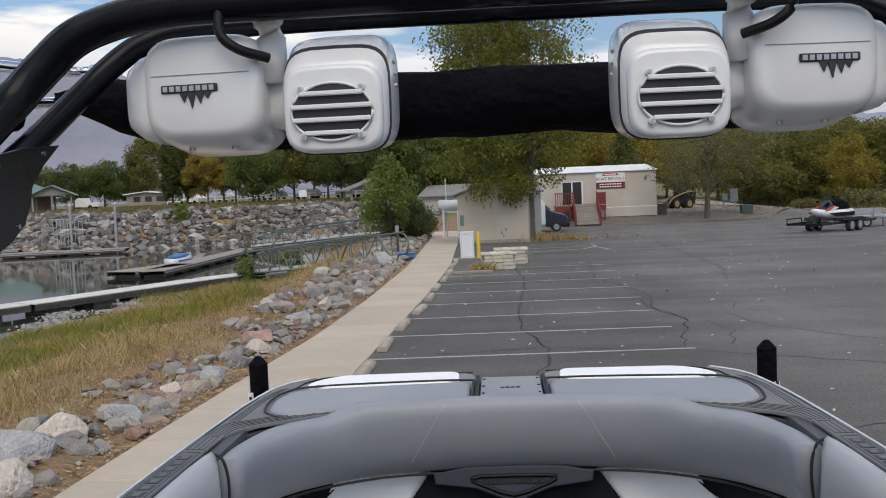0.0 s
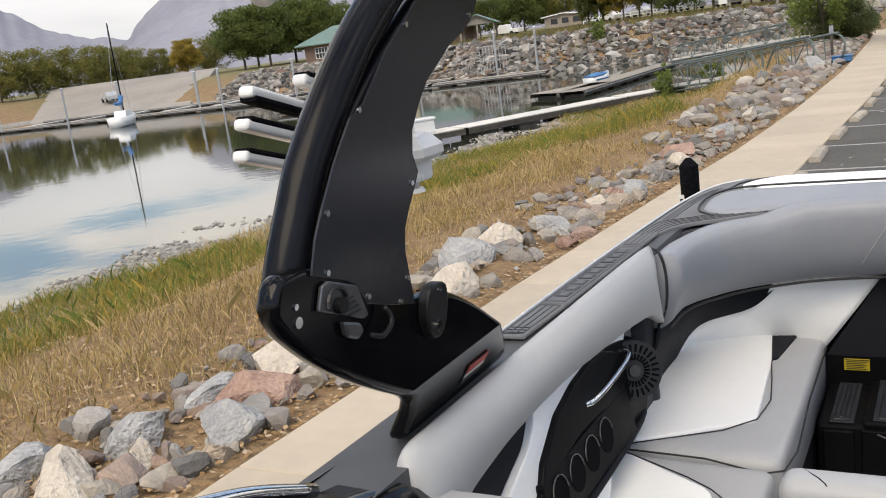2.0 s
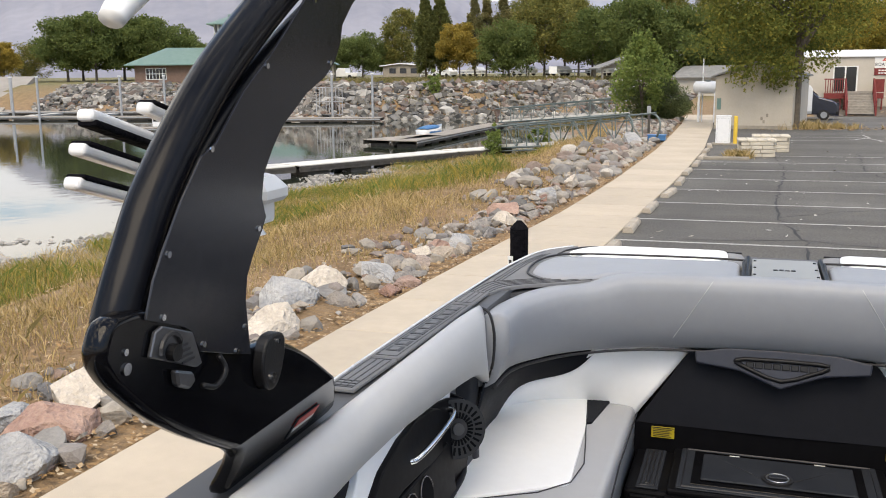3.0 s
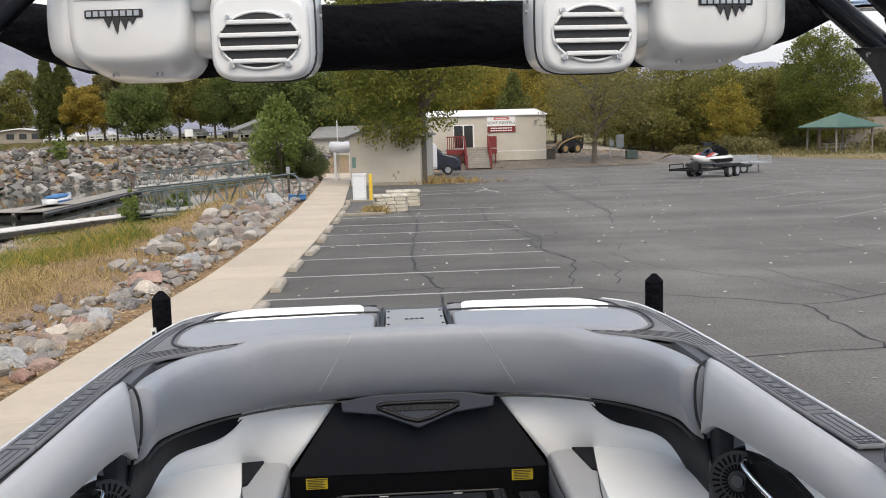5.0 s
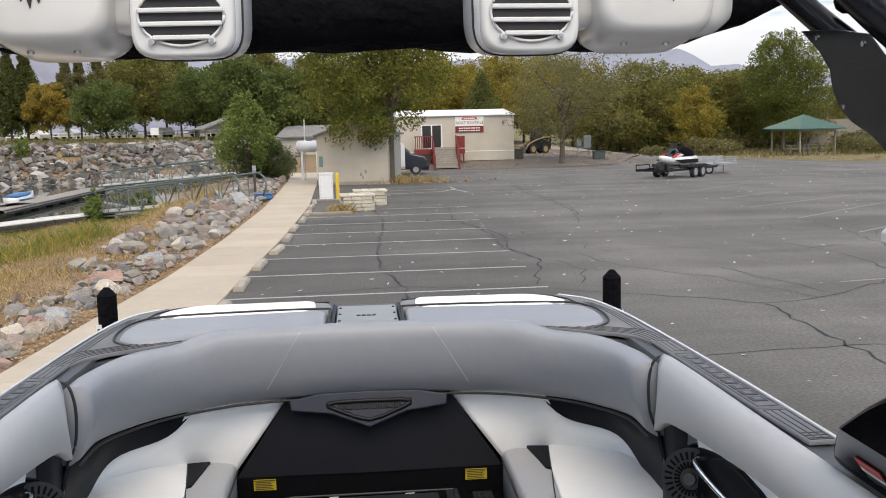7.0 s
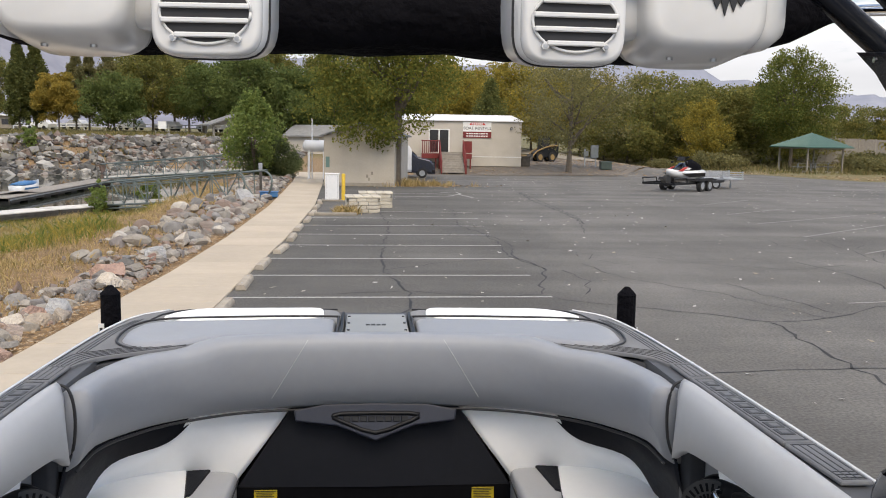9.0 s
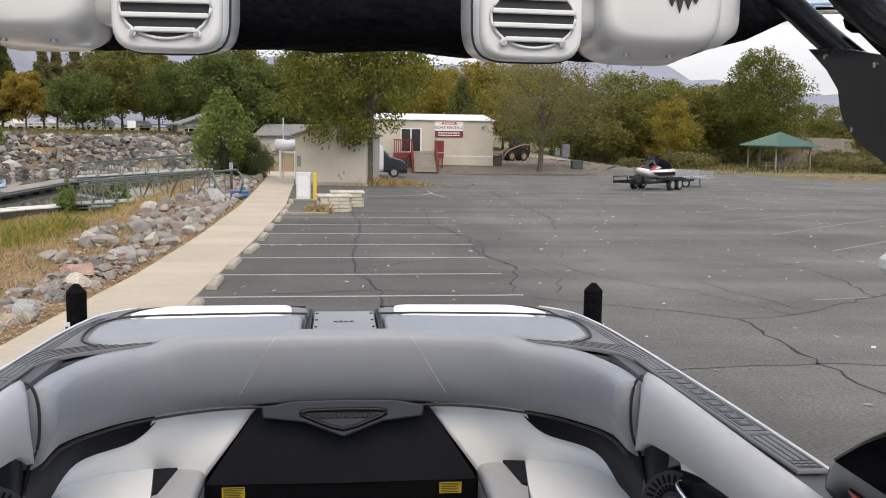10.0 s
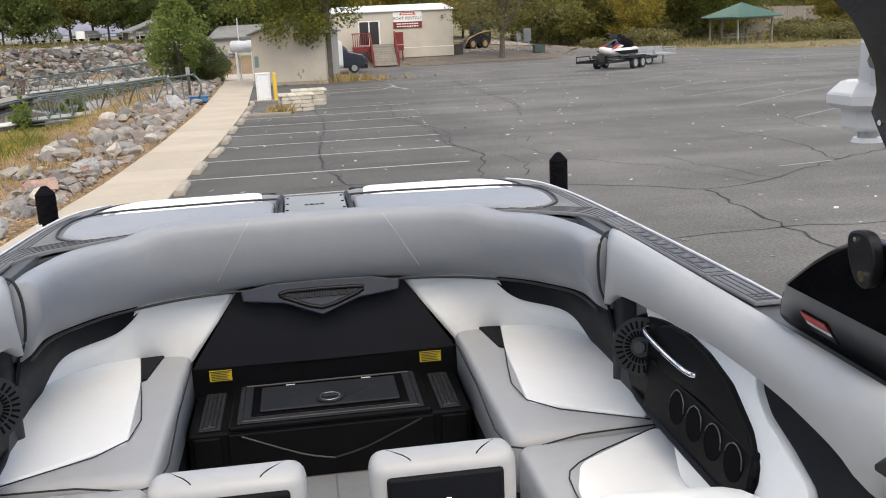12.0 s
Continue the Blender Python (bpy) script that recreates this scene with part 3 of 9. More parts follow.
def ground_material():
    """Dry soil and dead grass on the bank, grey shingle by the water, lawn beyond."""
    m = surface("bank soil", (0.14, 0.088, 0.046), (0.335, 0.22, 0.115), 1.6, 0.95, bump=0.8, bump_scale=9, fine=0.5)
    n, l = m.node_tree.nodes, m.node_tree.links
    p = n["Principled BSDF"]
    base = p.inputs["Base Color"].links[0].from_socket
    geo, sep = n.new("ShaderNodeNewGeometry"), n.new("ShaderNodeSeparateXYZ")
    l.new(geo.outputs["Position"], sep.inputs[0])
    speck = n.new("ShaderNodeTexVoronoi")
    speck.inputs["Scale"].default_value = 9
    l.new(geo.outputs["Position"], speck.inputs["Vector"])
    stone = n.new("ShaderNodeMix")
    stone.data_type = "RGBA"
    stone.inputs[6].default_value, stone.inputs[7].default_value = (0.14, 0.13, 0.115, 1), (0.38, 0.36, 0.325, 1)
    l.new(speck.outputs["Color"], stone.inputs[0])
    wet = n.new("ShaderNodeMapRange")
    wet.inputs[1].default_value, wet.inputs[2].default_value, wet.inputs[3].default_value, wet.inputs[4].default_value = -1.34, -1.2, 1, 0
    l.new(sep.outputs["Z"], wet.inputs[0])
    a = n.new("ShaderNodeMix")
    a.data_type = "RGBA"
    l.new(wet.outputs[0], a.inputs[0])
    l.new(base, a.inputs[6])
    l.new(stone.outputs[2], a.inputs[7])
    lawn_n = n.new("ShaderNodeTexNoise")
    lawn_n.inputs["Scale"].default_value = 0.12
    l.new(geo.outputs["Position"], lawn_n.inputs["Vector"])
    lawn = n.new("ShaderNodeMix")
    lawn.data_type = "RGBA"
    lawn.inputs[6].default_value, lawn.inputs[7].default_value = (0.085, 0.095, 0.03, 1), (0.21, 0.165, 0.075, 1)
    l.new(lawn_n.outputs["Fac"], lawn.inputs[0])
    far = n.new("ShaderNodeMapRange")
    far.inputs[1].default_value, far.inputs[2].default_value = 96, 112
    l.new(sep.outputs["Y"], far.inputs[0])
    east, either = n.new("ShaderNodeMapRange"), n.new("ShaderNodeMath")
    east.inputs[1].default_value, east.inputs[2].default_value, east.inputs[4].default_value = 20, 27, 0.85
    either.operation = "MAXIMUM"
    l.new(sep.outputs["X"], east.inputs[0])
    l.new(far.outputs[0], either.inputs[0])
    l.new(east.outputs[0], either.inputs[1])
    b = n.new("ShaderNodeMix")
    b.data_type = "RGBA"
    l.new(either.outputs[0], b.inputs[0])
    l.new(a.outputs[2], b.inputs[6])
    l.new(lawn.outputs[2], b.inputs[7])
    l.new(b.outputs[2], p.inputs["Base Color"])
    return m


soil = ground_material()
gx = sorted([-v for v in strip(40, 150, 1.5, 3.0) + strip(156, 3200, 8.0, 500)] + strip(-39.5, 12, 0.5, 0.5) + strip(13, 3200, 1.5, 500))
gy = sorted([-v for v in strip(16, 3200, 2.0, 600)] + strip(-15.5, 60, 0.6, 0.6) + strip(61, 3200, 1.0, 300))
ground = tagged(ground_mesh("ground", gx, gy, soil, -0.03), "dry earth bank with shingle shore and lawns beyond", "ground", kind="structure")
bm = bmesh.new()
add_prism(bm, [(-400, -60), (-10, -60), (-10, 110), (-400, 110)], WATER - 0.01, WATER)
water = tagged(obj("water", bm, lake), "still green-brown marina water mirroring the clouds", "water", kind="structure")

# parking lot: one sheet from the path's edge to the far verge, and the drive that leaves it
rows_y = list(np.arange(-34, 74.6, 0.5))
vv, ff = [], []
for k, y in enumerate(rows_y):
    x0 = float(np.interp(y, [-34, 64.9, 65.5, 67.3, 70, 74.6], [0, 0, 3.0, 19.5, 22.0, 24.6])) if y > 65 else float(path_right(y))
    x1 = float(np.interp(y, [-34, 55, 61.5, 62, 67.5, 73, 74.6], [70, 52, 44, 36.5, 34.5, 33, 30.5]))
    for x in np.linspace(x0, x1, 44):
        vv.append((x, y, float(land(x, y)) + 0.004))
for k in range(len(rows_y) - 1):
    for j in range(43):
        a = k * 44 + j
        ff.append((a, a + 1, a + 45, a + 44))
parking_lot = tagged(from_arrays("road", vv, ff, asphalt, True), "old grey asphalt parking lot with sealed cracks", "road", kind="structure")
bm = bmesh.new()
prev = None
for c in curve_points([(27.6, 74.4, 0), (25.9, 80, 0), (24.2, 88, 0), (22.6, 98, 0), (20.0, 108, 0), (12.0, 124, 0), (0, 134, 0), (-30, 142, 0), (-90, 150, 0)], 8):
    row = [bm.verts.new((c.x + d, c.y + d * 0.3, float(land(c.x + d, c.y + d * 0.3)) + 0.05)) for d in (-3.2, -2.4, -1.6, -0.8, 0, 0.8, 1.6, 2.4, 3.2)]
    for k in range(8 if prev else 0):
        bm.faces.new((prev[k], prev[k + 1], row[k + 1], row[k]))
    prev = row
drive = tagged(obj("road", bm, concrete_old), "pale worn drive curving away behind the office", "road", kind="structure")
bm = bmesh.new()
vv2, ff2 = [], []
gxs, gys = np.linspace(3.6, 25.2, 40), np.linspace(65.6, 92, 50)
for yy in gys:
    for xx in gxs:
        lo = float(np.interp(xx, [3.6, 7.5, 19.9, 24.9], [65.6, 65.9, 67.4, 74.7]))
        y2 = max(yy, lo)
        x2 = 3.6 + (xx - 3.6) * (float(np.interp(y2, [65.6, 75.0, 77.5, 81, 92], [25.2, 25.2, 23.0, 21.4, 20.0])) - 3.6) / 21.6
        vv2.append((x2, y2, float(land(x2, y2)) + 0.02))
for k in range(49):
    for j in range(39):
        a = k * 40 + j
        ff2.append((a, a + 1, a + 41, a + 40))
tagged(from_arrays("ground", vv2, ff2, gravel, True), "brown gravel island strewn with leaves", "ground", kind="structure")

# concrete path in slabs
path = tagged(new("pavement"), "buff concrete walkway in cast slabs beside the bank", "pavement", kind="structure")
y = -12.0
while y < 66:
    y1 = y + 1.52
    bm = bmesh.new()
    poly = [(path_left(y), y), (path_right(y) + 0.02, y), (path_right(y1) + 0.02, y1), (path_left(y1), y1)]
    rows = [[], []]
    for (px, py) in poly:
        z = float(land(path_right(py) - 0.4, py))
        rows[0].append(bm.verts.new((px, py + (0.006 if py == y else -0.006), z - 0.1)))
        rows[1].append(bm.verts.new((px, py + (0.006 if py == y else -0.006), z + 0.035)))
    for k in range(4):
        bm.faces.new((rows[0][k], rows[0][(k + 1) % 4], rows[1][(k + 1) % 4], rows[1][k]))
    bm.faces.new(rows[1])
    bmesh.ops.recalc_face_normals(bm, faces=bm.faces)
    bmesh.ops.bevel(bm, geom=[e for e in bm.edges if all(v in rows[1] for v in e.verts)], offset=0.012, segments=1, affect="EDGES")
    part("slab", bm, concrete, path)
    y = y1


def ribbon(bm, pts, width, lift, jitter=0.0, seed=1):
    """A thin strip lying on the lot along the points."""
    r = random.Random(seed)
    line = [Vector((a, b, 0)) for a, b in pts]
    fine = []
    for a, b in zip(line, line[1:]):
        n = max(1, int((b - a).length / 0.28)) if jitter else max(1, int((b - a).length / 1.0))
        for k in range(n):
            fine.append(a.lerp(b, k / n))
    fine.append(line[-1])
    prev = None
    for i, c in enumerate(fine):
        d = (fine[min(i + 1, len(fine) - 1)] - fine[max(i - 1, 0)]).normalized()
        s = Vector((-d.y, d.x, 0))
        c = c + s * r.uniform(-jitter, jitter)
        w = width * (r.uniform(0.45, 1.3) if jitter else 1) / 2
        pair = []
        for q in (c - s * w, c + s * w):
            pair.append(bm.verts.new((q.x, q.y, float(land(q.x, q.y)) + lift)))
        if prev:
            bm.faces.new((prev[0], prev[1], pair[1], pair[0]))
        prev = pair


# stall lines along the path side and the faint lines of the outer bays
for k in range(8):
    y0 = 11.29 + 2.45 * k
    x0 = float(np.interp(y0, [11, 16, 21, 29], [-2.3, -2.2, -2.05, -1.7]))
    bm = bmesh.new()
    ribbon(bm, [(x0, y0), (x0 + 5.45, y0 + 0.13)], 0.10, 0.010)
    part("stall_line", bm, paint_line, parking_lot, "worn white stall line")
for pts in ([(12.6, 25.2), (17.7, 28.6)], [(12.3, 21.3), (16.6, 24.9), (20.0, 27.2)], [(12.9, 28.6), (16.4, 31.6)], [(12.1, 17.6), (15.8, 20.5), (18.5, 22.6)], [(8.1, 10.83), (9.25, 11.05)], [(13.4, 33), (17.0, 36.5)]):
    bm = bmesh.new()
    ribbon(bm, pts, 0.07, 0.010)
    part("stall_line", bm, paint_faint, parking_lot, "faded white bay line")
CRACKS = [
    ([(3.2, 11.2), (4.1, 10.6), (5.1, 10.0), (6.1, 9.2), (7.1, 9.5), (8.2, 10.3), (9.4, 11.2), (12, 12.6)], 0.035),
    ([(6.1, 9.2), (5.95, 7.8), (5.9, 6.4), (5.9, 5.2), (6.3, 3.5)], 0.05),
    ([(3.3, 6.0), (4.1, 6.2), (4.9, 6.35), (5.9, 6.4), (8.0, 6.2), (11, 7.0)], 0.035),
    ([(0.1, 8.4), (0.7, 10.3), (0.75, 11.8), (0.35, 14.5), (0.4, 18.2), (0.7, 23.8), (0.4, 29)], 0.045),
    ([(3.0, 11.7), (3.7, 14.9), (3.35, 16.7), (3.6, 19.5), (2.75, 24), (3.1, 30)], 0.045),
    ([(0.35, 14.5), (1.6, 15.6), (3.35, 16.7)], 0.03),
    ([(-1.2, 11.6), (0.7, 12.0), (2.2, 11.4), (3.0, 11.7)], 0.03),
    ([(-0.8, 23.2), (0.7, 23.4), (2.75, 24)], 0.03),
    ([(7.3, 41), (7.2, 34), (7.1, 27), (6.2, 22)], 0.035),
    ([(3.8, 11.7), (4.2, 13.2), (4.0, 14.6)], 0.03),
    ([(6.1, 17), (7.6, 15.4), (9.0, 14.8), (10.6, 15.6)], 0.03),
    ([(9.4, 11.2), (9.9, 13.6), (9.6, 16)], 0.035),
    ([(7.4, 20.5), (8.3, 19.8), (9.4, 20.2)], 0.03),
    ([(7.1, 9.5), (6.2, 11.9), (5.0, 13.6), (4.6, 15.6)], 0.022),
    ([(11.2, 20.9), (12.4, 21.3), (12.1, 18.6), (11.4, 15.0)], 0.03),
]
CRACKS += [
    ([(7.2, 40.7), (6.9, 34.1), (6.97, 28.3), (6.8, 24.6)], 0.05),
    ([(3.24, 21.7), (3.35, 19.3), (3.2, 16.6), (3.62, 15.3), (3.6, 14.7)], 0.035),
    ([(6.8, 12.9), (7.0, 11.7), (7.2, 11.1), (7.5, 9.8)], 0.025),
    ([(10.2, 21.5), (10.9, 20.4), (10.6, 19.2), (11.0, 18.1)], 0.022),
    ([(13.0, 19.4), (12.4, 18.6), (12.7, 17.8), (12.2, 16.9)], 0.022),
    ([(4.6, 18.0), (5.2, 17.2), (5.0, 16.3), (5.6, 15.4)], 0.022),
    ([(8.2, 25.0), (9.0, 24.2), (8.8, 23.0)], 0.022),
]
for k, (pts, w) in enumerate(CRACKS):
    bm = bmesh.new()
    ribbon(bm, pts, w, 0.007, 0.07, k)
    part("crack", bm, tar, parking_lot, "dark sealed crack in the asphalt")
# chalky blue and white curves on the asphalt near the shed
bm = bmesh.new()
ribbon(bm, [(0.8, 36.0), (2.2, 36.4), (3.6, 36.9), (4.3, 38.4), (4.2, 40.0), (3.4, 39.2)], 0.12, 0.010)
part("stall_line", bm, paint_line, parking_lot, "curved faded paint mark")
bm = bmesh.new()
ribbon(bm, [(1.2, 38.2), (2.8, 38.4), (4.1, 38.3), (4.6, 36.2)], 0.12, 0.010)
part("stall_line", bm, paint_line, parking_lot, "faded painted arrow mark")


def mountain(name, stops, dist, material, label, seed, rows=14, depth=900):
    """A ridge far off: a crest line by azimuth and elevation, its flank falling to the plain, with gullies."""
    az = np.linspace(stops[0][0], stops[-1][0], 150)
    el = np.interp(az, [s[0] for s in stops], [s[1] for s in stops])
    verts, faces = [], []
    for j in range(rows + 1):
        f = j / rows
        for a, e in zip(az, el):
            d = dist - depth * (1 - f)
            g = noise.fractal(Vector((a * 0.55, f * 1.3, seed)), 1.0, 2.0, 5) * 0.16
            h = dist * math.tan(radians(e)) * (f ** 1.25) * (1 + g * (1 - f * 0.75))
            h += dist * 0.0022 * noise.noise(Vector((a * 2.1, 0, seed))) * f
            verts.append((d * math.sin(radians(a)), d * math.cos(radians(a)), max(h, -8) + 2.0 if j else -30))
    n = len(az)
    for j in range(rows):
        for k in range(n - 1):
            i = j * n + k
            faces.append((i, i + 1, i + n + 1, i + n))
    return tagged(from_arrays(name, verts, faces, material, True), label, "mountain", kind="structure")


# distance haze is painted into these pale slope colours; there is no atmosphere
hill_blue = surface("mountain slope with haze in its colour", (0.20, 0.206, 0.245), (0.285, 0.289, 0.328), 0.004, 1.0, fine=0.3, spec=0.0)
hill_grey = surface("far slope with haze in its colour", (0.24, 0.255, 0.305), (0.31, 0.325, 0.375), 0.003, 1.0, spec=0.0)
mountain("backdrop", [(-47, 1.2), (-45.6, 2.3), (-44.4, 3.6), (-42, 5.3), (-39, 6.6), (-34, 7.6), (-30, 8.3), (-27, 8.2), (-24, 7.6), (-21, 7.2), (-18, 5.6), (-15.7, 4.2), (-12, 2.6), (-8, 1.0)], 2600, hill_blue, "long steep mountain, blue-grey haze in its colour", 3.1)
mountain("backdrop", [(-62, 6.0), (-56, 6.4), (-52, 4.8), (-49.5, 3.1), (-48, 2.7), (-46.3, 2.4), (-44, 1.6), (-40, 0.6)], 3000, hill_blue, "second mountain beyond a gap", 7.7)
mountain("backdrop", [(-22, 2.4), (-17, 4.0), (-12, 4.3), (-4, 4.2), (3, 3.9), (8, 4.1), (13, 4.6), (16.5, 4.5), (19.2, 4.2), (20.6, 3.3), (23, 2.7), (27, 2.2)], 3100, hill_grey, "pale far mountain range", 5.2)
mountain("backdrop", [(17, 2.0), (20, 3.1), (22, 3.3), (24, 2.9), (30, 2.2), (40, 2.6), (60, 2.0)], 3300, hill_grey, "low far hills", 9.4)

# ---- the boat on its trailer (stern towards +y) ----
boat = thing("wakeboard_boat", "black and white wakeboard boat with grey vinyl lounge, on a trailer", "boat")


def sweep(line, section, closed_ends=True):
    """Rings of a cross-section along a plan line: section points are (inward, up), inward to the left of the way."""
    rings = []
    for i, c in enumerate(line):
        d = (line[min(i + 1, len(line) - 1)] - line[max(i - 1, 0)])
        d = Vector((d.x, d.y, 0)).normalized()
        s = Vector((-d.y, d.x, 0))
        f = i / (len(line) - 1)
        rings.append([c + s * a + Vector((0, 0, b)) for a, b in section(f)])
    bm = bmesh.new()
    add_loft(bm, rings)
    return bm


def lines(pts):
    return curve_points(pts, 6)


hatch_grey = surface("pale grey hatch", (0.27, 0.28, 0.275), (0.33, 0.34, 0.335), 5, 0.5, metal=0.15)
strip_grey = surface("grey ribbed foam", (0.15, 0.152, 0.156), (0.20, 0.203, 0.208), 6, 0.8, bump=0.3, bump_scale=300, spec=0.3)
# darkened copy of the grey vinyl, for places that lie in shade
shade_vinyl = surface("grey vinyl with shade in it", (0.045, 0.046, 0.050), (0.065, 0.066, 0.070), 5, 0.5, bump=0.12, bump_scale=420, spec=0.25)
deck_grey = surface("dark grey gunwale", (0.06, 0.062, 0.066), (0.085, 0.087, 0.092), 6, 0.5, spec=0.3)
badge_grey = surface("dark grey badge plate", (0.020, 0.023, 0.034), (0.032, 0.036, 0.050), 8, 0.35, spec=0.25)
gunmetal = surface("dark anodised metal", (0.10, 0.10, 0.105), (0.16, 0.16, 0.165), 9, 0.32, metal=0.7)
speaker_white = surface("white moulded speaker shell", (0.64, 0.645, 0.64), (0.71, 0.715, 0.71), 2, 0.22, coat=0.4)
cup_glint_grey = surface("grey rim glint", (0.05, 0.05, 0.053), (0.08, 0.08, 0.084), 8, 0.25)
speaker_slot_grey = surface("dark speaker slot", (0.004, 0.004, 0.005), (0.007, 0.007, 0.008), 8, 0.9, spec=0.05)
speaker_grey = surface("charcoal speaker plastic", (0.008, 0.0085, 0.0095), (0.014, 0.0145, 0.016), 8, 0.5)
locker_black = surface("black moulded locker", (0.0036, 0.0036, 0.0045), (0.0068, 0.0068, 0.008), 5, 0.42, spec=0.08)
locker_mat = surface("black pinstriped mat", (0.020, 0.0225, 0.027), (0.030, 0.0335, 0.040), 6, 0.6, bump=0.3, bump_scale=300, spec=0.15)
rib_grey = surface("charcoal raised rib", (0.032, 0.034, 0.038), (0.05, 0.052, 0.056), 6, 0.7)
label_black = surface("black label print", (0.02, 0.02, 0.022), (0.035, 0.035, 0.038), 20, 0.5)


# hull: sides from the rub rail down, lofted along the length
def hull_ring(y):
    w = float(np.interp(y, [-6.3, -5.6, -4.8, -3.5, -2.0, -0.9, -0.4, -0.1], [0.10, 0.62, 0.95, 1.15, 1.12, 1.07, 1.02, 0.86]))
    top = float(np.interp(y, [-6.3, -4.0, -2.6, -0.35], [2.12, 2.02, 1.93, 1.90]))
    k = float(np.interp(y, [-6.3, -5.2, -3.5, -0.35], [1.55, 1.15, 0.95, 0.95]))
    half = [(w, top), (w * 1.0, top - 0.12), (w * 0.985, top - 0.42), (w * 0.88, k + 0.28), (w * 0.5, k + 0.12), (0.0, k)]
    return [(x, y, z) for x, z in half] + [(-x, y, z) for x, z in half[-2::-1]]


bm = bmesh.new()
add_loft(bm, [hull_ring(y) for y in (-6.3, -6.0, -5.6, -5.2, -4.8, -4.2, -3.5, -2.8, -2.0, -1.4, -0.9, -0.6, -0.4, -0.2, -0.1)], closed=False)
part("hull", bm, black_gloss, boat, "glossy black hull", True)
bm = bmesh.new()
add_prism(bm, [(x, z) for x, y, z in hull_ring(-0.1)], -0.12, -0.09, "y")
part("transom", bm, black_gloss, boat)
bm = prism([(-0.52, -1.05), (0.52, -1.05), (0.52, -4.9), (-0.52, -4.9)], 1.045, 1.07)
part("cockpit_floor", bm, grey_mat, boat, "grey traction mat floor")
for x in (-0.35, 0.0, 0.35):
    part("mat_groove", box(x - 0.004, x + 0.004, -3.6, -1.2, 1.07, 1.0725), foam_mat, boat)

for s in (-1, 1):
    def X(pts):
        return [(s * a, *rest) for a, *rest in pts]

    def flip(pts):
        return pts if s > 0 else pts[::-1]
    # rub rail and painted deck edge
    edge = X([(0.74, -0.10, 1.955), (0.91, -0.15, 1.955), (1.025, -0.31, 1.955), (1.08, -0.6, 1.955), (1.105, -0.9, 1.955), (1.13, -1.4, 1.955), (1.148, -1.9, 1.955), (1.158, -2.4, 1.955), (1.168, -3.0, 1.96), (1.17, -3.6, 1.965), (1.10, -4.3, 1.98)])
    part("rub_rail", tube([(a, b, c - 0.025) for a, b, c in edge], 0.016, 8, 5), black_plastic, boat, "black rubber rub rail", True)
    part("rail_insert", tube([(a - s * 0.004, b, c + 0.008) for a, b, c in edge[1:8]], 0.0055, 6, 5), white_gel, boat, "thin white rail insert", True)
    deck = lines(edge)
    inner = lines(X([(0.66, -0.22, 1.962), (0.84, -0.30, 1.962), (0.90, -0.42, 1.962), (0.94, -0.65, 1.962), (0.965, -0.98, 1.962), (0.975, -1.42, 1.962), (0.98, -1.95, 1.962), (0.98, -2.4, 1.962), (0.99, -3.0, 1.962), (0.99, -3.6, 1.965), (0.9, -4.3, 1.975)]))
    bm = bmesh.new()
    add_loft(bm, [[a, b, b - Vector((0, 0, 0.06)), a - Vector((0, 0, 0.06))] for a, b in zip(deck, inner)])
    part("gunwale", bm, deck_grey, boat, "dark gunwale deck")
    # ribbed traction strip on the gunwale
    def lane(y, f):
        """A place across the traction strip: f runs from its inner to its outer edge."""
        a = float(np.interp(-y, [1.2, 1.4, 1.72, 2.07, 2.34], [1.020, 1.024, 1.033, 1.046, 1.058]))
        b = float(np.interp(-y, [1.2, 1.4, 1.9, 2.34], [1.096, 1.104, 1.127, 1.138]))
        return s * (a + (b - a) * f)
    for y0, y1, lab in ((-1.205, -1.395, 0), (-1.405, -2.055, 1), (-2.065, -2.34, 0)):
        strip_ob = part("traction_strip", prism(flip([(lane(y0, 0), y0), (lane(y0, 1), y0), (lane(y1, 1), y1), (lane(y1, 0), y1)]), 1.962, 1.974, "z", 0.003, 1), strip_grey, boat, "ribbed grey traction strip")
        marks = [(0.12, 0.16), (0.84, 0.88)] if lab else [(0.12, 0.16), (0.36, 0.40), (0.60, 0.64), (0.84, 0.88)]
        for f0, f1 in marks:
            part("groove", prism(flip([(lane(y0, f0), y0 - 0.012), (lane(y0, f1), y0 - 0.012), (lane(y1, f1), y1 + 0.012), (lane(y1, f0), y1 + 0.012)]), 1.9735, 1.9752), ink, strip_ob)
        for ya in (y0 - 0.012, y1 + 0.015):
            part("groove", prism(flip([(lane(ya, 0.12), ya), (lane(ya, 0.88), ya), (lane(ya, 0.88), ya - 0.004), (lane(ya, 0.12), ya - 0.004)]), 1.9735, 1.9753), ink, strip_ob)
        if lab:
            # the maker's name stands as plain hollow bars
            for k in range(9):
                ya = y0 - 0.05 - k * 0.062
                for f0, f1, d0, d1, m, h in ((0.26, 0.76, 0.0, 0.046, ink, 1.9756), (0.38, 0.64, 0.009, 0.037, strip_grey, 1.9764)):
                    part("name_bar", prism(flip([(lane(ya - d0, f0), ya - d0), (lane(ya - d0, f1), ya - d0), (lane(ya - d1, f1), ya - d1), (lane(ya - d1, f0), ya - d1)]), 1.9736, h), m, strip_ob)
    for k in range(3):
        ya = -2.275 - k * 0.02
        part("groove", prism(flip([(lane(ya, 0.12), ya), (lane(ya, 0.88), ya), (lane(ya, 0.88), ya - 0.004), (lane(ya, 0.12), ya - 0.004)]), 1.9735, 1.9754), ink, strip_ob)
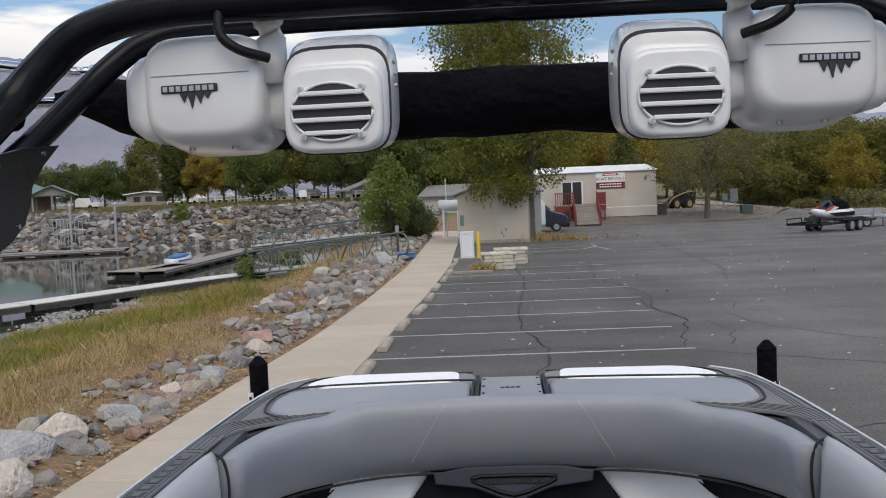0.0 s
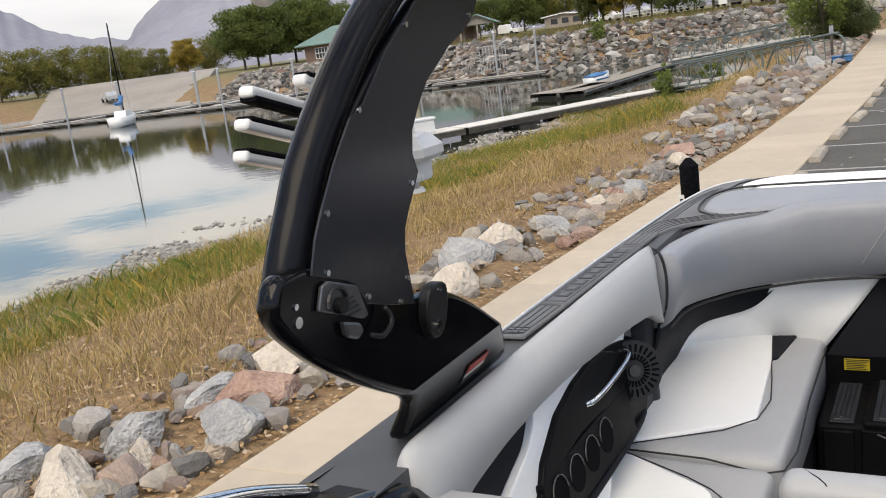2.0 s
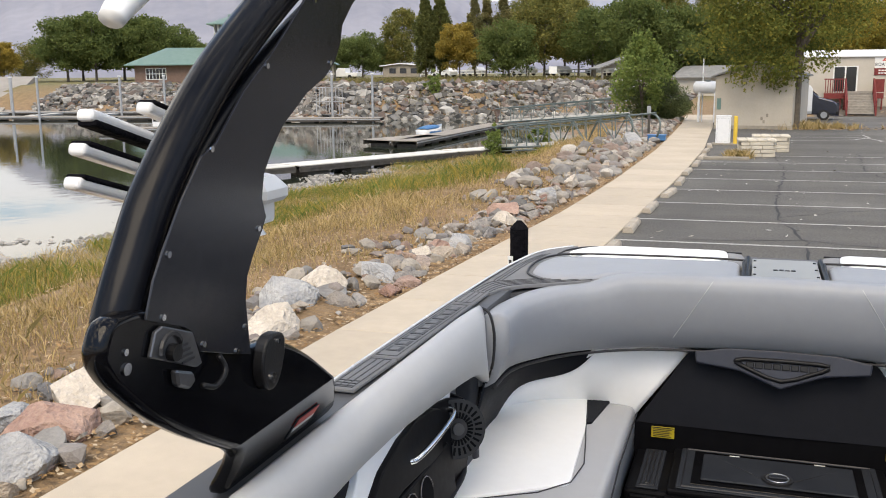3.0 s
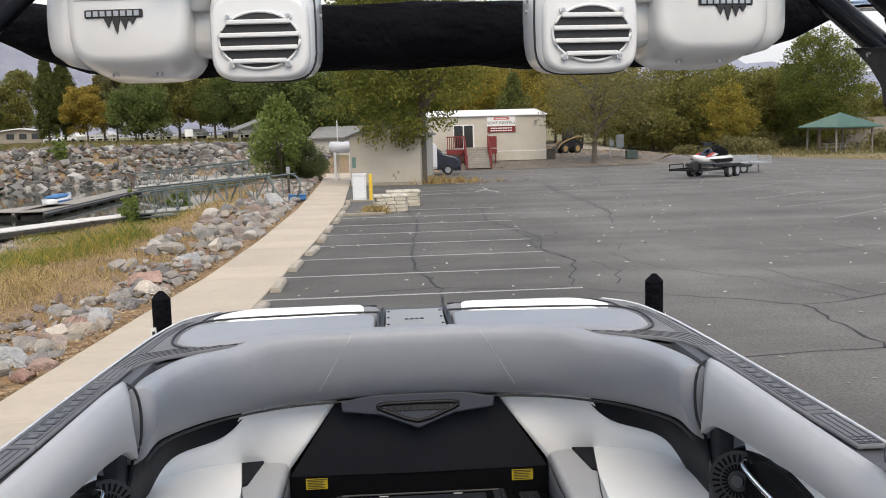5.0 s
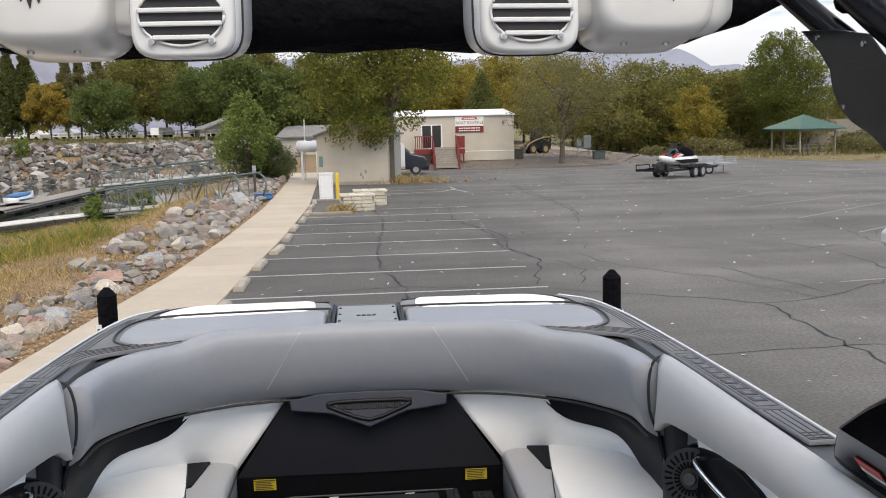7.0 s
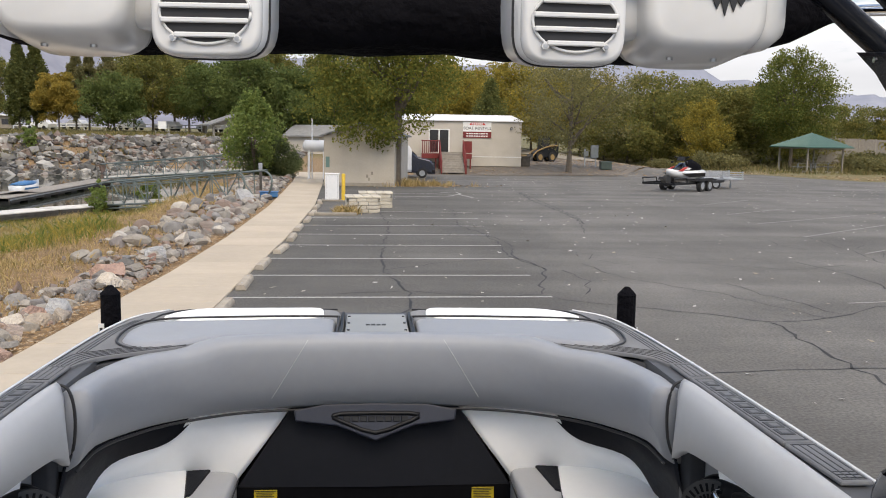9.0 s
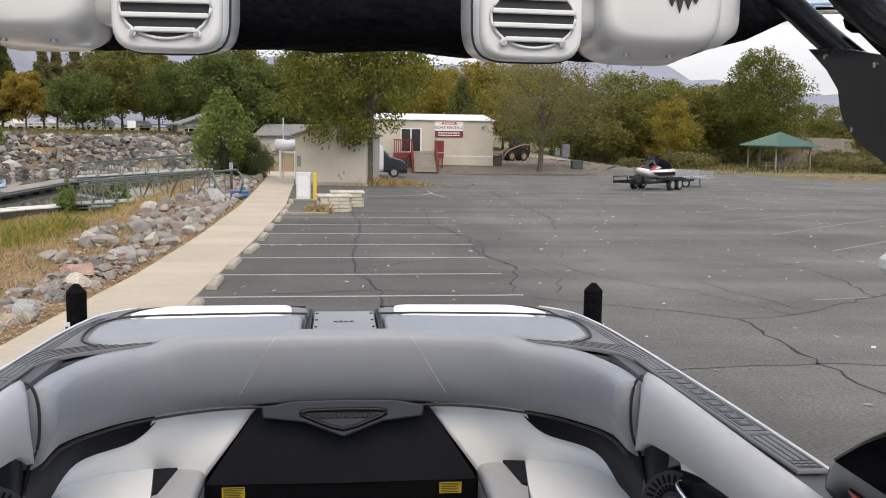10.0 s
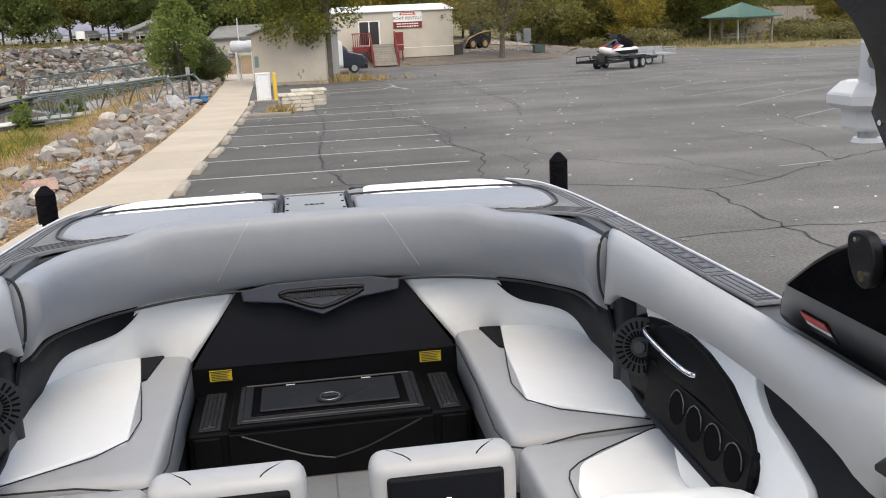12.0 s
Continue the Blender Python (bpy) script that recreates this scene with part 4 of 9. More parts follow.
    # corner mat between the gunwale and the stern pads
    part("corner_mat", prism(flip(X([(0.88, -0.18), (0.985, -0.29), (1.045, -0.52), (1.075, -0.9), (1.094, -1.195), (1.018, -1.195), (0.995, -1.12), (0.93, -1.04), (0.80, -0.96), (0.66, -0.86), (0.66, -0.60), (0.86, -0.45)])), 1.955, 1.971, "z", 0.003, 1), strip_grey, boat, "grey corner traction mat")
    for k in range(5):
        a = k * 0.017
        part("groove", tube(X([(0.70 + a * 1.5, -0.885 + a * 0.35, 1.971), (0.84 + a * 1.0, -0.975 + a * 0.7, 1.971), (0.95 + a * 0.7, -1.045 + a * 0.9, 1.971), (1.0 + a * 0.9, -1.105 + a, 1.971), (1.022 + a * 0.9, -1.19, 1.971)]), 0.0024, 5, 5), ink, boat)
    for k in range(3):
        a = k * 0.016
        part("groove", tube(X([(0.965 + a * 0.8, -0.40 - a, 1.971), (1.005 + a * 0.8, -0.62, 1.971), (1.02 + a * 0.9, -0.85, 1.971), (1.028 + a * 0.9, -1.0, 1.971)]), 0.0024, 5, 4), ink, boat)

    # stern sun pads: grey front cushion with piping, white rear strip
    front = X([(0.165, -0.43), (0.80, -0.47), (0.93, -0.52), (0.965, -0.66), (0.95, -0.84), (0.86, -0.93), (0.74, -0.90), (0.62, -0.82), (0.45, -0.775), (0.165, -0.775)])
    sp = part("sun_pad", pad(flip(front), 1.90, 1.985, 0.02, 0.04), gray_vinyl, boat, "light grey stern sun pad", True)
    part("piping", tube(X([(0.155, -0.78, 1.972), (0.155, -0.47, 1.984), (0.185, -0.432, 1.99), (0.5, -0.446, 1.992), (0.84, -0.48, 1.99), (0.945, -0.55, 1.984), (0.975, -0.70, 1.98), (0.955, -0.86, 1.976), (0.88, -0.945, 1.97)]), 0.0048, 6, 4), piping, sp, "black piping", True)
    rear = X([(0.15, -0.17), (0.74, -0.18), (0.88, -0.27), (0.93, -0.43), (0.90, -0.49), (0.15, -0.45)])
    rp = part("stern_trim", pad(flip(rear), 1.88, 1.972, 0.02, 0.05), grey_mat, boat, "grey vinyl stern trim", True)
    part("white_inlay", prism(flip(rounded(X([(0.225, -0.215), (0.74, -0.23), (0.845, -0.32), (0.885, -0.44), (0.80, -0.485), (0.215, -0.435)]), 0.06)), 1.965, 1.988, "z", 0.006, 2), white_vinyl, rp, "bright white vinyl inlay")
    part("seam", tube(X([(0.165, -0.19, 1.973), (0.74, -0.20, 1.975), (0.89, -0.29, 1.974), (0.925, -0.42, 1.974)]), 0.004, 5, 4), piping, rp, "", True)

    # side bolster along the cockpit
    line = lines(X([(0.968, -1.49, 0), (0.975, -1.75, 0), (0.985, -2.4, 0), (0.99, -2.8, 0), (0.99, -3.06, 0)]))

    def side_section(f):
        fat = 1.0 - 0.55 * max(0, 1 - f * 9) ** 2 - 0.5 * max(0, (f - 0.9) * 10) ** 2
        low = float(np.interp(f, [0, 0.06, 0.185, 0.357, 0.484, 0.6, 0.7, 0.86, 1.0], [1.73, 1.765, 1.815, 1.858, 1.882, 1.882, 1.875, 1.85, 1.80]))
        base = [(-0.03, 1.95), (-0.01, 1.985), (0.015, 1.995), (0.045, 1.975), (0.066, 1.94), (0.07, 1.895), (0.06, low + 0.05), (0.035, low + 0.012), (-0.01, low), (-0.05, low)]
        return [((a * fat) * (1 if s < 0 else -1) * -1, b) for a, b in base]
    sb = part("side_bolster", sweep(line, side_section), light_vinyl, boat, "padded pale grey vinyl side bolster", True)
    part("piping", tube(X([(0.992, -1.49, 1.982), (0.998, -2.2, 1.982), (1.003, -3.05, 1.982)]), 0.007, 6, 3), piping, sb, "black piping", True)
    part("piping", tube(X([(0.985, -1.475, 1.985), (0.945, -1.48, 1.97), (0.925, -1.485, 1.90), (0.928, -1.49, 1.80), (0.95, -1.495, 1.73)]), 0.005, 6, 4), piping, sb, "black piping", True)
    # inner side wall, below the bolster
    def slab(poly, x0, x1, bevel=0.004, lean=0.0):
        b = prism(poly, min(s * x0, s * x1), max(s * x0, s * x1), "x", bevel, 2)
        for v in b.verts:
            v.co.x -= s * lean * (1.9 - v.co.z)
        return b
    part("side_wall", slab([(-1.40, 1.86), (-3.3, 1.86), (-3.3, 1.0), (-1.40, 1.0)], 1.06, 1.09), gray_vinyl, boat, "grey vinyl inner side")
    part("white_panel", slab(rounded([(-1.75, 1.86), (-2.50, 1.90), (-2.515, 1.825), (-2.573, 1.775), (-2.70, 1.735), (-2.80, 1.70), (-2.83, 1.44), (-2.2, 1.44)], 0.03), 0.985, 1.058, 0.004, 0.13), white_vinyl, boat, "white vinyl side panel")
    part("dark_panel", slab(rounded([(-2.515, 1.90), (-3.2, 1.90), (-3.2, 1.44), (-2.845, 1.44), (-2.815, 1.705), (-2.71, 1.747), (-2.588, 1.785), (-2.532, 1.83)], 0.02), 0.995, 1.056, 0.004, 0.13), black_vinyl, boat, "black vinyl side panel")
    # speaker and cup-holder pod
    pod = part("cup_holder_pod", slab(rounded([(-1.68, 1.62), (-1.69, 1.735), (-1.84, 1.795), (-1.97, 1.82), (-2.147, 1.83), (-2.276, 1.82), (-2.415, 1.79), (-2.545, 1.722), (-2.60, 1.66), (-2.60, 1.60), (-2.48, 1.53), (-2.15, 1.52), (-1.81, 1.52)], 0.04), 0.981, 1.052, 0.003, 0.13), locker_black, boat, "satin black speaker and cup-holder pod")
    part("pod_brow", slab(rounded([(-1.985, 1.63), (-1.975, 1.72), (-1.955, 1.80), (-2.02, 1.822), (-2.147, 1.835), (-2.276, 1.825), (-2.415, 1.795), (-2.545, 1.727), (-2.60, 1.66), (-2.595, 1.625), (-2.54, 1.66), (-2.45, 1.69), (-2.30, 1.70), (-2.12, 1.69), (-2.04, 1.65)], 0.012), 0.969, 1.02, 0.005, 0.13), locker_black, pod, "moulded black brow over the cups")
    aim = Matrix.Translation((s * 0.947, -1.845, 1.70)) @ Matrix.Scale(0.76, 4) @ Matrix.Rotation(radians(s * 52), 4, "Z") @ Matrix.Rotation(radians(s * 12), 4, "Y")

    def aimed(bm):
        bmesh.ops.transform(bm, matrix=aim, verts=bm.verts)
        return bm
    part("speaker_shell", aimed(disc((s * 0.075, 0, 0), 0.120 if s > 0 else 0.128, 0.12, "x", 32, 0.128 if s > 0 else 0.120)), locker_black, pod, "black moulded speaker shell", True)
    part("speaker_ring", aimed(disc((s * 0.01, 0, 0), 0.118, 0.06, "x", 32)), speaker_grey, pod, "charcoal cockpit speaker")
    part("speaker_dust_cap", aimed(disc((-s * 0.024, 0, 0), 0.024, 0.024, "x", 16)), rib_grey, pod, "grey speaker centre")
    for k in range(26):
        q = Matrix.Rotation(2 * math.pi * k / 26, 4, "X")
        for r0, r1 in ((0.042, 0.066), (0.074, 0.104)):
            part("speaker_slot", aimed(box(min(-s * 0.0225, -s * 0.019), max(-s * 0.0225, -s * 0.019), -0.0045, 0.0045, r0, r1, 0, 1, q)), speaker_slot_grey, pod)
    part("grab_bar", tube(X([(0.97, -1.865, 1.768), (0.938, -1.885, 1.766), (0.930, -2.03, 1.758), (0.938, -2.20, 1.750), (0.965, -2.235, 1.747)]), 0.0085, 8, 4), chrome, pod, "bright grab bar", True)
    # tilted cup tray: rolled lower lip and four cups
    tray_at = Matrix.Translation((s * 0.928, -2.26, 1.616)) @ Matrix.Rotation(radians(-80 * s), 4, "Y")

    def on_tray(b):
        bmesh.ops.transform(b, matrix=tray_at, verts=b.verts)
        return b
    part("shelf", on_tray(box(-0.078, 0.078, -0.33, 0.33, -0.04, 0.0, 0.008, 2)), locker_black, pod, "glossy black cup tray")
    part("shelf_lip", tube(X([(0.955, -1.74, 1.545), (0.928, -1.86, 1.545), (0.916, -2.2, 1.543), (0.916, -2.58, 1.54)]), 0.010, 8, 3), black_vinyl, pod, "rolled black vinyl lip", True)
    for k in range(4):
        yc = 0.10 - 0.115 * k
        part("cup_holder", on_tray(disc((0.016 * s, yc, 0.0005), 0.047, 0.002, "z", 24)), speaker_slot_grey, pod)
        # upper half of the rim only: a grey arc paints its highlight
        ring = [tray_at @ Vector((s * (0.016 + 0.047 * math.cos(a)), yc + 0.047 * math.sin(a), 0.002)) for a in [math.pi * (j / 10 - 0.5) for j in range(11)]]
        part("cup_rim", tube(ring, 0.0024, 5), cup_glint_grey, pod, "thin cup rim, its glint painted grey", True)
    # ledge below the pod: grey vinyl with its shade put into the colour
    part("grey_ledge", slab(rounded([(-1.50, 1.66), (-1.62, 1.60), (-1.76, 1.55), (-2.07, 1.53), (-2.80, 1.52), (-2.80, 1.40), (-1.46, 1.40)], 0.05), 1.03, 1.075, 0.010, 0.06), shade_vinyl, boat, "grey vinyl ledge above the seat, shade in its colour", True)

    # lounge seats: aft cushion and forward cushion with white inserts, black fronts
    aft = X([(0.535, -0.72), (0.85, -0.70), (1.06, -0.86), (1.06, -1.81), (0.535, -1.83)])
    sc = part("seat_cushion", pad(flip(aft), 1.24, 1.435, 0.03, 0.05), seat_vinyl, boat, "grey vinyl seat cushion", True)
    part("white_inlay", prism(flip(rounded(X([(0.735, -0.73), (0.90, -0.73), (1.05, -0.88), (1.04, -1.30), (0.985, -1.80), (0.648, -1.57), (0.685, -1.05)]), 0.03)), 1.40, 1.447, "z", 0.004, 2), white_vinyl, sc, "white vinyl seat insert")
    part("black_inlay", prism(flip(X([(0.635, -0.70), (0.735, -0.715), (0.695, -1.02), (0.672, -1.0)])), 1.43, 1.4445, "z", 0.003, 1), black_vinyl, sc, "black vinyl corner insert")
    part("piping", tube(X([(0.732, -0.74, 1.442), (0.686, -1.05, 1.444), (0.648, -1.56, 1.444), (0.99, -1.81, 1.442)]), 0.0022, 6, 3), piping, sc, "black piping", True)
    part("piping", tube(X([(0.530, -0.76, 1.41), (0.526, -1.3, 1.41), (0.528, -1.83, 1.41), (0.75, -1.84, 1.43), (1.03, -1.825, 1.43)]), 0.003, 6, 3), piping, sc, "black piping", True)
    fwd = X([(0.545, -1.845), (1.06, -1.825), (1.06, -2.75), (0.545, -2.75)])
    fc = part("seat_cushion", pad(flip(fwd), 1.24, 1.425, 0.03, 0.05), seat_vinyl, boat, "grey vinyl seat cushion", True)
    part("white_inlay", prism(flip(rounded(X([(0.99, -1.855), (1.04, -1.95), (1.04, -2.7), (0.64, -2.7), (0.635, -2.2), (0.69, -2.04)]), 0.04)), 1.39, 1.438, "z", 0.004, 2), white_vinyl, fc, "white vinyl seat insert")
    part("piping", tube(X([(0.99, -1.845, 1.43), (0.69, -2.03, 1.434), (0.628, -2.2, 1.434), (0.632, -2.7, 1.434)]), 0.0022, 6, 3), piping, fc, "black piping", True)
    part("seat_base", prism(flip(X([(0.54, -0.72), (1.04, -0.72), (1.04, -2.8), (0.54, -2.8)])), 1.05, 1.245), black_vinyl, boat, "black seat base")

    # seat back: white flank and dark strip under the bolster, round the corner
    top_pts = X([(0.315, -0.675, 1.705), (0.5, -0.715, 1.705), (0.68, -0.815, 1.69), (0.775, -0.83, 1.595), (0.96, -0.93, 1.55), (1.04, -1.03, 1.47), (1.055, -1.2, 1.40)])
    bot_pts = X([(0.535, -0.76, 1.40), (0.66, -0.75, 1.40), (0.80, -0.76, 1.40), (0.93, -0.80, 1.40), (1.03, -0.90, 1.40), (1.06, -1.05, 1.40), (1.065, -1.2, 1.39)])
    rings = []
    for (a, b, z), (c, d, zb) in zip(lines(top_pts), lines(bot_pts)):
        rings.append([(a + s * 0.02, b + 0.05, z), (a + s * 0.002, b - 0.004, z), (a, b - 0.012, z - 0.006), ((a + c) / 2 - s * 0.002, (b + d) / 2 - 0.010, (z + zb) / 2), (c, d, zb + 0.006), (c + s * 0.002, d + 0.006, zb), (c + s * 0.02, d + 0.06, zb)])
    bm = bmesh.new()
    add_loft(bm, rings)
    part("seat_back", bm, white_vinyl, boat, "white vinyl seat back panel", True)
    dark_top = X([(0.665, -0.765, 1.715), (0.78, -0.87, 1.715), (0.90, -1.0, 1.715), (0.955, -1.2, 1.72), (0.965, -1.47, 1.735)])
    dark_bot = X([(0.69, -0.805, 1.668), (0.79, -0.845, 1.585), (0.97, -0.945, 1.54), (1.045, -1.08, 1.43), (1.05, -1.47, 1.40)])
    rings = []
    for (a, b, z), (c, d, zb) in zip(lines(dark_top), lines(dark_bot)):
        rings.append([(a + s * 0.02, b + 0.05, z), (a - s * 0.006, b - 0.010, z), ((a + c) / 2 - s * 0.006, (b + d) / 2 - 0.015, (z + zb) / 2), (c - s * 0.008, d - 0.014, zb + 0.004), (c - s * 0.004, d - 0.004, zb), (c + s * 0.02, d + 0.05, zb)])
    bm = bmesh.new()
    add_loft(bm, rings)
    part("corner_panel", bm, black_vinyl, boat, "black vinyl strip under the bolster", True)
    # post in the gap between back and side bolsters, the gap's shade painted in
    part("corner_post", prism(flip(rounded(X([(0.985, -1.45), (0.99, -1.47), (1.01, -1.485), (1.06, -1.49), (1.06, -1.44)]), 0.008)), 1.40, 1.95), shade_vinyl, boat, "grey corner gap, shade in its colour", True)
    # warning stickers on the black bulkhead
    st = part("warning_sticker", box(s * 0.424 - 0.044, s * 0.424 + 0.044, -0.797, -0.792, 1.331, 1.375), yellow_sticker, boat, "yellow warning sticker")
    for k in range(5):
        part("print_bar", box(s * 0.424 - 0.037, s * 0.424 + 0.034 - 0.008 * (k % 2), -0.799, -0.7975, 1.336 + 0.007 * k, 1.3385 + 0.007 * k), ink, st)
    part("print_bar", box(s * 0.424 - 0.042, s * 0.424 + 0.042, -0.799, -0.7975, 1.3705, 1.3735), ink, st)

# back bolster across the stern, raised in the middle
line = lines([(-0.945, -1.46, 0), (-0.935, -1.25, 0), (-0.85, -1.04, 0), (-0.70, -0.90, 0), (-0.50, -0.80, 0), (-0.25, -0.76, 0), (0, -0.75, 0), (0.25, -0.76, 0), (0.50, -0.80, 0), (0.70, -0.90, 0), (0.85, -1.04, 0), (0.935, -1.25, 0), (0.945, -1.46, 0)])


def back_section(f):
    x = abs(line[round(f * (len(line) - 1))].x)
    far = float(smooth01(0.85, 0.945, x))
    top = 1.990 - 0.026 * float(smooth01(0.58, 0.74, x)) - 0.008 * far
    low = 1.690 + 0.012 * far
    fat = 1 - 0.2 * far
    pts = [(0.13, top - 0.07), (0.06, top - 0.02), (0.02, top - 0.004), (-0.035, top), (-0.060, top - 0.008), (-0.074, top - 0.026), (-0.078, top - 0.06), (-0.074, top - 0.13), (-0.052, low + 0.10), (-0.018, low + 0.02), (0.02, low), (0.10, low)]
    return [(a * fat, b) for a, b in pts]


bb = part("back_bolster", sweep(line, back_section), gray_vinyl, boat, "wide padded grey vinyl back bolster", True)
for s in (-1, 1):
    part("stitching", tube([(s * 0.25, -0.80, 1.987), (s * 0.265, -0.835, 1.965), (s * 0.305, -0.845, 1.90), (s * 0.365, -0.836, 1.80), (s * 0.395, -0.826, 1.75)], 0.0014, 4, 3), light_vinyl, bb, "pale stitched seam")
under = [c + Vector((-(line[min(i + 1, len(line) - 1)] - line[max(i - 1, 0)]).normalized().y, (line[min(i + 1, len(line) - 1)] - line[max(i - 1, 0)]).normalized().x, 0)) * -0.012 + Vector((0, 0, 1.690 + 0.012 * float(smooth01(0.85, 0.945, abs(c.x))))) for i, c in enumerate(line)]
part("piping", tube(under, 0.005, 6), piping, bb, "black piping", True)

# centre of the seat back: black panel, bulkhead, badge
bm = bmesh.new()
add_loft(bm, [[(-0.315, -0.64, 1.70), (-0.315, -0.71, 1.70), (-0.53, -0.785, 1.385), (-0.53, -0.70, 1.385)], [(0.0, -0.64, 1.70), (0.0, -0.715, 1.70), (0.0, -0.80, 1.385), (0.0, -0.70, 1.385)], [(0.315, -0.64, 1.70), (0.315, -0.71, 1.70), (0.53, -0.785, 1.385), (0.53, -0.70, 1.385)]])
part("seat_back", bm, black_vinyl, boat, "black vinyl centre seat back")
part("bulkhead", box(-0.55, 0.55, -0.79, -0.76, 1.15, 1.385), locker_black, boat, "black bulkhead below the seat back")
badge_pts = [(-0.315, 1.700), (-0.20, 1.722), (0.0, 1.726), (0.20, 1.722), (0.315, 1.700), (0.308, 1.658), (0.15, 1.640), (0.0, 1.582), (-0.15, 1.640), (-0.308, 1.658)]
tilt = Matrix.Translation((0, -0.786, 1.637)) @ Matrix.Rotation(radians(-20), 4, "X") @ Matrix.Translation((0, 0, -1.65))
bm = prism(badge_pts, -0.025, 0.02, "y", 0.006, 2)
bmesh.ops.transform(bm, matrix=tilt, verts=bm.verts)
badge = part("badge_plate", bm, badge_grey, boat, "dark grey shield-shaped badge plate")
loop = [(-0.165, 1.672), (-0.13, 1.686), (0.13, 1.686), (0.165, 1.672), (0.10, 1.644), (0.0, 1.612), (-0.10, 1.644), (-0.165, 1.672)]
bm = tube([tilt @ Vector((a, -0.028, b)) for a, b in loop], 0.0085, 6, 2)
part("badge_rim", bm, black_plastic, badge, "raised black shield outline", True)
for k in range(8):
    bm = box(-0.125 + k * 0.032, -0.125 + k * 0.032 + 0.027, -0.031, -0.025, 1.654, 1.676, 0.002, 1)
    bmesh.ops.transform(bm, matrix=tilt, verts=bm.verts)
    part("raised_bar", bm, black_plastic, badge)

# step locker at the stern end of the cockpit floor
locker = part("step_locker", box(-0.525, 0.525, -1.18, -0.79, 1.075, 1.275, 0.012), locker_black, boat, "black moulded step locker")
for x0, x1 in ((-0.485, -0.405), (0.405, 0.485)):
    part("tread_mat", box(x0, x1, -1.17, -0.805, 1.276, 1.284, 0.003, 1), locker_mat, locker, "charcoal step mat")
    for k in range(2):
        d = 0.016 + 0.017 * k
        part("mat_groove", tube([(x0 + d, -1.17 + d, 1.2845), (x1 - d, -1.17 + d, 1.2845), (x1 - d, -0.805 - d, 1.2845), (x0 + d, -0.805 - d, 1.2845), (x0 + d, -1.17 + d, 1.2845)], 0.0035, 4), ink, locker)
lid = part("lid", box(-0.375, 0.375, -1.195, -0.80, 1.276, 1.298, 0.008), locker_black, locker, "black locker lid")
part("tread_mat", box(-0.345, 0.345, -1.185, -0.81, 1.2985, 1.304, 0.003, 1), locker_mat, lid, "charcoal lid mat")
part("recess", box(-0.295, 0.295, -1.145, -0.835, 1.3045, 1.307, 0.001, 1), black_gloss, lid)
part("mat_groove", tube([(-0.325, -1.17, 1.3045), (0.325, -1.17, 1.3045), (0.325, -0.82, 1.3045), (-0.325, -0.82, 1.3045), (-0.325, -1.17, 1.3045)], 0.0035, 4), ink, lid)
part("tread_mat", box(-0.262, 0.262, -1.11, -0.872, 1.3075, 1.316, 0.004, 1), locker_mat, lid, "charcoal inner mat")
part("lid_latch", disc((0.0, -1.055, 1.319), 0.052, 0.012, "z", 22), ink, lid, "round black latch")
part("latch_pull", box(-0.03, 0.03, -1.066, -1.044, 1.325, 1.333, 0.003, 1), locker_mat, lid)
part("latch_ring", tube([(0.038 * math.cos(k * math.pi / 8), -1.055 + 0.038 * math.sin(k * math.pi / 8), 1.326) for k in range(17)], 0.003, 5), steel, lid, "thin worn latch ring", True)
for s in (-1, 1):
    part("hinge_pin", box(s * 0.15 - 0.018, s * 0.15 + 0.018, -0.874, -0.868, 1.313, 1.317), white_paint, lid)
    part("mat_groove", tube([(s * 0.24, -0.87, 1.314), (s * 0.1, -1.01, 1.316), (0.0, -1.10, 1.316)], 0.002, 5, 3), ink, lid)
    part("mat_groove", tube([(s * 0.33, -1.202, 1.26), (s * 0.12, -1.202, 1.17), (0, -1.202, 1.14)], 0.004, 5, 3), ink, locker)
part("locker_front", box(-0.38, 0.38, -1.20, -1.18, 1.075, 1.27, 0.006), locker_black, locker, "dark locker front")
for s in (-1, 1):
    part("locker_front", box(s * 0.455 - 0.05, s * 0.455 + 0.05, -1.195, -1.18, 1.075, 1.26, 0.006), locker_black, locker)

# walk-through hatch between the sun pads
hatch = part("transom_hatch", box(-0.122, 0.132, -0.78, -0.30, 1.94, 1.974, 0.006), hatch_grey, boat, "grey transom hatch with a brushed top")
for s in (-1, 1):
    part("hatch_rail", box(0.005 + s * 0.142 - 0.008, 0.005 + s * 0.142 + 0.008, -0.74, -0.28, 1.94, 1.982, 0.004, 1), black_plastic, hatch, "black hatch edge rail")
    for y in (-0.36, -0.50, -0.64):
        part("screw", disc((0.005 + s * 0.115, y, 1.976), 0.006, 0.004, "z", 10), ink, hatch)
for k in range(4):
    part("print_bar", box(-0.04 + k * 0.022, -0.024 + k * 0.022, -0.545, -0.53 + 0.006 * (k % 2), 1.975, 1.977), ink, hatch)
part("stern_deck", prism([(-0.74, -0.12), (0.74, -0.12), (0.90, -0.20), (0.98, -0.38), (1.0, -0.95), (0.97, -1.1), (0.78, -0.93), (0.3, -0.78), (-0.3, -0.78), (-0.78, -0.93), (-0.97, -1.1), (-1.0, -0.95), (-0.98, -0.38), (-0.90, -0.20)], 1.86, 1.945, "z"), deck_grey, boat, "dark grey stern deck")

# ---- tower ----
LEAN = 0.06


def leaned(bm, s, at=2.1):
    """The tower's sides lean inwards as they rise."""
    for v in bm.verts:
        v.co.x -= s * LEAN * (v.co.z - at)
    return bm


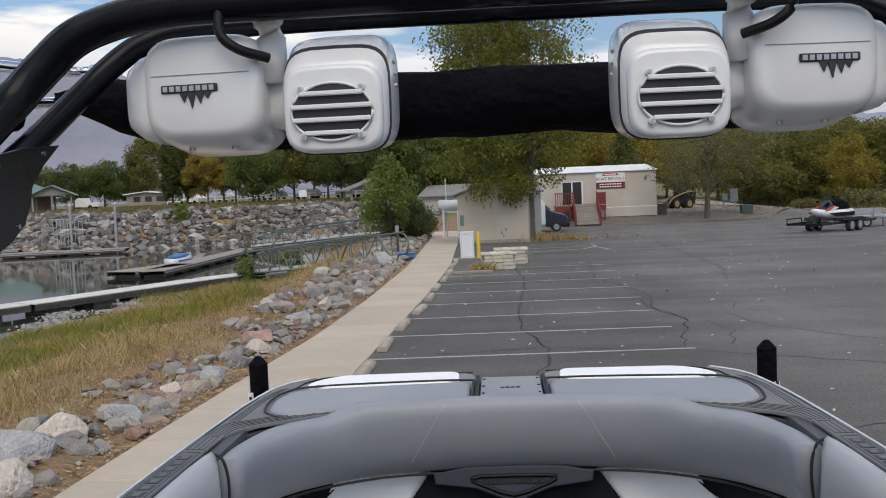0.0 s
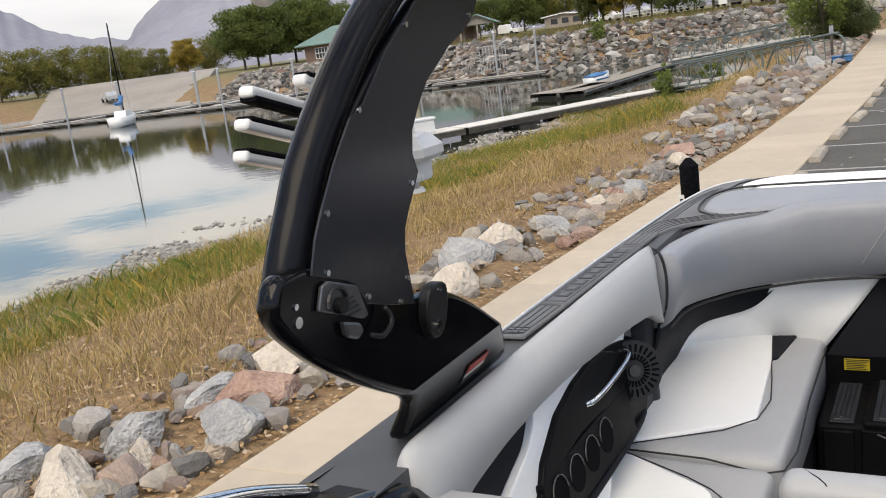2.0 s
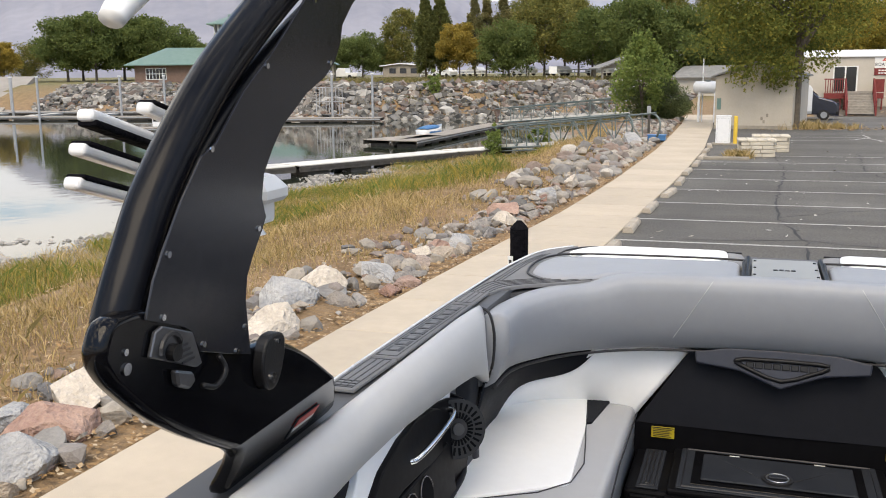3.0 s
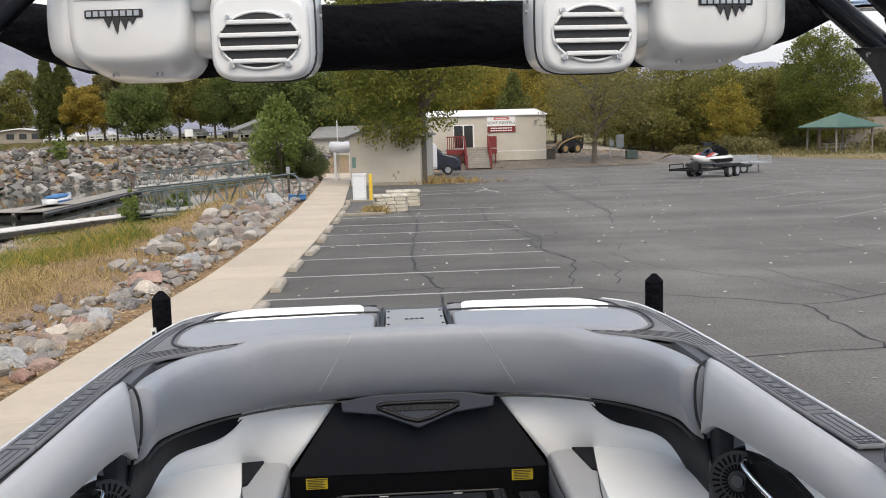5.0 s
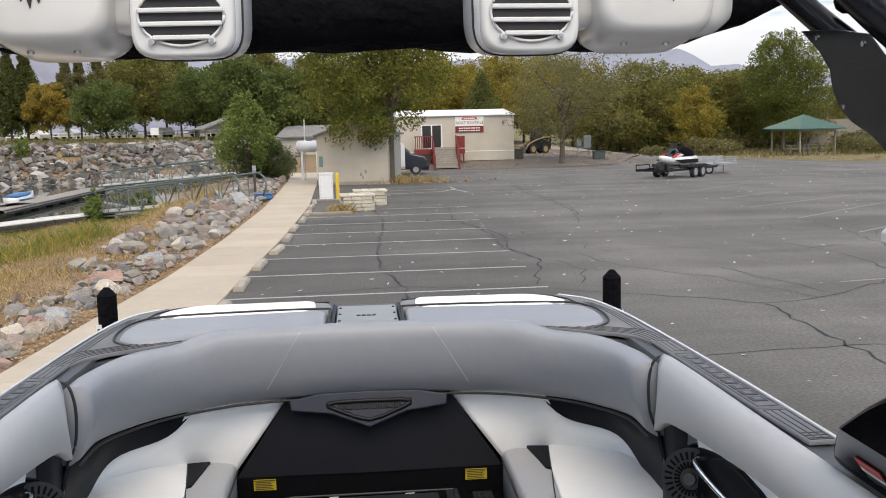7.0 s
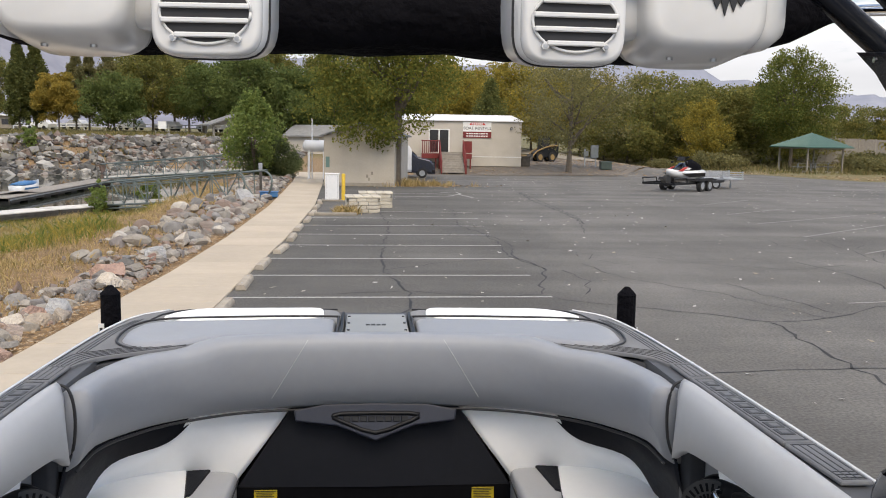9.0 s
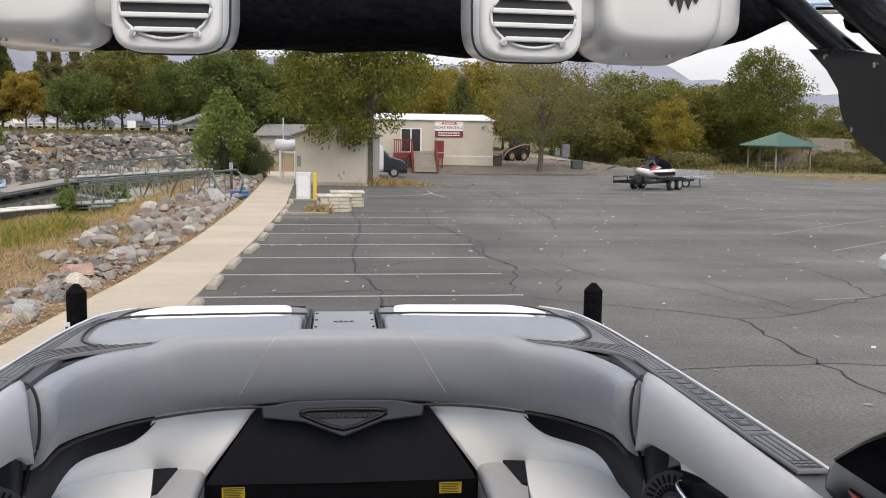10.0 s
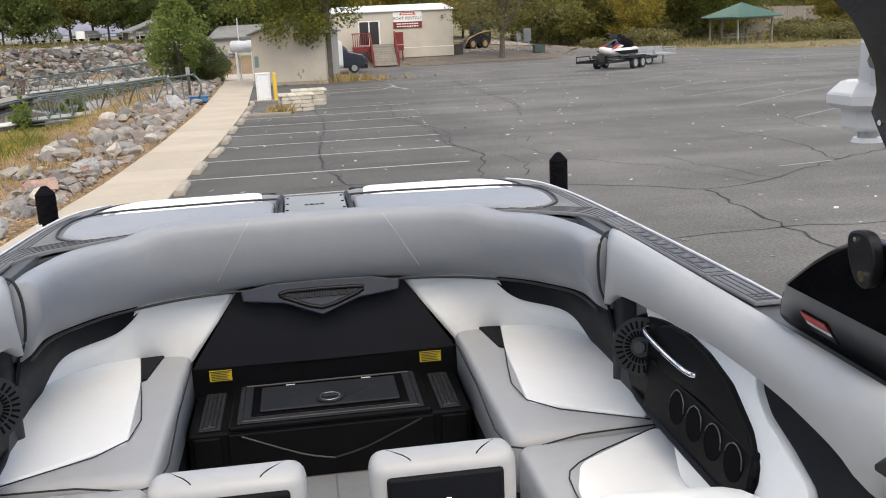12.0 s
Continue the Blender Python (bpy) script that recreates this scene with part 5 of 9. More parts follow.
def shell(poly, x0, x1, r):
    """A thick plate over a side-view polygon (y, z) with rounded rims."""
    p = [Vector(q) for q in poly]
    n = len(p)
    area = sum(p[k - 1].x * p[k].y - p[k].x * p[k - 1].y for k in range(n))
    turn = 1 if area > 0 else -1
    inward = []
    for k in range(n):
        d = (p[(k + 1) % n] - p[k - 1]).normalized()
        inward.append(Vector((-d.y, d.x)) * turn)
    bm = bmesh.new()
    rings = []
    for x, k in ((x0, 1.0), (x0 + 0.25 * r, 0.45), (x0 + r, 0.0), (x1 - r, 0.0), (x1 - 0.25 * r, 0.45), (x1, 1.0)):
        rings.append([(x, *(q + i * r * k)) for q, i in zip(p, inward)])
    add_loft(bm, rings)
    return bm


plate_poly = [(-2.575, 2.930), (-2.717, 2.919), (-2.835, 2.899), (-2.906, 2.839), (-2.972, 2.788), (-3.066, 2.726), (-3.150, 2.648), (-3.191, 2.631), (-3.246, 2.569), (-3.293, 2.503), (-3.316, 2.465), (-3.335, 2.413),
              (-3.242, 2.379), (-3.224, 2.369), (-3.195, 2.327), (-3.114, 2.300), (-3.038, 2.277), (-3.046, 2.317), (-3.057, 2.380), (-3.052, 2.419), (-3.033, 2.450), (-3.003, 2.488), (-2.989, 2.510), (-3.004, 2.544), (-2.998, 2.585),
              (-2.969, 2.625), (-2.930, 2.665), (-2.885, 2.690), (-2.840, 2.717), (-2.765, 2.745), (-2.720, 2.775), (-2.698, 2.810), (-2.690, 2.845), (-2.647, 2.885)]


def splayed(bm, s):
    """The lower foot flares outwards to stand on the gunwale."""
    bmesh.ops.bisect_plane(bm, geom=list(bm.verts) + list(bm.edges) + list(bm.faces), plane_co=(0, 0, 2.12), plane_no=(0, 0, 1))
    for v in bm.verts:
        v.co.x += s * 0.6 * max(0.0, 2.12 - v.co.z)
    return bm


foot_poly = [(-3.405, 2.43), (-3.424, 2.389), (-3.420, 2.364), (-3.400, 2.335), (-3.350, 2.288), (-3.295, 2.245), (-3.221, 2.196), (-3.138, 2.148), (-3.065, 2.108), (-3.015, 2.078), (-2.985, 2.035), (-2.975, 1.966), (-2.51, 1.966), (-2.488, 1.992), (-2.535, 2.032),
             (-2.60, 2.078), (-2.700, 2.146), (-2.776, 2.197), (-2.852, 2.240), (-2.935, 2.276), (-3.02, 2.286), (-3.11, 2.315), (-3.20, 2.36), (-3.25, 2.40), (-3.33, 2.43)]
for s in (-1, 1):
    def side_box(x0, x1, y0, y1, z0, z1):
        return leaned(box(min(s * x0, s * x1), max(s * x0, s * x1), y0, y1, z0, z1), s)

    def side_prism(poly, x0, x1, bevel=0.0, seg=1):
        return leaned(prism(poly, min(s * x0, s * x1), max(s * x0, s * x1), "x", bevel, seg), s)

    def side_disc(x, y, z, r, depth, sides=12):
        return leaned(disc((s * x, y, z), r, depth, "x", sides), s)
    out = lambda z: 1.0 - LEAN * (z - 2.1)
    leg_line = [(s * out(z), y, z) for y, z in ((-3.348, 2.36), (-3.338, 2.40), (-3.318, 2.445), (-3.289, 2.498), (-3.251, 2.564), (-3.176, 2.653), (-3.09, 2.737), (-2.995, 2.809), (-2.878, 2.885), (-2.775, 2.945))]
    leg = part("tower_leg", tube(leg_line + [(s * 0.925, -2.70, 3.01), (s * 0.875, -2.67, 3.075), (s * 0.82, -2.66, 3.125), (s * 0.75, -2.65, 3.155), (s * 0.66, -2.65, 3.172), (s * 0.5, -2.65, 3.178), (0, -2.65, 3.18)], 0.036, 14, 6), black_tube, boat, "thick black tower tube", True)
    part("tower_tube", tube([(s * (out(z) - 0.012), y, z) for y, z in ((-3.31, 2.40), (-3.25, 2.50), (-3.16, 2.60), (-3.05, 2.69), (-2.90, 2.785), (-2.72, 2.88))] + [(s * 0.925, -2.60, 2.95), (s * 0.89, -2.50, 3.03), (s * 0.84, -2.43, 3.105), (s * 0.775, -2.40, 3.155), (s * 0.68, -2.38, 3.18), (s * 0.4, -2.37, 3.19), (0, -2.37, 3.19)], 0.026, 12, 6), black_tube, boat, "rear black tower tube", True)
    panel = part("tower_panel", side_prism(plate_poly, 0.950, 0.9545, 0.0008, 1), carbon, boat, "satin black scalloped side panel with screws")
    for (a, b) in ((-2.817, 2.883), (-2.645, 2.91), (-2.745, 2.772), (-2.993, 2.765), (-3.165, 2.640), (-3.280, 2.497), (-3.295, 2.407), (-3.017, 2.494), (-3.059, 2.332), (-3.188, 2.337), (-3.087, 2.297)):
        part("screw", side_disc(0.9488, a, b, 0.005, 0.003, 10), chrome, panel)
    # cast foot on the gunwale
    foot = part("tower_foot", splayed(leaned(shell(rounded(foot_poly, 0.03, 4), min(s * 0.955, s * 0.997), max(s * 0.955, s * 0.997), 0.012), s), s), black_gloss, boat, "glossy black tower foot", True)
    foot.data.polygons.foreach_set("use_smooth", [len(q.vertices) <= 4 for q in foot.data.polygons])
    part("pivot_lug", side_prism(rounded([(-2.945, 2.292), (-2.977, 2.304), (-3.010, 2.300), (-3.024, 2.272), (-3.028, 2.244), (-3.016, 2.212), (-2.993, 2.196), (-2.966, 2.206), (-2.944, 2.25)], 0.02), 0.932, 0.956, 0.005, 2), black_plastic, foot, "black pivot lug")
    for (a, b, r, x) in ((-2.975, 2.285, 0.005, 0.931), (-2.993, 2.222, 0.010, 0.931), (-3.375, 2.353, 0.009, 0.954), (-3.377, 2.378, 0.005, 0.954)):
        part("bolt", side_disc(x, a, b, r, 0.004, 14), chrome, foot, "stainless bolt")
    latch = part("latch_plate", side_prism([(-3.332, 2.357), (-3.318, 2.392), (-3.300, 2.396), (-3.222, 2.366), (-3.196, 2.309), (-3.212, 2.307)], 0.946, 0.9535, 0.002, 1), gunmetal, foot, "dark grey engraved latch plate")
    arc = [(s * (0.943 - LEAN * 0.26), -3.285 + 0.026 * math.cos(a), 2.355 + 0.026 * math.sin(a)) for a in [math.pi * k / 8 for k in range(9)]]
    part("dial_arc", tube(arc, 0.004, 5), ink, latch)
    part("latch_knob", side_disc(0.940, -3.283, 2.352, 0.013, 0.014, 14), black_plastic, latch)
    for k in range(4):
        part("print_bar", side_box(0.9435, 0.9455, -3.255 - 0.004 * k, -3.222 - 0.006 * k, 2.325 + 0.009 * k, 2.328 + 0.009 * k), ink, latch)
    part("latch_lever", side_prism([(-3.275, 2.322), (-3.228, 2.305), (-3.222, 2.290), (-3.238, 2.280), (-3.270, 2.295)], 0.940, 0.955, 0.004, 1), gunmetal, foot, "dark grey latch lever")
    part("latch_hook", tube([(s * 0.93, -3.155, 2.31), (s * 0.922, -3.15, 2.285), (s * 0.922, -3.18, 2.268), (s * 0.928, -3.21, 2.278)], 0.0048, 7, 4), black_plastic, foot, "", True)
    lab = part("label", splayed(side_box(0.952, 0.956, -2.768, -2.672, 2.008, 2.056), s), label_black, foot, "red and white warning label")
    part("label_band", splayed(side_box(0.9500, 0.9519, -2.768, -2.672, 2.037, 2.056), s), red_sticker, lab)
    part("label_band", splayed(side_box(0.9500, 0.9519, -2.768, -2.672, 2.026, 2.0345), s), white_paint, lab)
    # cast white board rack outside the leg: forked arms and hexagonal pivot
    def hexagon(z, f, a=0.115, b=0.07, yc=-2.44):
        return [(s * (1.265 + b * f * u), yc + a * f * v, z) for u, v in ((0, 1), (1, 0.45), (1, -0.45), (0, -1), (-1, -0.45), (-1, 0.45))]
    bm = bmesh.new()
    add_loft(bm, [hexagon(2.455, 0.86), hexagon(2.466, 1.0), hexagon(2.486, 1.0), hexagon(2.492, 0.95), hexagon(2.516, 0.66)])
    rack = part("board_rack", bm, white_gel, boat, "white cast board rack with forked arms")
    part("rack_post", box(min(s * 1.235, s * 1.295), max(s * 1.235, s * 1.295), -2.51, -2.44, 2.50, 2.615, 0.012, 2), white_gel, rack)
    bm = bmesh.new()
    add_loft(bm, [hexagon(2.405, 0.56), hexagon(2.412, 0.6), hexagon(2.456, 0.62)])
    part("rack_post", bm, white_gel, rack)
    part("rack_stem", disc((s * 1.265, -2.45, 2.395), 0.022, 0.03, "z", 14), steel, rack)
    part("rack_knob", disc((s * 1.265, -2.45, 2.382), 0.036, 0.010, "z", 18, 0.03), white_gel, rack)
    part("rack_arm", tube([(s * 1.0, -2.95, 2.68), (s * 1.265, -2.48, 2.56)], 0.026, 10), black_tube, rack, "black rack stay", True)
    for k, (a0, z0, a1, z1, xo) in enumerate(((-2.96, 2.683, -2.50, 2.545, 1.31), (-2.99, 2.622, -2.50, 2.475, 1.31), (-3.01, 2.562, -2.52, 2.42, 1.31), (-2.78, 2.690, -2.42, 2.58, 1.31))):
        m = Matrix.Translation((s * xo, (a0 + a1) / 2, (z0 + z1) / 2)) @ Matrix.Rotation(math.atan2(z1 - z0, a1 - a0), 4, "X")
        L = math.hypot(a1 - a0, z1 - z0) / 2
        fork = part("rack_fork", box(-0.02, 0.02, -L, L, -0.012, 0.012, 0.009, 3, m), white_gel, rack, "white fork arm")
        part("fork_pad", box(-0.022, 0.022, -L + 0.01, L - 0.02, 0.006 if k else -0.02, 0.018 if k else -0.006, 0.005, 2, m), canvas, fork, "black rubber fork edge")
    # curved white outrigger arm near the tower top
    part("rack_arm", tube([(s * 1.28, -2.90, 2.855), (s * 1.28, -2.85, 2.895), (s * 1.28, -2.74, 2.965), (s * 1.27, -2.60, 3.015), (s * 1.19, -2.54, 3.03), (s * 1.08, -2.58, 3.02)], (0.028, 0.065), 12, 5, 0.8), white_gel, rack, "curved white rack arm", True)
    part("rack_arm", tube([(s * 0.95, -2.66, 2.98), (s * 1.08, -2.57, 2.99), (s * 1.2, -2.5, 3.0)], 0.026, 10, 3), black_tube, rack, "black rack stay", True)

# tower speakers: on each side a hooded pod with a barred grille, and an outer can
for s in (-1, 1):
    def squircle(y, x0, x1, z0, z1, p=4.4, n=32):
        cx, cz, a, b = (x0 + x1) / 2, (z0 + z1) / 2, (x1 - x0) / 2, (z1 - z0) / 2
        return [(cx + a * math.copysign(abs(math.cos(t)) ** (2 / p), math.cos(t)), y, cz + b * math.copysign(abs(math.sin(t)) ** (2 / p), math.sin(t))) for t in [2 * math.pi * k / n for k in range(n)]]
    bm = bmesh.new()
    add_loft(bm, [squircle(*r) for r in ((-0.065, -0.09, 0.09, -0.072, 0.09), (-0.05, -0.10, 0.10, -0.076, 0.105), (0.0, -0.104, 0.104, -0.076, 0.15), (0.08, -0.104, 0.104, -0.07, 0.165), (0.16, -0.09, 0.09, -0.04, 0.15), (0.20, -0.05, 0.05, 0.0, 0.11))])
    spk = part("tower_speaker", bm, speaker_white, boat, "white tower speaker pod with barred grille", True)
    spk.matrix_basis = Matrix.Translation((s * 0.318, -2.61, 2.962)) @ Matrix.Rotation(radians(s * 3), 4, "Z")
    bm = bmesh.new()
    add_loft(bm, [squircle(*r) for r in ((-0.076, -0.085, 0.085, -0.066, 0.078), (-0.075, -0.092, 0.092, -0.072, 0.085), (-0.062, -0.095, 0.095, -0.075, 0.09), (-0.045, -0.095, 0.095, -0.075, 0.09))])
    part("speaker_face", bm, speaker_white, spk, "white grille bezel", True)
    bm = bmesh.new()
    add_loft(bm, [squircle(*r) for r in ((-0.030, -0.1035, 0.1035, -0.0785, 0.124), (-0.022, -0.1045, 0.1045, -0.0785, 0.131))])
    part("seam", bm, ink, spk)
    oval = [(0.078 * math.cos(2 * math.pi * k / 32), -0.079, -0.0 + 0.054 * math.sin(2 * math.pi * k / 32)) for k in range(33)]
    bm = bmesh.new()
    add_prism(bm, [(a, c) for a, b_, c in oval[:-1]], -0.0785, -0.07, "y")
    part("speaker_cone", bm, ink, spk, "black speaker cloth")
    part("grille_ring", tube(oval, 0.003, 6), speaker_white, spk, "", True)
    for z in (-0.040, -0.0155, 0.009, 0.0335):
        w = 0.078 * math.sqrt(max(0, 1 - (z / 0.054) ** 2))
        part("grille_bar", box(-w, w, -0.088, -0.078, z - 0.004, z + 0.005, 0.002, 1), speaker_white, spk)
    for a, b in ((-0.055, -0.045), (0.055, -0.045), (-0.058, 0.044), (0.058, 0.044)):
        part("screw_boss", disc((a, -0.081, b), 0.0065, 0.010, "y", 14), speaker_white, spk)
        part("screw", disc((a, -0.0868, b), 0.004, 0.003, "y", 12), steel, spk)
    for k in range(3):
        part("screw", disc((-s * 0.105, 0.03 + 0.008 * k, 0.10 - 0.022 * k), 0.005, 0.004, "x", 8), steel, spk)
    bm = bmesh.new()
    add_loft(bm, [squircle(*r) for r in ((-0.105, -0.10, 0.10, -0.07, 0.095), (-0.10, -0.115, 0.115, -0.082, 0.108), (-0.08, -0.122, 0.122, -0.094, 0.115), (-0.02, -0.122, 0.122, -0.108, 0.116), (0.05, -0.12, 0.12, -0.118, 0.115), (0.13, -0.10, 0.10, -0.105, 0.10), (0.17, -0.06, 0.06, -0.06, 0.06))])
    can = part("tower_speaker", bm, speaker_white, boat, "white outer speaker can with a black maker's mark", True)
    can.matrix_basis = Matrix.Translation((s * 0.58, -2.52, 3.015)) @ Matrix.Rotation(radians(s * 5), 4, "Z")
    bm = bmesh.new()
    add_loft(bm, [[(s * x, y, z) for y, x_, z in [(q[0], 0, q[2]) for q in squircle(0, -hw, hw, -hz, hz)]] for x, hw, hz in ((0.10, 0.095, 0.095), (0.14, 0.09, 0.085), (0.17, 0.07, 0.065), (0.185, 0.04, 0.035))])
    part("nose_cone", bm, speaker_white, can, "", True)
    part("seam", box(-0.1, 0.1, -0.1062, -0.1045, 0.036, 0.0375), grey_mat, can)
    lx = s * 0.022
    mark = part("logo_bar", box(lx - 0.058, lx + 0.058, -0.1095, -0.1055, 0.002, 0.018, 0.002, 1), ink, can, "black maker's mark as plain shapes")
    for k in range(8):
        part("logo_bar", box(lx - 0.053 + 0.0135 * k, lx - 0.0435 + 0.0135 * k, -0.111, -0.1096, 0.005, 0.015), steel, mark)
    for k, (a, dz) in enumerate(((-0.012, 0.018), (0.004, 0.030), (0.021, 0.022), (0.036, 0.012))):
        part("logo_spike", prism([(lx + a - 0.009, 0.003), (lx + a + 0.009, 0.003), (lx + a + 0.001, 0.001 - dz)], -0.1093, -0.1057, "y"), ink, mark)
    for a in (-0.05, 0.04):
        part("screw", disc((a, -0.04, -0.1045), 0.007, 0.006, "z", 8), steel, can)
    part("speaker_clamp", tube([(s * 0.455, -2.58, 3.03), (s * 0.455, -2.58, 3.12), (s * 0.455, -2.62, 3.17)], 0.030, 12, 2), speaker_white, boat, "white clamp neck", True)
    part("speaker_neck", box(s * 0.455 - 0.05, s * 0.455 + 0.05, -2.58, -2.44, 2.945, 3.06, 0.03, 3), speaker_white, boat, "", True)
    part("cable", tube([(s * 0.53, -2.67, 3.18), (s * 0.53, -2.675, 3.12), (s * 0.50, -2.665, 3.09), (s * 0.45, -2.63, 3.075)], 0.010, 8, 5), black_plastic, boat, "black speaker cable", True)
# furled canvas top slung behind the speakers
rings = []
for k in range(33):
    x = -1.03 + 2.06 * k / 32
    e = abs(x) / 1.03
    sag = 0.012 * math.cos(x * 5) + 0.006 * math.sin(x * 17)
    zc = 3.0 + 0.05 * float(smooth01(0.62, 1.0, e)) + sag * 0.4
    h = 0.082 * (1 - 0.2 * float(smooth01(0.7, 0.86, e)) - 0.6 * float(smooth01(0.88, 1.0, e)))
    d = 0.085 * (1 - 0.5 * float(smooth01(0.7, 1.0, e)))
    rings.append([(x, -2.27 + d * math.cos(a) + 0.004 * math.sin(9 * a + x * 11), zc + h * (math.sin(a) if abs(math.sin(a)) < 0.9 else 0.93 * math.sin(a)) + 0.004 * math.sin(5 * a + x * 23)) for a in [2 * math.pi * j / 22 for j in range(22)]])
bm = bmesh.new()
add_loft(bm, rings)
part("canvas_top", bm, canvas, boat, "furled black canvas bimini top", True)
for s in (-1, 1):
    part("canvas_bow", tube([(s * 0.9, -2.3, 3.13), (s * 1.03, -2.2, 3.13), (s * 1.08, -2.9, 3.08)], 0.013, 8, 4), chrome, boat, "stainless canvas bow", True)
    part("canvas_bow", tube([(s * 0.9, -2.26, 3.09), (s * 1.04, -2.12, 3.07), (s * 1.10, -2.85, 2.99)], 0.013, 8, 4), chrome, boat, "stainless canvas bow", True)

# two flip-up backrests at the forward end of the lounge
for x0, x1, top in ((-0.415, -0.078, 1.772), (0.058, 0.385, 1.772)):
    bk = part("backrest", box(x0, x1, -2.60, -2.50, top - 0.42, top, 0.035, 4), seat_vinyl, boat, "grey vinyl flip-up backrest", True)
    part("back_panel", box(x0 + 0.035, x1 - 0.035, -2.612, -2.598, top - 0.42, top - 0.032, 0.008, 2), black_vinyl, bk, "black rear panel")
    part("handle", box((x0 + x1) / 2 - 0.006, (x0 + x1) / 2 + 0.012, -2.622, -2.61, top - 0.16, top - 0.085, 0.004, 1), chrome, bk, "small bright handle")
    for s in (-1, 1):
        part("stitching", tube([((x0 + x1) / 2 + s * 0.05, -2.605, top - 0.05), ((x0 + x1) / 2 + s * 0.075, -2.58, top - 0.004), ((x0 + x1) / 2 + s * 0.12, -2.53, top - 0.002)], 0.002, 5, 3), black_vinyl, bk)
    part("backrest_leg", box((x0 + x1) / 2 - 0.1, (x0 + x1) / 2 + 0.1, -2.58, -2.52, 1.05, top - 0.4), black_plastic, bk)
hs = part("helm_seat", pad([(0.52, -2.52), (0.95, -2.56), (0.98, -3.1), (0.5, -3.1)], 1.40, 1.62, 0.06, 0.12), white_vinyl, boat, "white vinyl helm seat", True)
part("seat_pedestal", disc((0.74, -2.85, 1.19), 0.12, 0.42, "z", 18), black_plastic, hs)
# port side: observer backrest, cup holder, coaming and windscreen corner
part("backrest", box(-1.0, -0.76, -3.10, -2.96, 1.45, 1.885, 0.035, 4), seat_vinyl, boat, "grey vinyl observer backrest", True)
cs = part("console", prism([(-0.62, -3.12), (-0.99, -3.10), (-1.0, -4.2), (-0.55, -4.2)], 1.2, 1.90, "z", 0.03, 3), black_tube, boat, "black port console", True)
part("cup_rim", tube([(-0.92 + 0.05 * math.cos(2 * math.pi * k / 20), -3.20 + 0.05 * math.sin(2 * math.pi * k / 20), 1.915) for k in range(21)], 0.007, 6), chrome, cs, "bright cup-holder rim", True)
part("cup_holder", disc((-0.92, -3.20, 1.895), 0.047, 0.04, "z", 20), ink, cs)
part("console_tray", box(-0.86, -0.66, -3.32, -3.14, 1.90, 1.912, 0.004, 1), badge_grey, cs, "grey moulded tray")
for s in (-1, 1):
    bm = bmesh.new()
    add_loft(bm, [[(s * a, y, 1.86), (s * a, y, z - 0.03), (s * (a + 0.015), y, z - 0.006), (s * (a + 0.04), y, z), (s * b, y, z), (s * b, y, 1.86)] for a, b, y, z in ((0.955, 1.06, -3.02, 1.90), (0.962, 1.08, -3.10, 1.955), (0.965, 1.10, -3.20, 1.968), (0.96, 1.12, -3.6, 1.974), (0.92, 1.13, -4.2, 1.98))])
    part("coaming", bm, black_gloss, boat, "glossy black coaming", True)
for s in (-1,):
    ws = part("windscreen_frame", tube([(s * 1.05, -3.27, 2.015), (s * 1.05, -3.42, 2.085), (s * 1.05, -3.55, 2.13), (s * 1.05, -3.72, 2.185), (s * 1.0, -4.0, 2.25)], 0.013, 8, 5), chrome, boat, "bright windscreen top rail", True)
    clear = bpy.data.materials.new("tinted windscreen")
    clear.use_nodes = True
    cp = clear.node_tree.nodes["Principled BSDF"]
    cp.inputs["Base Color"].default_value = (0.75, 0.82, 0.74, 1)
    cp.inputs["Transmission Weight"].default_value = 1.0
    cp.inputs["Roughness"].default_value = 0.02
    bm = bmesh.new()
    add_loft(bm, [[(s * a, b, z), (s * (a + 0.02), b, 1.975), (s * (a + 0.026), b, 1.975), (s * (a + 0.006), b, z)] for a, b, z in ((1.05, -3.40, 2.075), (1.05, -3.55, 2.13), (1.05, -3.72, 2.185), (1.0, -4.0, 2.25))])
    pane = part("windscreen_pane", bm, clear, ws, "pale green windscreen glass")
    pane.visible_shadow = False

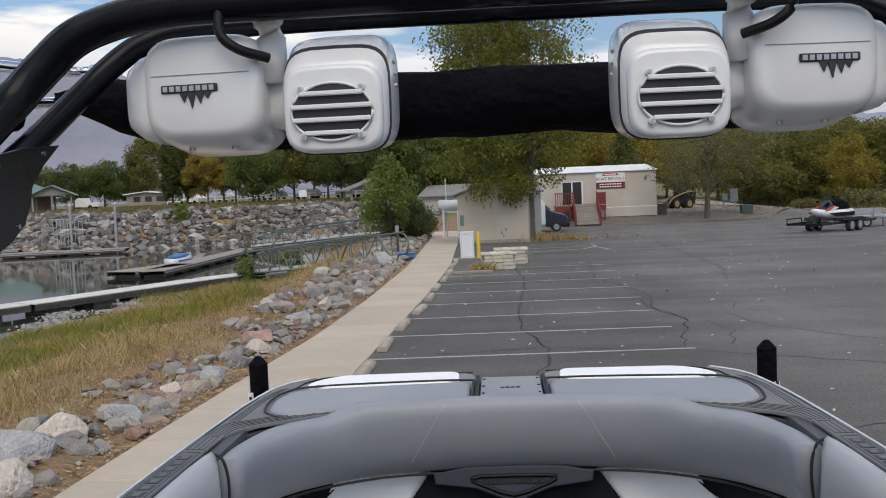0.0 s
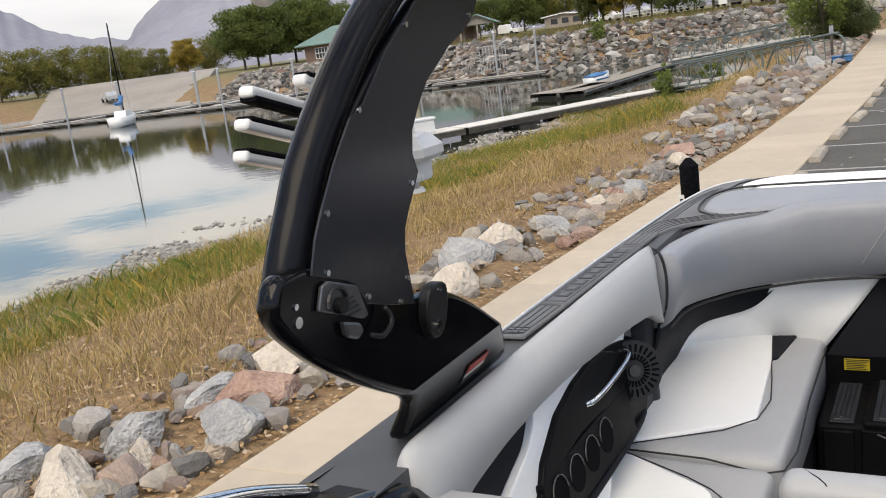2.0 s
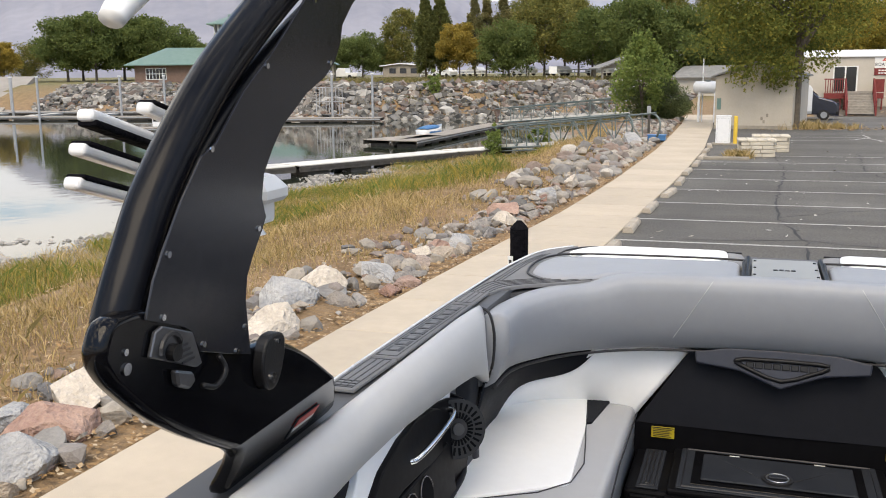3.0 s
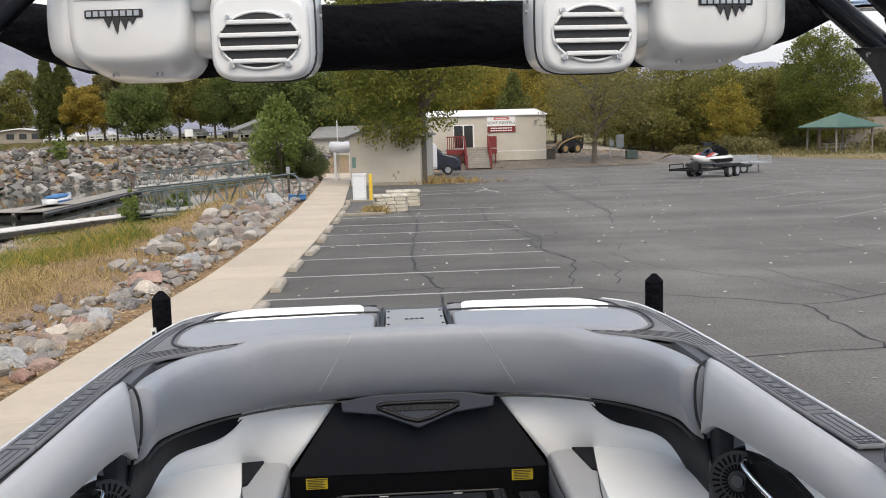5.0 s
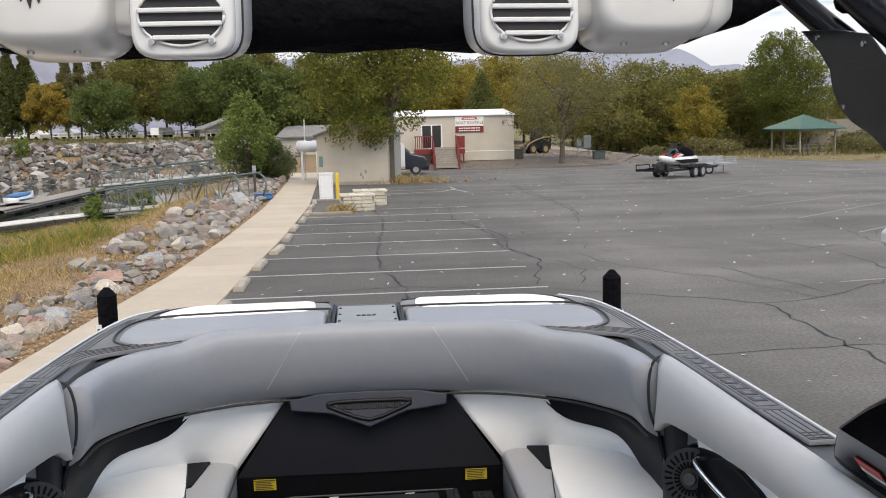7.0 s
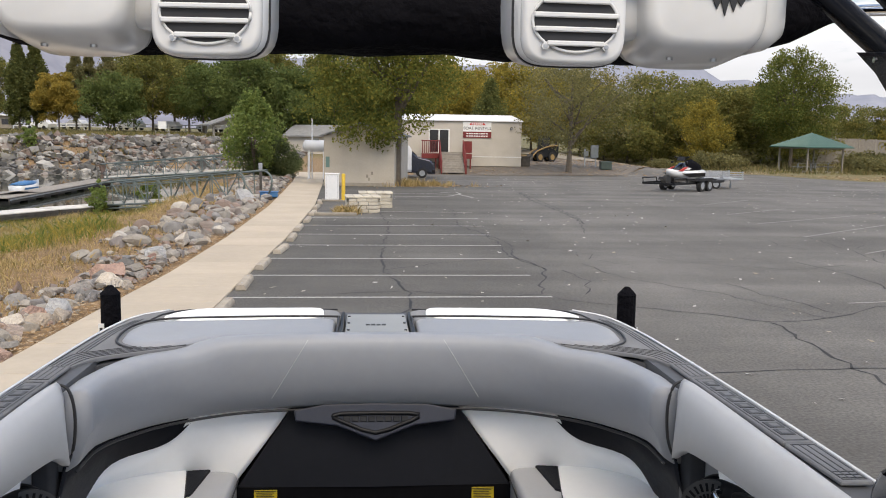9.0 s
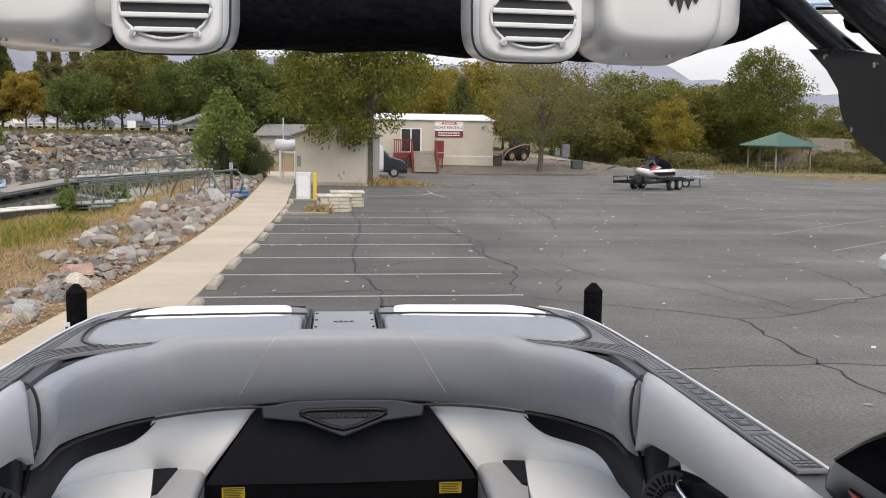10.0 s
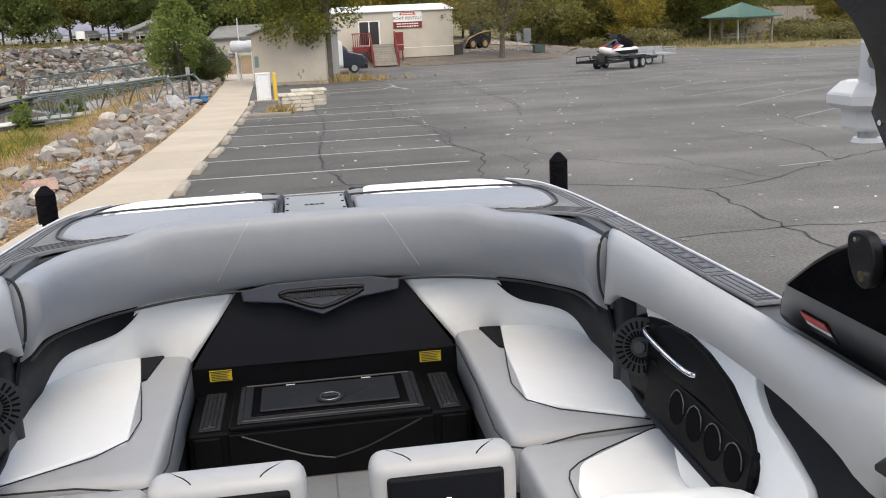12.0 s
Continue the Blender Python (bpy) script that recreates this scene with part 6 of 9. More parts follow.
# ---- trailer with guide posts ----
trailer = thing("boat_trailer", "black tandem boat trailer with sock-covered guide posts", "trailer")
for s in (-1, 1):
    part("frame_beam", box(s * 1.0 - 0.06, s * 1.0 + 0.06, -6.8, 0.3, 0.50, 0.65), black_plastic, trailer)
    post = part("guide_post", tube([(s * 1.2, 0.0, 0.55), (s * 1.2, 0.0, 1.98)], 0.026, 10), galv, trailer, "galvanised guide post", True)
    bm = bmesh.new()
    add_tube(bm, [(s * 1.2, 0, 1.76), (s * 1.2, 0, 1.9), (s * 1.2, 0, 1.99), (s * 1.2, 0, 2.012)], 0.044, 14)
    add_tube(bm, [(s * 1.2, 0, 2.01), (s * 1.2, 0, 2.03), (s * 1.2, 0, 2.048)], (0.046, 0.012), 14)
    part("sock", bm, canvas, post, "black canvas sock")
    part("sock_label", box(s * 1.2 - 0.045, s * 1.2 - 0.02, -0.047, -0.041, 1.79, 1.88) if s < 0 else box(s * 1.2 + 0.02, s * 1.2 + 0.045, -0.047, -0.041, 1.79, 1.86), white_paint, post, "white label")
    part("sock_label", box(s * 1.2 - 0.039 if s < 0 else s * 1.2 + 0.026, s * 1.2 - 0.026 if s < 0 else s * 1.2 + 0.039, -0.049, -0.0475, 1.83, 1.862), ink, post)
    part("post_arm", box(min(s * 1.0, s * 1.22), max(s * 1.0, s * 1.22), -0.04, 0.04, 0.5, 0.58), black_plastic, trailer)
    for y in (-1.5, -2.4):
        tyre = disc((s * 1.22, y, 0.33), 0.33, 0.22, "x", 28)
        wheel = part("wheel", tyre, rubber, trailer)
        part("rim", disc((s * 1.33, y, 0.33), 0.2, 0.02, "x", 20), steel, wheel)
    part("bunk", box(s * 0.55 - 0.06, s * 0.55 + 0.06, -4.6, -0.5, 0.65, 1.08 if False else 1.02), grey_wood, trailer)
for y in (0.2, -1.9, -4.4):
    part("cross_beam", box(-1.0, 1.0, y - 0.05, y + 0.05, 0.5, 0.62), black_plastic, trailer)

# ---- vegetation, stones and loose ground ----
NP = np.random.RandomState(5)


def leaf_cloud(centres, radii, per, size, rng, flat=0.75, corners=4):
    """Leaves strewn round the centres, each turned its own way: kite-shaped near by, three-cornered far off."""
    n = len(centres) * per
    c = np.repeat(centres, per, 0)
    r = np.repeat(radii, per)[:, None]
    d = rng.normal(size=(n, 3))
    d /= np.linalg.norm(d, axis=1)[:, None] + 1e-6
    p = c + d * r * (rng.rand(n, 1) ** 0.45) * np.array([1, 1, flat])
    u = rng.normal(size=(n, 3))
    u /= np.linalg.norm(u, axis=1)[:, None] + 1e-6
    w = np.cross(u, rng.normal(size=(n, 3)))
    w /= np.linalg.norm(w, axis=1)[:, None] + 1e-6
    s = size * (0.6 + 0.8 * rng.rand(n, 1))
    if corners == 3:
        v = np.stack([p - u * s, p + u * s * 0.7 + w * s * 0.8, p + u * s * 0.7 - w * s * 0.8], 1).reshape(-1, 3)
    else:
        v = np.stack([p - u * s, p + w * s * 0.62, p + u * s, p - w * s * 0.62], 1).reshape(-1, 3)
    return v, np.arange(n * corners).reshape(-1, corners)


def make_tree(name, label, h, base, rad, mat, clumps, per, leaf, seed, shape="round", trunk_r=0.16, lean=0.0, limbs=7, group="", shift=0.0):
    """A tapered trunk that forks into limbs, and a crown of leaf clumps about them. base: the crown's lower end."""
    rng = np.random.RandomState(seed)
    e = thing(name, label, "tree", group)
    bm = bmesh.new()
    top = Vector((lean * 0.6, 0, base + (h - base) * 0.72))
    trunk = [Vector((0, 0, -0.15)), Vector((lean * 0.1, 0.03, base * 0.5)), Vector((lean * 0.35, -0.05, base + (h - base) * 0.25)), top]
    add_tube(bm, trunk, (trunk_r, trunk_r * 0.3), 8, 4)
    tips = []
    for k in range(limbs):
        a = 2 * math.pi * (k + rng.rand() * 0.7) / limbs
        z0 = base * 0.8 + (h - base) * (0.05 + 0.5 * rng.rand())
        s = Vector((lean * 0.35, 0, z0))
        out = rad * (0.5 + 0.4 * rng.rand()) * (0.35 if shape == "column" else 1)
        tip = s + Vector((math.cos(a) * out + shift * 0.7, math.sin(a) * out, (h - z0) * (0.35 + 0.4 * rng.rand())))
        mid = s.lerp(tip, 0.5) + Vector((0, 0, -0.05 * h * rng.rand()))
        add_tube(bm, [s, mid, tip], (trunk_r * 0.42, trunk_r * 0.1), 6, 3)
        tips.append(tip)
    part("trunk", bm, bark, e, "rough grey-brown trunk and limbs")
    c, r = [], []
    while len(c) < clumps:
        q = rng.uniform(-1, 1, 3)
        l = np.linalg.norm(q)
        if l > 1 or l < 0.35:
            continue
        z = base + (q[2] + 1) / 2 * (h - base)
        f = (z - base) / (h - base)
        if shape == "column":
            w = (0.55 + 0.45 * math.sin(math.pi * min(1, f * 1.15 + 0.1))) * (1 - 0.75 * max(0, f - 0.6) / 0.4)
        elif shape == "broad":
            w = math.sin(math.pi * min(1, 0.18 + 0.72 * f)) ** 0.6
        else:
            w = math.sin(math.pi * min(1, 0.12 + 0.82 * f)) ** 0.75
        ang = math.atan2(q[1], q[0])
        lump = 1 + (0.3 if shape == "column" else 1) * 0.22 * math.sin(3 * ang + seed) + (0.3 if shape == "column" else 1) * 0.16 * math.sin(5 * ang + 7 * f + seed)
        rr = rad * w * lump * math.hypot(q[0], q[1]) / max(0.3, math.sqrt(max(1e-3, 1 - q[2] ** 2))) * 0.95
        c.append((math.cos(ang) * rr + shift + lean * (0.3 + 0.4 * f), math.sin(ang) * rr, z))
        r.append(rad * (0.20 + 0.16 * rng.rand()) * (0.95 if shape == "column" else 1) * (0.55 + 0.45 * w))
    v, f = leaf_cloud(np.array(c), np.array(r), per, leaf, rng, 1.9 if shape == "column" else 0.75, 3 if group else 4)
    crown = from_arrays("crown", v, f, mat)
    crown.parent = e
    return e


def set_out(e, x, y, size=1.0, turn=0.0, z=None, wide=None):
    """Place a tree on the ground, at its size."""
    w = wide or size
    e.matrix_basis = pose(x, y, float(land(x, y)) if z is None else z, 0, 0, turn) @ Matrix.Diagonal((w, w, size, 1))
    return e


def again(e, x, y, size=1.0, turn=0.0, wide=None, label=""):
    w = wide or size
    m = pose(x, y, float(land(x, y)), 0, 0, turn) @ Matrix.Diagonal((w, w, size, 1))
    keep = e.matrix_basis.copy()
    e.matrix_basis = Matrix()
    c = copy_thing(e, m)
    e.matrix_basis = keep
    if label:
        c["label"] = label
    return c


def polar(az, d):
    return d * math.sin(radians(az)), -4.4 + d * math.cos(radians(az))


# the cottonwood by the shed
set_out(make_tree("cottonwood_tree", "tall cottonwood with thinning yellow-green leaves beside the shed", 15.0, 1.3, 3.9, leaf_cotton, 340, 190, 0.075, 21, "round", 0.33, 0.3, 13, "", -1.25), 1.58, 45.6)
# shade tree on the gravel island
set_out(make_tree("shade_tree", "spreading brown-green shade tree on the gravel island", 9.2, 1.9, 4.6, leaf_brown, 150, 110, 0.075, 33, "broad", 0.27, 0.2, 11), 15.7, 68.4)
# tree behind the shelter
set_out(make_tree("round_tree", "dense round tree with yellowing crown behind the shelter", 12.4, 1.8, 4.3, leaf_olive, 200, 150, 0.10, 41, "round", 0.25, 0, 9), 43.6, 90.5)
poplar = set_out(make_tree("poplar_tree", "slender dark columnar poplar on the far lawn", 12.0, 0.9, 1.35, leaf_dark, 210, 130, 0.095, 51, "column", 0.16, 0, 8, "far poplars"), *polar(-19.2, 135), 1.0, 0, None, 1.35)
again(poplar, *polar(-18.35, 136), 1.05, 70, 1.4)
thin = set_out(make_tree("poplar_tree", "thin yellow-green poplar on the far lawn", 11.5, 1.6, 1.5, leaf_brown, 150, 110, 0.10, 52, "column", 0.14, 0, 8, "far poplars"), *polar(-16.3, 140), 1.0, 0, None, 1.2)
again(thin, *polar(-15.6, 143), 1.0, 50, 1.25)
again(thin, *polar(-14.6, 141), 1.04, 130, 1.25)
yellow = set_out(make_tree("yellow_tree", "golden autumn tree on the far lawn", 7.6, 1.4, 3.0, leaf_yellow, 140, 130, 0.12, 53, "round", 0.15, 0, 7, "autumn trees"), *polar(-17.2, 132))
again(yellow, *polar(-42.6, 175), 0.9, 40)
round_green = set_out(make_tree("round_tree", "rounded green tree on the far lawn", 7.4, 0.9, 3.9, leaf_green, 145, 100, 0.135, 54, "broad", 0.18, 0, 8, "lawn trees"), *polar(-14.3, 128))
big = set_out(make_tree("broadleaf_tree", "tall olive-green tree on the far lawn", 12.0, 1.7, 4.2, leaf_belt, 155, 98, 0.148, 55, "round", 0.22, 0, 9, "lawn trees"), *polar(-12.2, 134))
dark = set_out(make_tree("broadleaf_tree", "dark green shade tree on the far lawn", 9.2, 1.5, 4.0, leaf_green, 145, 92, 0.143, 56, "round", 0.2, 0, 8, "lawn trees"), *polar(-9.4, 130))
golden = set_out(make_tree("yellow_tree", "yellow-olive autumn tree behind the office", 11.0, 1.0, 4.2, leaf_mixed, 145, 92, 0.143, 57, "round", 0.2, 0, 9, "autumn trees"), *polar(8.6, 112))
wood = set_out(make_tree("broadleaf_tree", "olive-green tree in the belt of woods", 9.5, 0.4, 4.6, leaf_belt, 150, 80, 0.142, 58, "broad", 0.2, 0, 9, "belt of woods"), *polar(17.0, 104))
bushy = set_out(make_tree("shrub", "low green-brown shrub at the lot's verge", 1.6, 0.0, 2.3, leaf_brown, 60, 50, 0.10, 59, "broad", 0.06, 0, 8, "verge shrubs"), 33.0, 84.0)
spruce = set_out(make_tree("spruce_tree", "blue-green spruce behind the office", 8.0, 0.4, 2.2, leaf_dark, 110, 90, 0.11, 60, "column", 0.16, 0, 8), *polar(7.4, 100))
for az, d, s, t in ((-6.8, 124, 1.18, 10), (-4.3, 122, 1.15, 90), (-1.8, 124, 1.1, 170), (1.0, 120, 1.05, 250), (-7.9, 150, 1.2, 30), (3.2, 122, 1.0, 300)):
    again(dark, *polar(az, d), s, t)
for az, d, s, t in ((-13.2, 150, 1.05, 40), (-11.0, 156, 1.1, 140), (-10.2, 145, 0.95, 220), (-2.9, 146, 1.15, 100), (-5.8, 148, 1.15, 60), (-20.6, 190, 1.1, 80), (0.0, 140, 1.1, 15)):
    again(big, *polar(az, d), s, t)
for az, d, s, t in ((-24.6, 185, 0.85, 20), (-22.9, 188, 0.9, 100), (-26.2, 186, 0.8, 190), (-21.6, 200, 0.7, 260), (-28.6, 210, 0.75, 10)):
    again(round_green, *polar(az, d), s * 1.25, t)
for az, d, s, t in ((-39.4, 178, 1.2, 0), (-37.9, 176, 1.26, 60), (-36.4, 180, 1.27, 130), (-35.0, 178, 1.22, 200), (-33.6, 182, 1.05, 280), (-38.6, 190, 1.25, 20), (-35.8, 192, 1.25, 330), (-32.4, 196, 0.8, 90)):
    again(dark, *polar(az, d), s, t, s * 1.15)
for az, d, s, t in ((-46.4, 190, 0.75, 0), (-45.3, 186, 0.65, 70), (-44.0, 188, 0.6, 140), (-47.6, 186, 0.8, 210), (-49.2, 190, 0.85, 280), (-50.8, 188, 0.9, 20), (-52.6, 186, 0.9, 100), (-54.5, 188, 0.9, 190), (-41.4, 190, 0.7, 250)):
    again(wood, *polar(az, d), s, t, s * 1.2)
for az, d, s, t in ((4.6, 118, 0.98, 0), (6.2, 122, 0.92, 80), (9.9, 118, 0.95, 160), (11.4, 124, 1.0, 240), (12.8, 116, 0.9, 310), (7.2, 132, 1.0, 30), (10.6, 135, 1.05, 120), (3.4, 132, 1.1, 200), (13.8, 128, 0.95, 40), (5.4, 138, 1.05, 300)):
    again(golden, *polar(az, d), s, t)
for az, d, s, t in ((14.2, 112, 0.85, 0), (15.6, 108, 0.78, 50), (18.6, 106, 0.8, 100), (20.0, 108, 0.88, 150), (21.2, 110, 0.85, 200), (22.6, 112, 0.9, 250), (23.9, 116, 0.8, 300), (25.2, 120, 0.8, 350), (16.3, 120, 0.82, 30), (19.2, 122, 1.0, 80), (21.8, 124, 0.92, 130), (23.2, 128, 0.95, 180), (27.0, 126, 0.72, 60), (28.6, 130, 0.7, 110), (30.4, 128, 0.72, 10), (32.4, 132, 0.75, 200), (35, 132, 0.75, 90), (38, 132, 0.8, 300), (17.6, 130, 0.86, 20)):
    again(wood, *polar(az, d), s, t, s * 1.1)
for az, d, s, t in ((19.8, 98, 0.62, 0), (22.4, 128, 0.84, 100), (30.6, 104, 0.62, 60), (33.2, 106, 0.6, 160), (18.0, 132, 0.78, 200)):
    again(golden, *polar(az, d), s, t)
again(bushy, 36.5, 88.5, 0.75, 40)
for x, y, s, t in ((28.6, 86.5, 0.55, 80), (30.6, 84.6, 0.5, 120), (47, 80.5, 0.85, 10), (50, 78, 0.8, 60), (53, 76, 0.85, 110), (49.5, 83, 1.0, 200), (54, 82, 1.0, 250), (57, 78, 1.0, 20), (35, 92, 1.1, 300), (38, 95, 1.2, 30), (51, 90, 1.1, 70), (57, 88, 1.2, 150), (60, 74, 0.9, 90)):
    again(bushy, x, y, s, t, s * 1.2)
# the young tree and the rounded bush by the walkway
set_out(make_tree("young_tree", "young bright green tree above the gangway", 5.4, 0.5, 2.0, leaf_mid, 85, 85, 0.095, 71, "column", 0.09, 0, 9), -6.85, 55.4)
set_out(make_tree("willow_bush", "rounded grey-green willow bush beside the walkway", 2.5, 0.0, 1.75, leaf_willow, 150, 150, 0.045, 72, "broad", 0.06, 0, 10), -5.9, 56.6)
sapling = set_out(make_tree("willow_sapling", "small willow shoot by the dock", 1.7, 0.0, 0.7, leaf_mid, 30, 40, 0.07, 73, "round", 0.03, 0, 6, "willow shoots"), -12.9, 43.0, 1.0)
again(sapling, -10.6, 43.4, 0.85, 90)
again(sapling, -31.5, 88.5, 1.5, 30)
again(sapling, -52.5, 84.0, 1.9, 60)


def stone_mesh(seed, sub=3):
    r = random.Random(seed)
    bm = bmesh.new()
    bmesh.ops.create_icosphere(bm, subdivisions=sub, radius=1.0)
    off = Vector((seed * 3.7, seed * 1.3, 0))
    cuts = [(Vector((r.uniform(-1, 1), r.uniform(-1, 1), r.uniform(-0.7, 1))).normalized(), r.uniform(0.30, 0.66)) for _ in range(12)]
    for v in bm.verts:
        d = v.co.copy()
        for n, c in cuts:
            k = d.dot(n)
            if k > c:
                d -= n * (k - c) * 0.98
        d *= 1.32 + 0.08 * noise.noise(d * 1.9 + off) + 0.03 * noise.noise(d * 4.6 + off) + 0.018 * noise.noise(d * 9 + off)
        v.co = Vector((d.x * 1.15, d.y * 0.9, d.z * 0.72))
    me = bpy.data.meshes.new("rock")
    bm.to_mesh(me)
    bm.free()
    me.polygons.foreach_set("use_smooth", [False] * len(me.polygons))
    me.materials.append(rock_mat)
    return me


STONES = [stone_mesh(k) for k in range(9)]
r = random.Random(77)
count = 0
y = -3.5
while y < 58 and count < 290:
    for lane in range(3):
        off = 0.40 + lane * 0.46 + r.uniform(-0.16, 0.18)
        big_one = r.random()
        if r.random() < (0.26, 0.2, 0.5)[lane]:
            continue
        s = (0.09 + 0.15 * big_one ** 2.0) * (1.0 if y < 14 else 0.8) * (1.0 if lane < 2 else 0.75)
        yy = y + r.uniform(-0.25, 0.25)
        x = float(path_left(yy)) - off
        ob = new("rock", STONES[r.randrange(9)])
        ob.matrix_basis = pose(x, yy, float(land(x, yy)) + s * (0.2 if yy < 14 else 0.1), r.uniform(-18, 18), r.uniform(-18, 18), r.uniform(0, 360)) @ Matrix.Diagonal((s * r.uniform(0.85, 1.4), s * r.uniform(0.85, 1.2), s * r.uniform(0.8, 1.25), 1))
        tagged(ob, "angular riprap boulder of the path's edge" if s > 0.22 else "smaller grey or tan riprap stone", "rock", "riprap along the path")
        count += 1
    y += (0.30 if y < 14 else 0.5) + 0.08 * r.random()
# larger boulders: place, size and tone (cream, reddish, blue-grey)
BIG = ((-5.49, 1.99, 0.46, 0), (-5.18, 1.41, 0.40, 1), (-5.62, 1.34, 0.34, 2), (-4.92, 0.69, 0.32, 2), (-5.73, -0.26, 0.38, 0), (-6.14, -0.22, 0.34, 2), (-5.8, 0.44, 0.30, 2), (-5.48, 0.21, 0.24, 0),
       (-5.3, 0.83, 0.27, 0), (-5.24, 6.38, 0.42, 0), (-5.3, 5.57, 0.44, 2), (-5.03, 7.43, 0.34, 2), (-4.8, 8.77, 0.28, 0), (-4.6, 10.1, 0.30, 2), (-4.74, 13.6, 0.44, 1), (-5.7, 6.0, 0.28, 1),
       (-5.0, 4.6, 0.40, 0), (-5.5, 4.0, 0.32, 2), (-4.55, 12.4, 0.32, 0), (-4.5, 16.0, 0.30, 2), (-4.4, 18.6, 0.36, 0), (-4.6, 33.2, 0.55, 2), (-4.95, 9.6, 0.24, 1), (-4.95, 3.1, 0.30, 2))
BOULDERS = [[], [], []]
for k, mat in enumerate((rock_pale, rock_pink, rock_blue)):
    for q in (1, 4, 7):
        me = STONES[(q + k) % 9].copy()
        me.materials.clear()
        me.materials.append(mat)
        BOULDERS[k].append(me)
for k, (x, yy, s, tone) in enumerate(BIG):
    ob = new("rock", BOULDERS[tone][k % 3])
    ob.matrix_basis = pose(x, yy, float(land(x, yy)) + s * 0.22, r.uniform(-15, 15), r.uniform(-15, 15), r.uniform(0, 360)) @ Matrix.Diagonal((s * 0.95, s * 0.82, s * 0.92, 1))
    tagged(ob, ("large cream boulder beside the walkway", "large reddish boulder beside the walkway", "large blue-grey boulder beside the walkway")[tone], "rock", "riprap along the path")

ICO_V = None
bm = bmesh.new()
bmesh.ops.create_icosphere(bm, subdivisions=1, radius=1.0)
ICO_V = np.array([v.co[:] for v in bm.verts])
ICO_F = np.array([[v.index for v in f.verts] for f in bm.faces])
bm.free()


bm = bmesh.new()
bmesh.ops.create_icosphere(bm, subdivisions=2, radius=1.0)
FINE_V = np.array([v.co[:] for v in bm.verts])
FINE_F = np.array([[v.index for v in f.verts] for f in bm.faces])
bm.free()


# eight-cornered block in triangles, for quarried stone
BLOCK_V = np.array([(a, b, c) for a in (-0.8, 0.8) for b in (-0.8, 0.8) for c in (-0.8, 0.8)])
BLOCK_F = np.array([(0, 1, 3), (0, 3, 2), (4, 6, 7), (4, 7, 5), (0, 4, 5), (0, 5, 1), (2, 3, 7), (2, 7, 6), (0, 2, 6), (0, 6, 4), (1, 5, 7), (1, 7, 3)])


def stone_field(name, pts, sizes, material, label, category, seed, squash=0.7, fine=False, block=False):
    rng = np.random.RandomState(seed)
    n = len(pts)
    sv, sf = (BLOCK_V, BLOCK_F) if block else (FINE_V, FINE_F) if fine else (ICO_V, ICO_F)
    nv = len(sv)
    if fine:
        # chip each stone by a few random planes
        v = np.repeat(sv[None], n, 0).copy()
        for _ in range(7):
            a = rng.normal(size=(n, 1, 3))
            a /= np.linalg.norm(a, axis=2, keepdims=True)
            over = np.maximum((v * a).sum(2, keepdims=True) - (0.30 + 0.38 * rng.rand(n, 1, 1)), 0)
            v = v - a * over * 0.95
        v = v * (1.4 + 0.10 * (rng.rand(n, nv, 1) - 0.5))
    elif block:
        v = np.repeat(sv[None], n, 0) + 0.75 * (rng.rand(n, nv, 3) - 0.5)
        lean_x, lean_y = rng.normal(0, 0.35, (n, 1)), rng.normal(0, 0.35, (n, 1))
        v = np.stack([v[..., 0] + lean_y * v[..., 2], v[..., 1] + lean_x * v[..., 2], v[..., 2] - lean_y * v[..., 0] - lean_x * v[..., 1]], 2)
    else:
        v = np.repeat(sv[None], n, 0) * (1 + 0.34 * (rng.rand(n, nv, 1) - 0.5))
    v = v * (np.asarray(sizes)[:, None, None]) * np.stack([0.8 + 0.6 * rng.rand(n), 0.8 + 0.5 * rng.rand(n), squash * (0.8 + 0.5 * rng.rand(n))], 1)[:, None, :]
    a = rng.rand(n) * 6.28
    c, s = np.cos(a)[:, None], np.sin(a)[:, None]
    v = np.stack([v[..., 0] * c - v[..., 1] * s, v[..., 0] * s + v[..., 1] * c, v[..., 2]], 2) + np.asarray(pts)[:, None, :]
    f = (sf[None] + (np.arange(n) * nv)[:, None, None]).reshape(-1, 3)
    return tagged(from_arrays(name, v.reshape(-1, 3), f, material), label, category, kind="stuff")


def patch(x, y, s, o):
    return noise.noise(Vector((x * s + o, y * s * 0.6, o)))


# riprap of the far bank
pts, sz = [], []
while len(pts) < 8600:
    x, y = NP.uniform(-112, -7), NP.uniform(76, 112)
    z = float(land(x, y))
    if -1.75 < z < 1.68 and not (x < -88 and y > 90) and patch(x * 0.5, y * 0.8, 0.22, 4) > -0.52 - 0.2 * (z < 0):
        s = 0.12 + 0.34 * NP.rand() ** 2.0
        pts.append((x, y, z + s * 0.2))
        sz.append(s)
for k in (0, 1):
    stone_field("riprap", pts[k::2], sz[k::2], rock_far, "grey and tan riprap armouring the far bank", "rocks", 3 + k, block=k == 0)
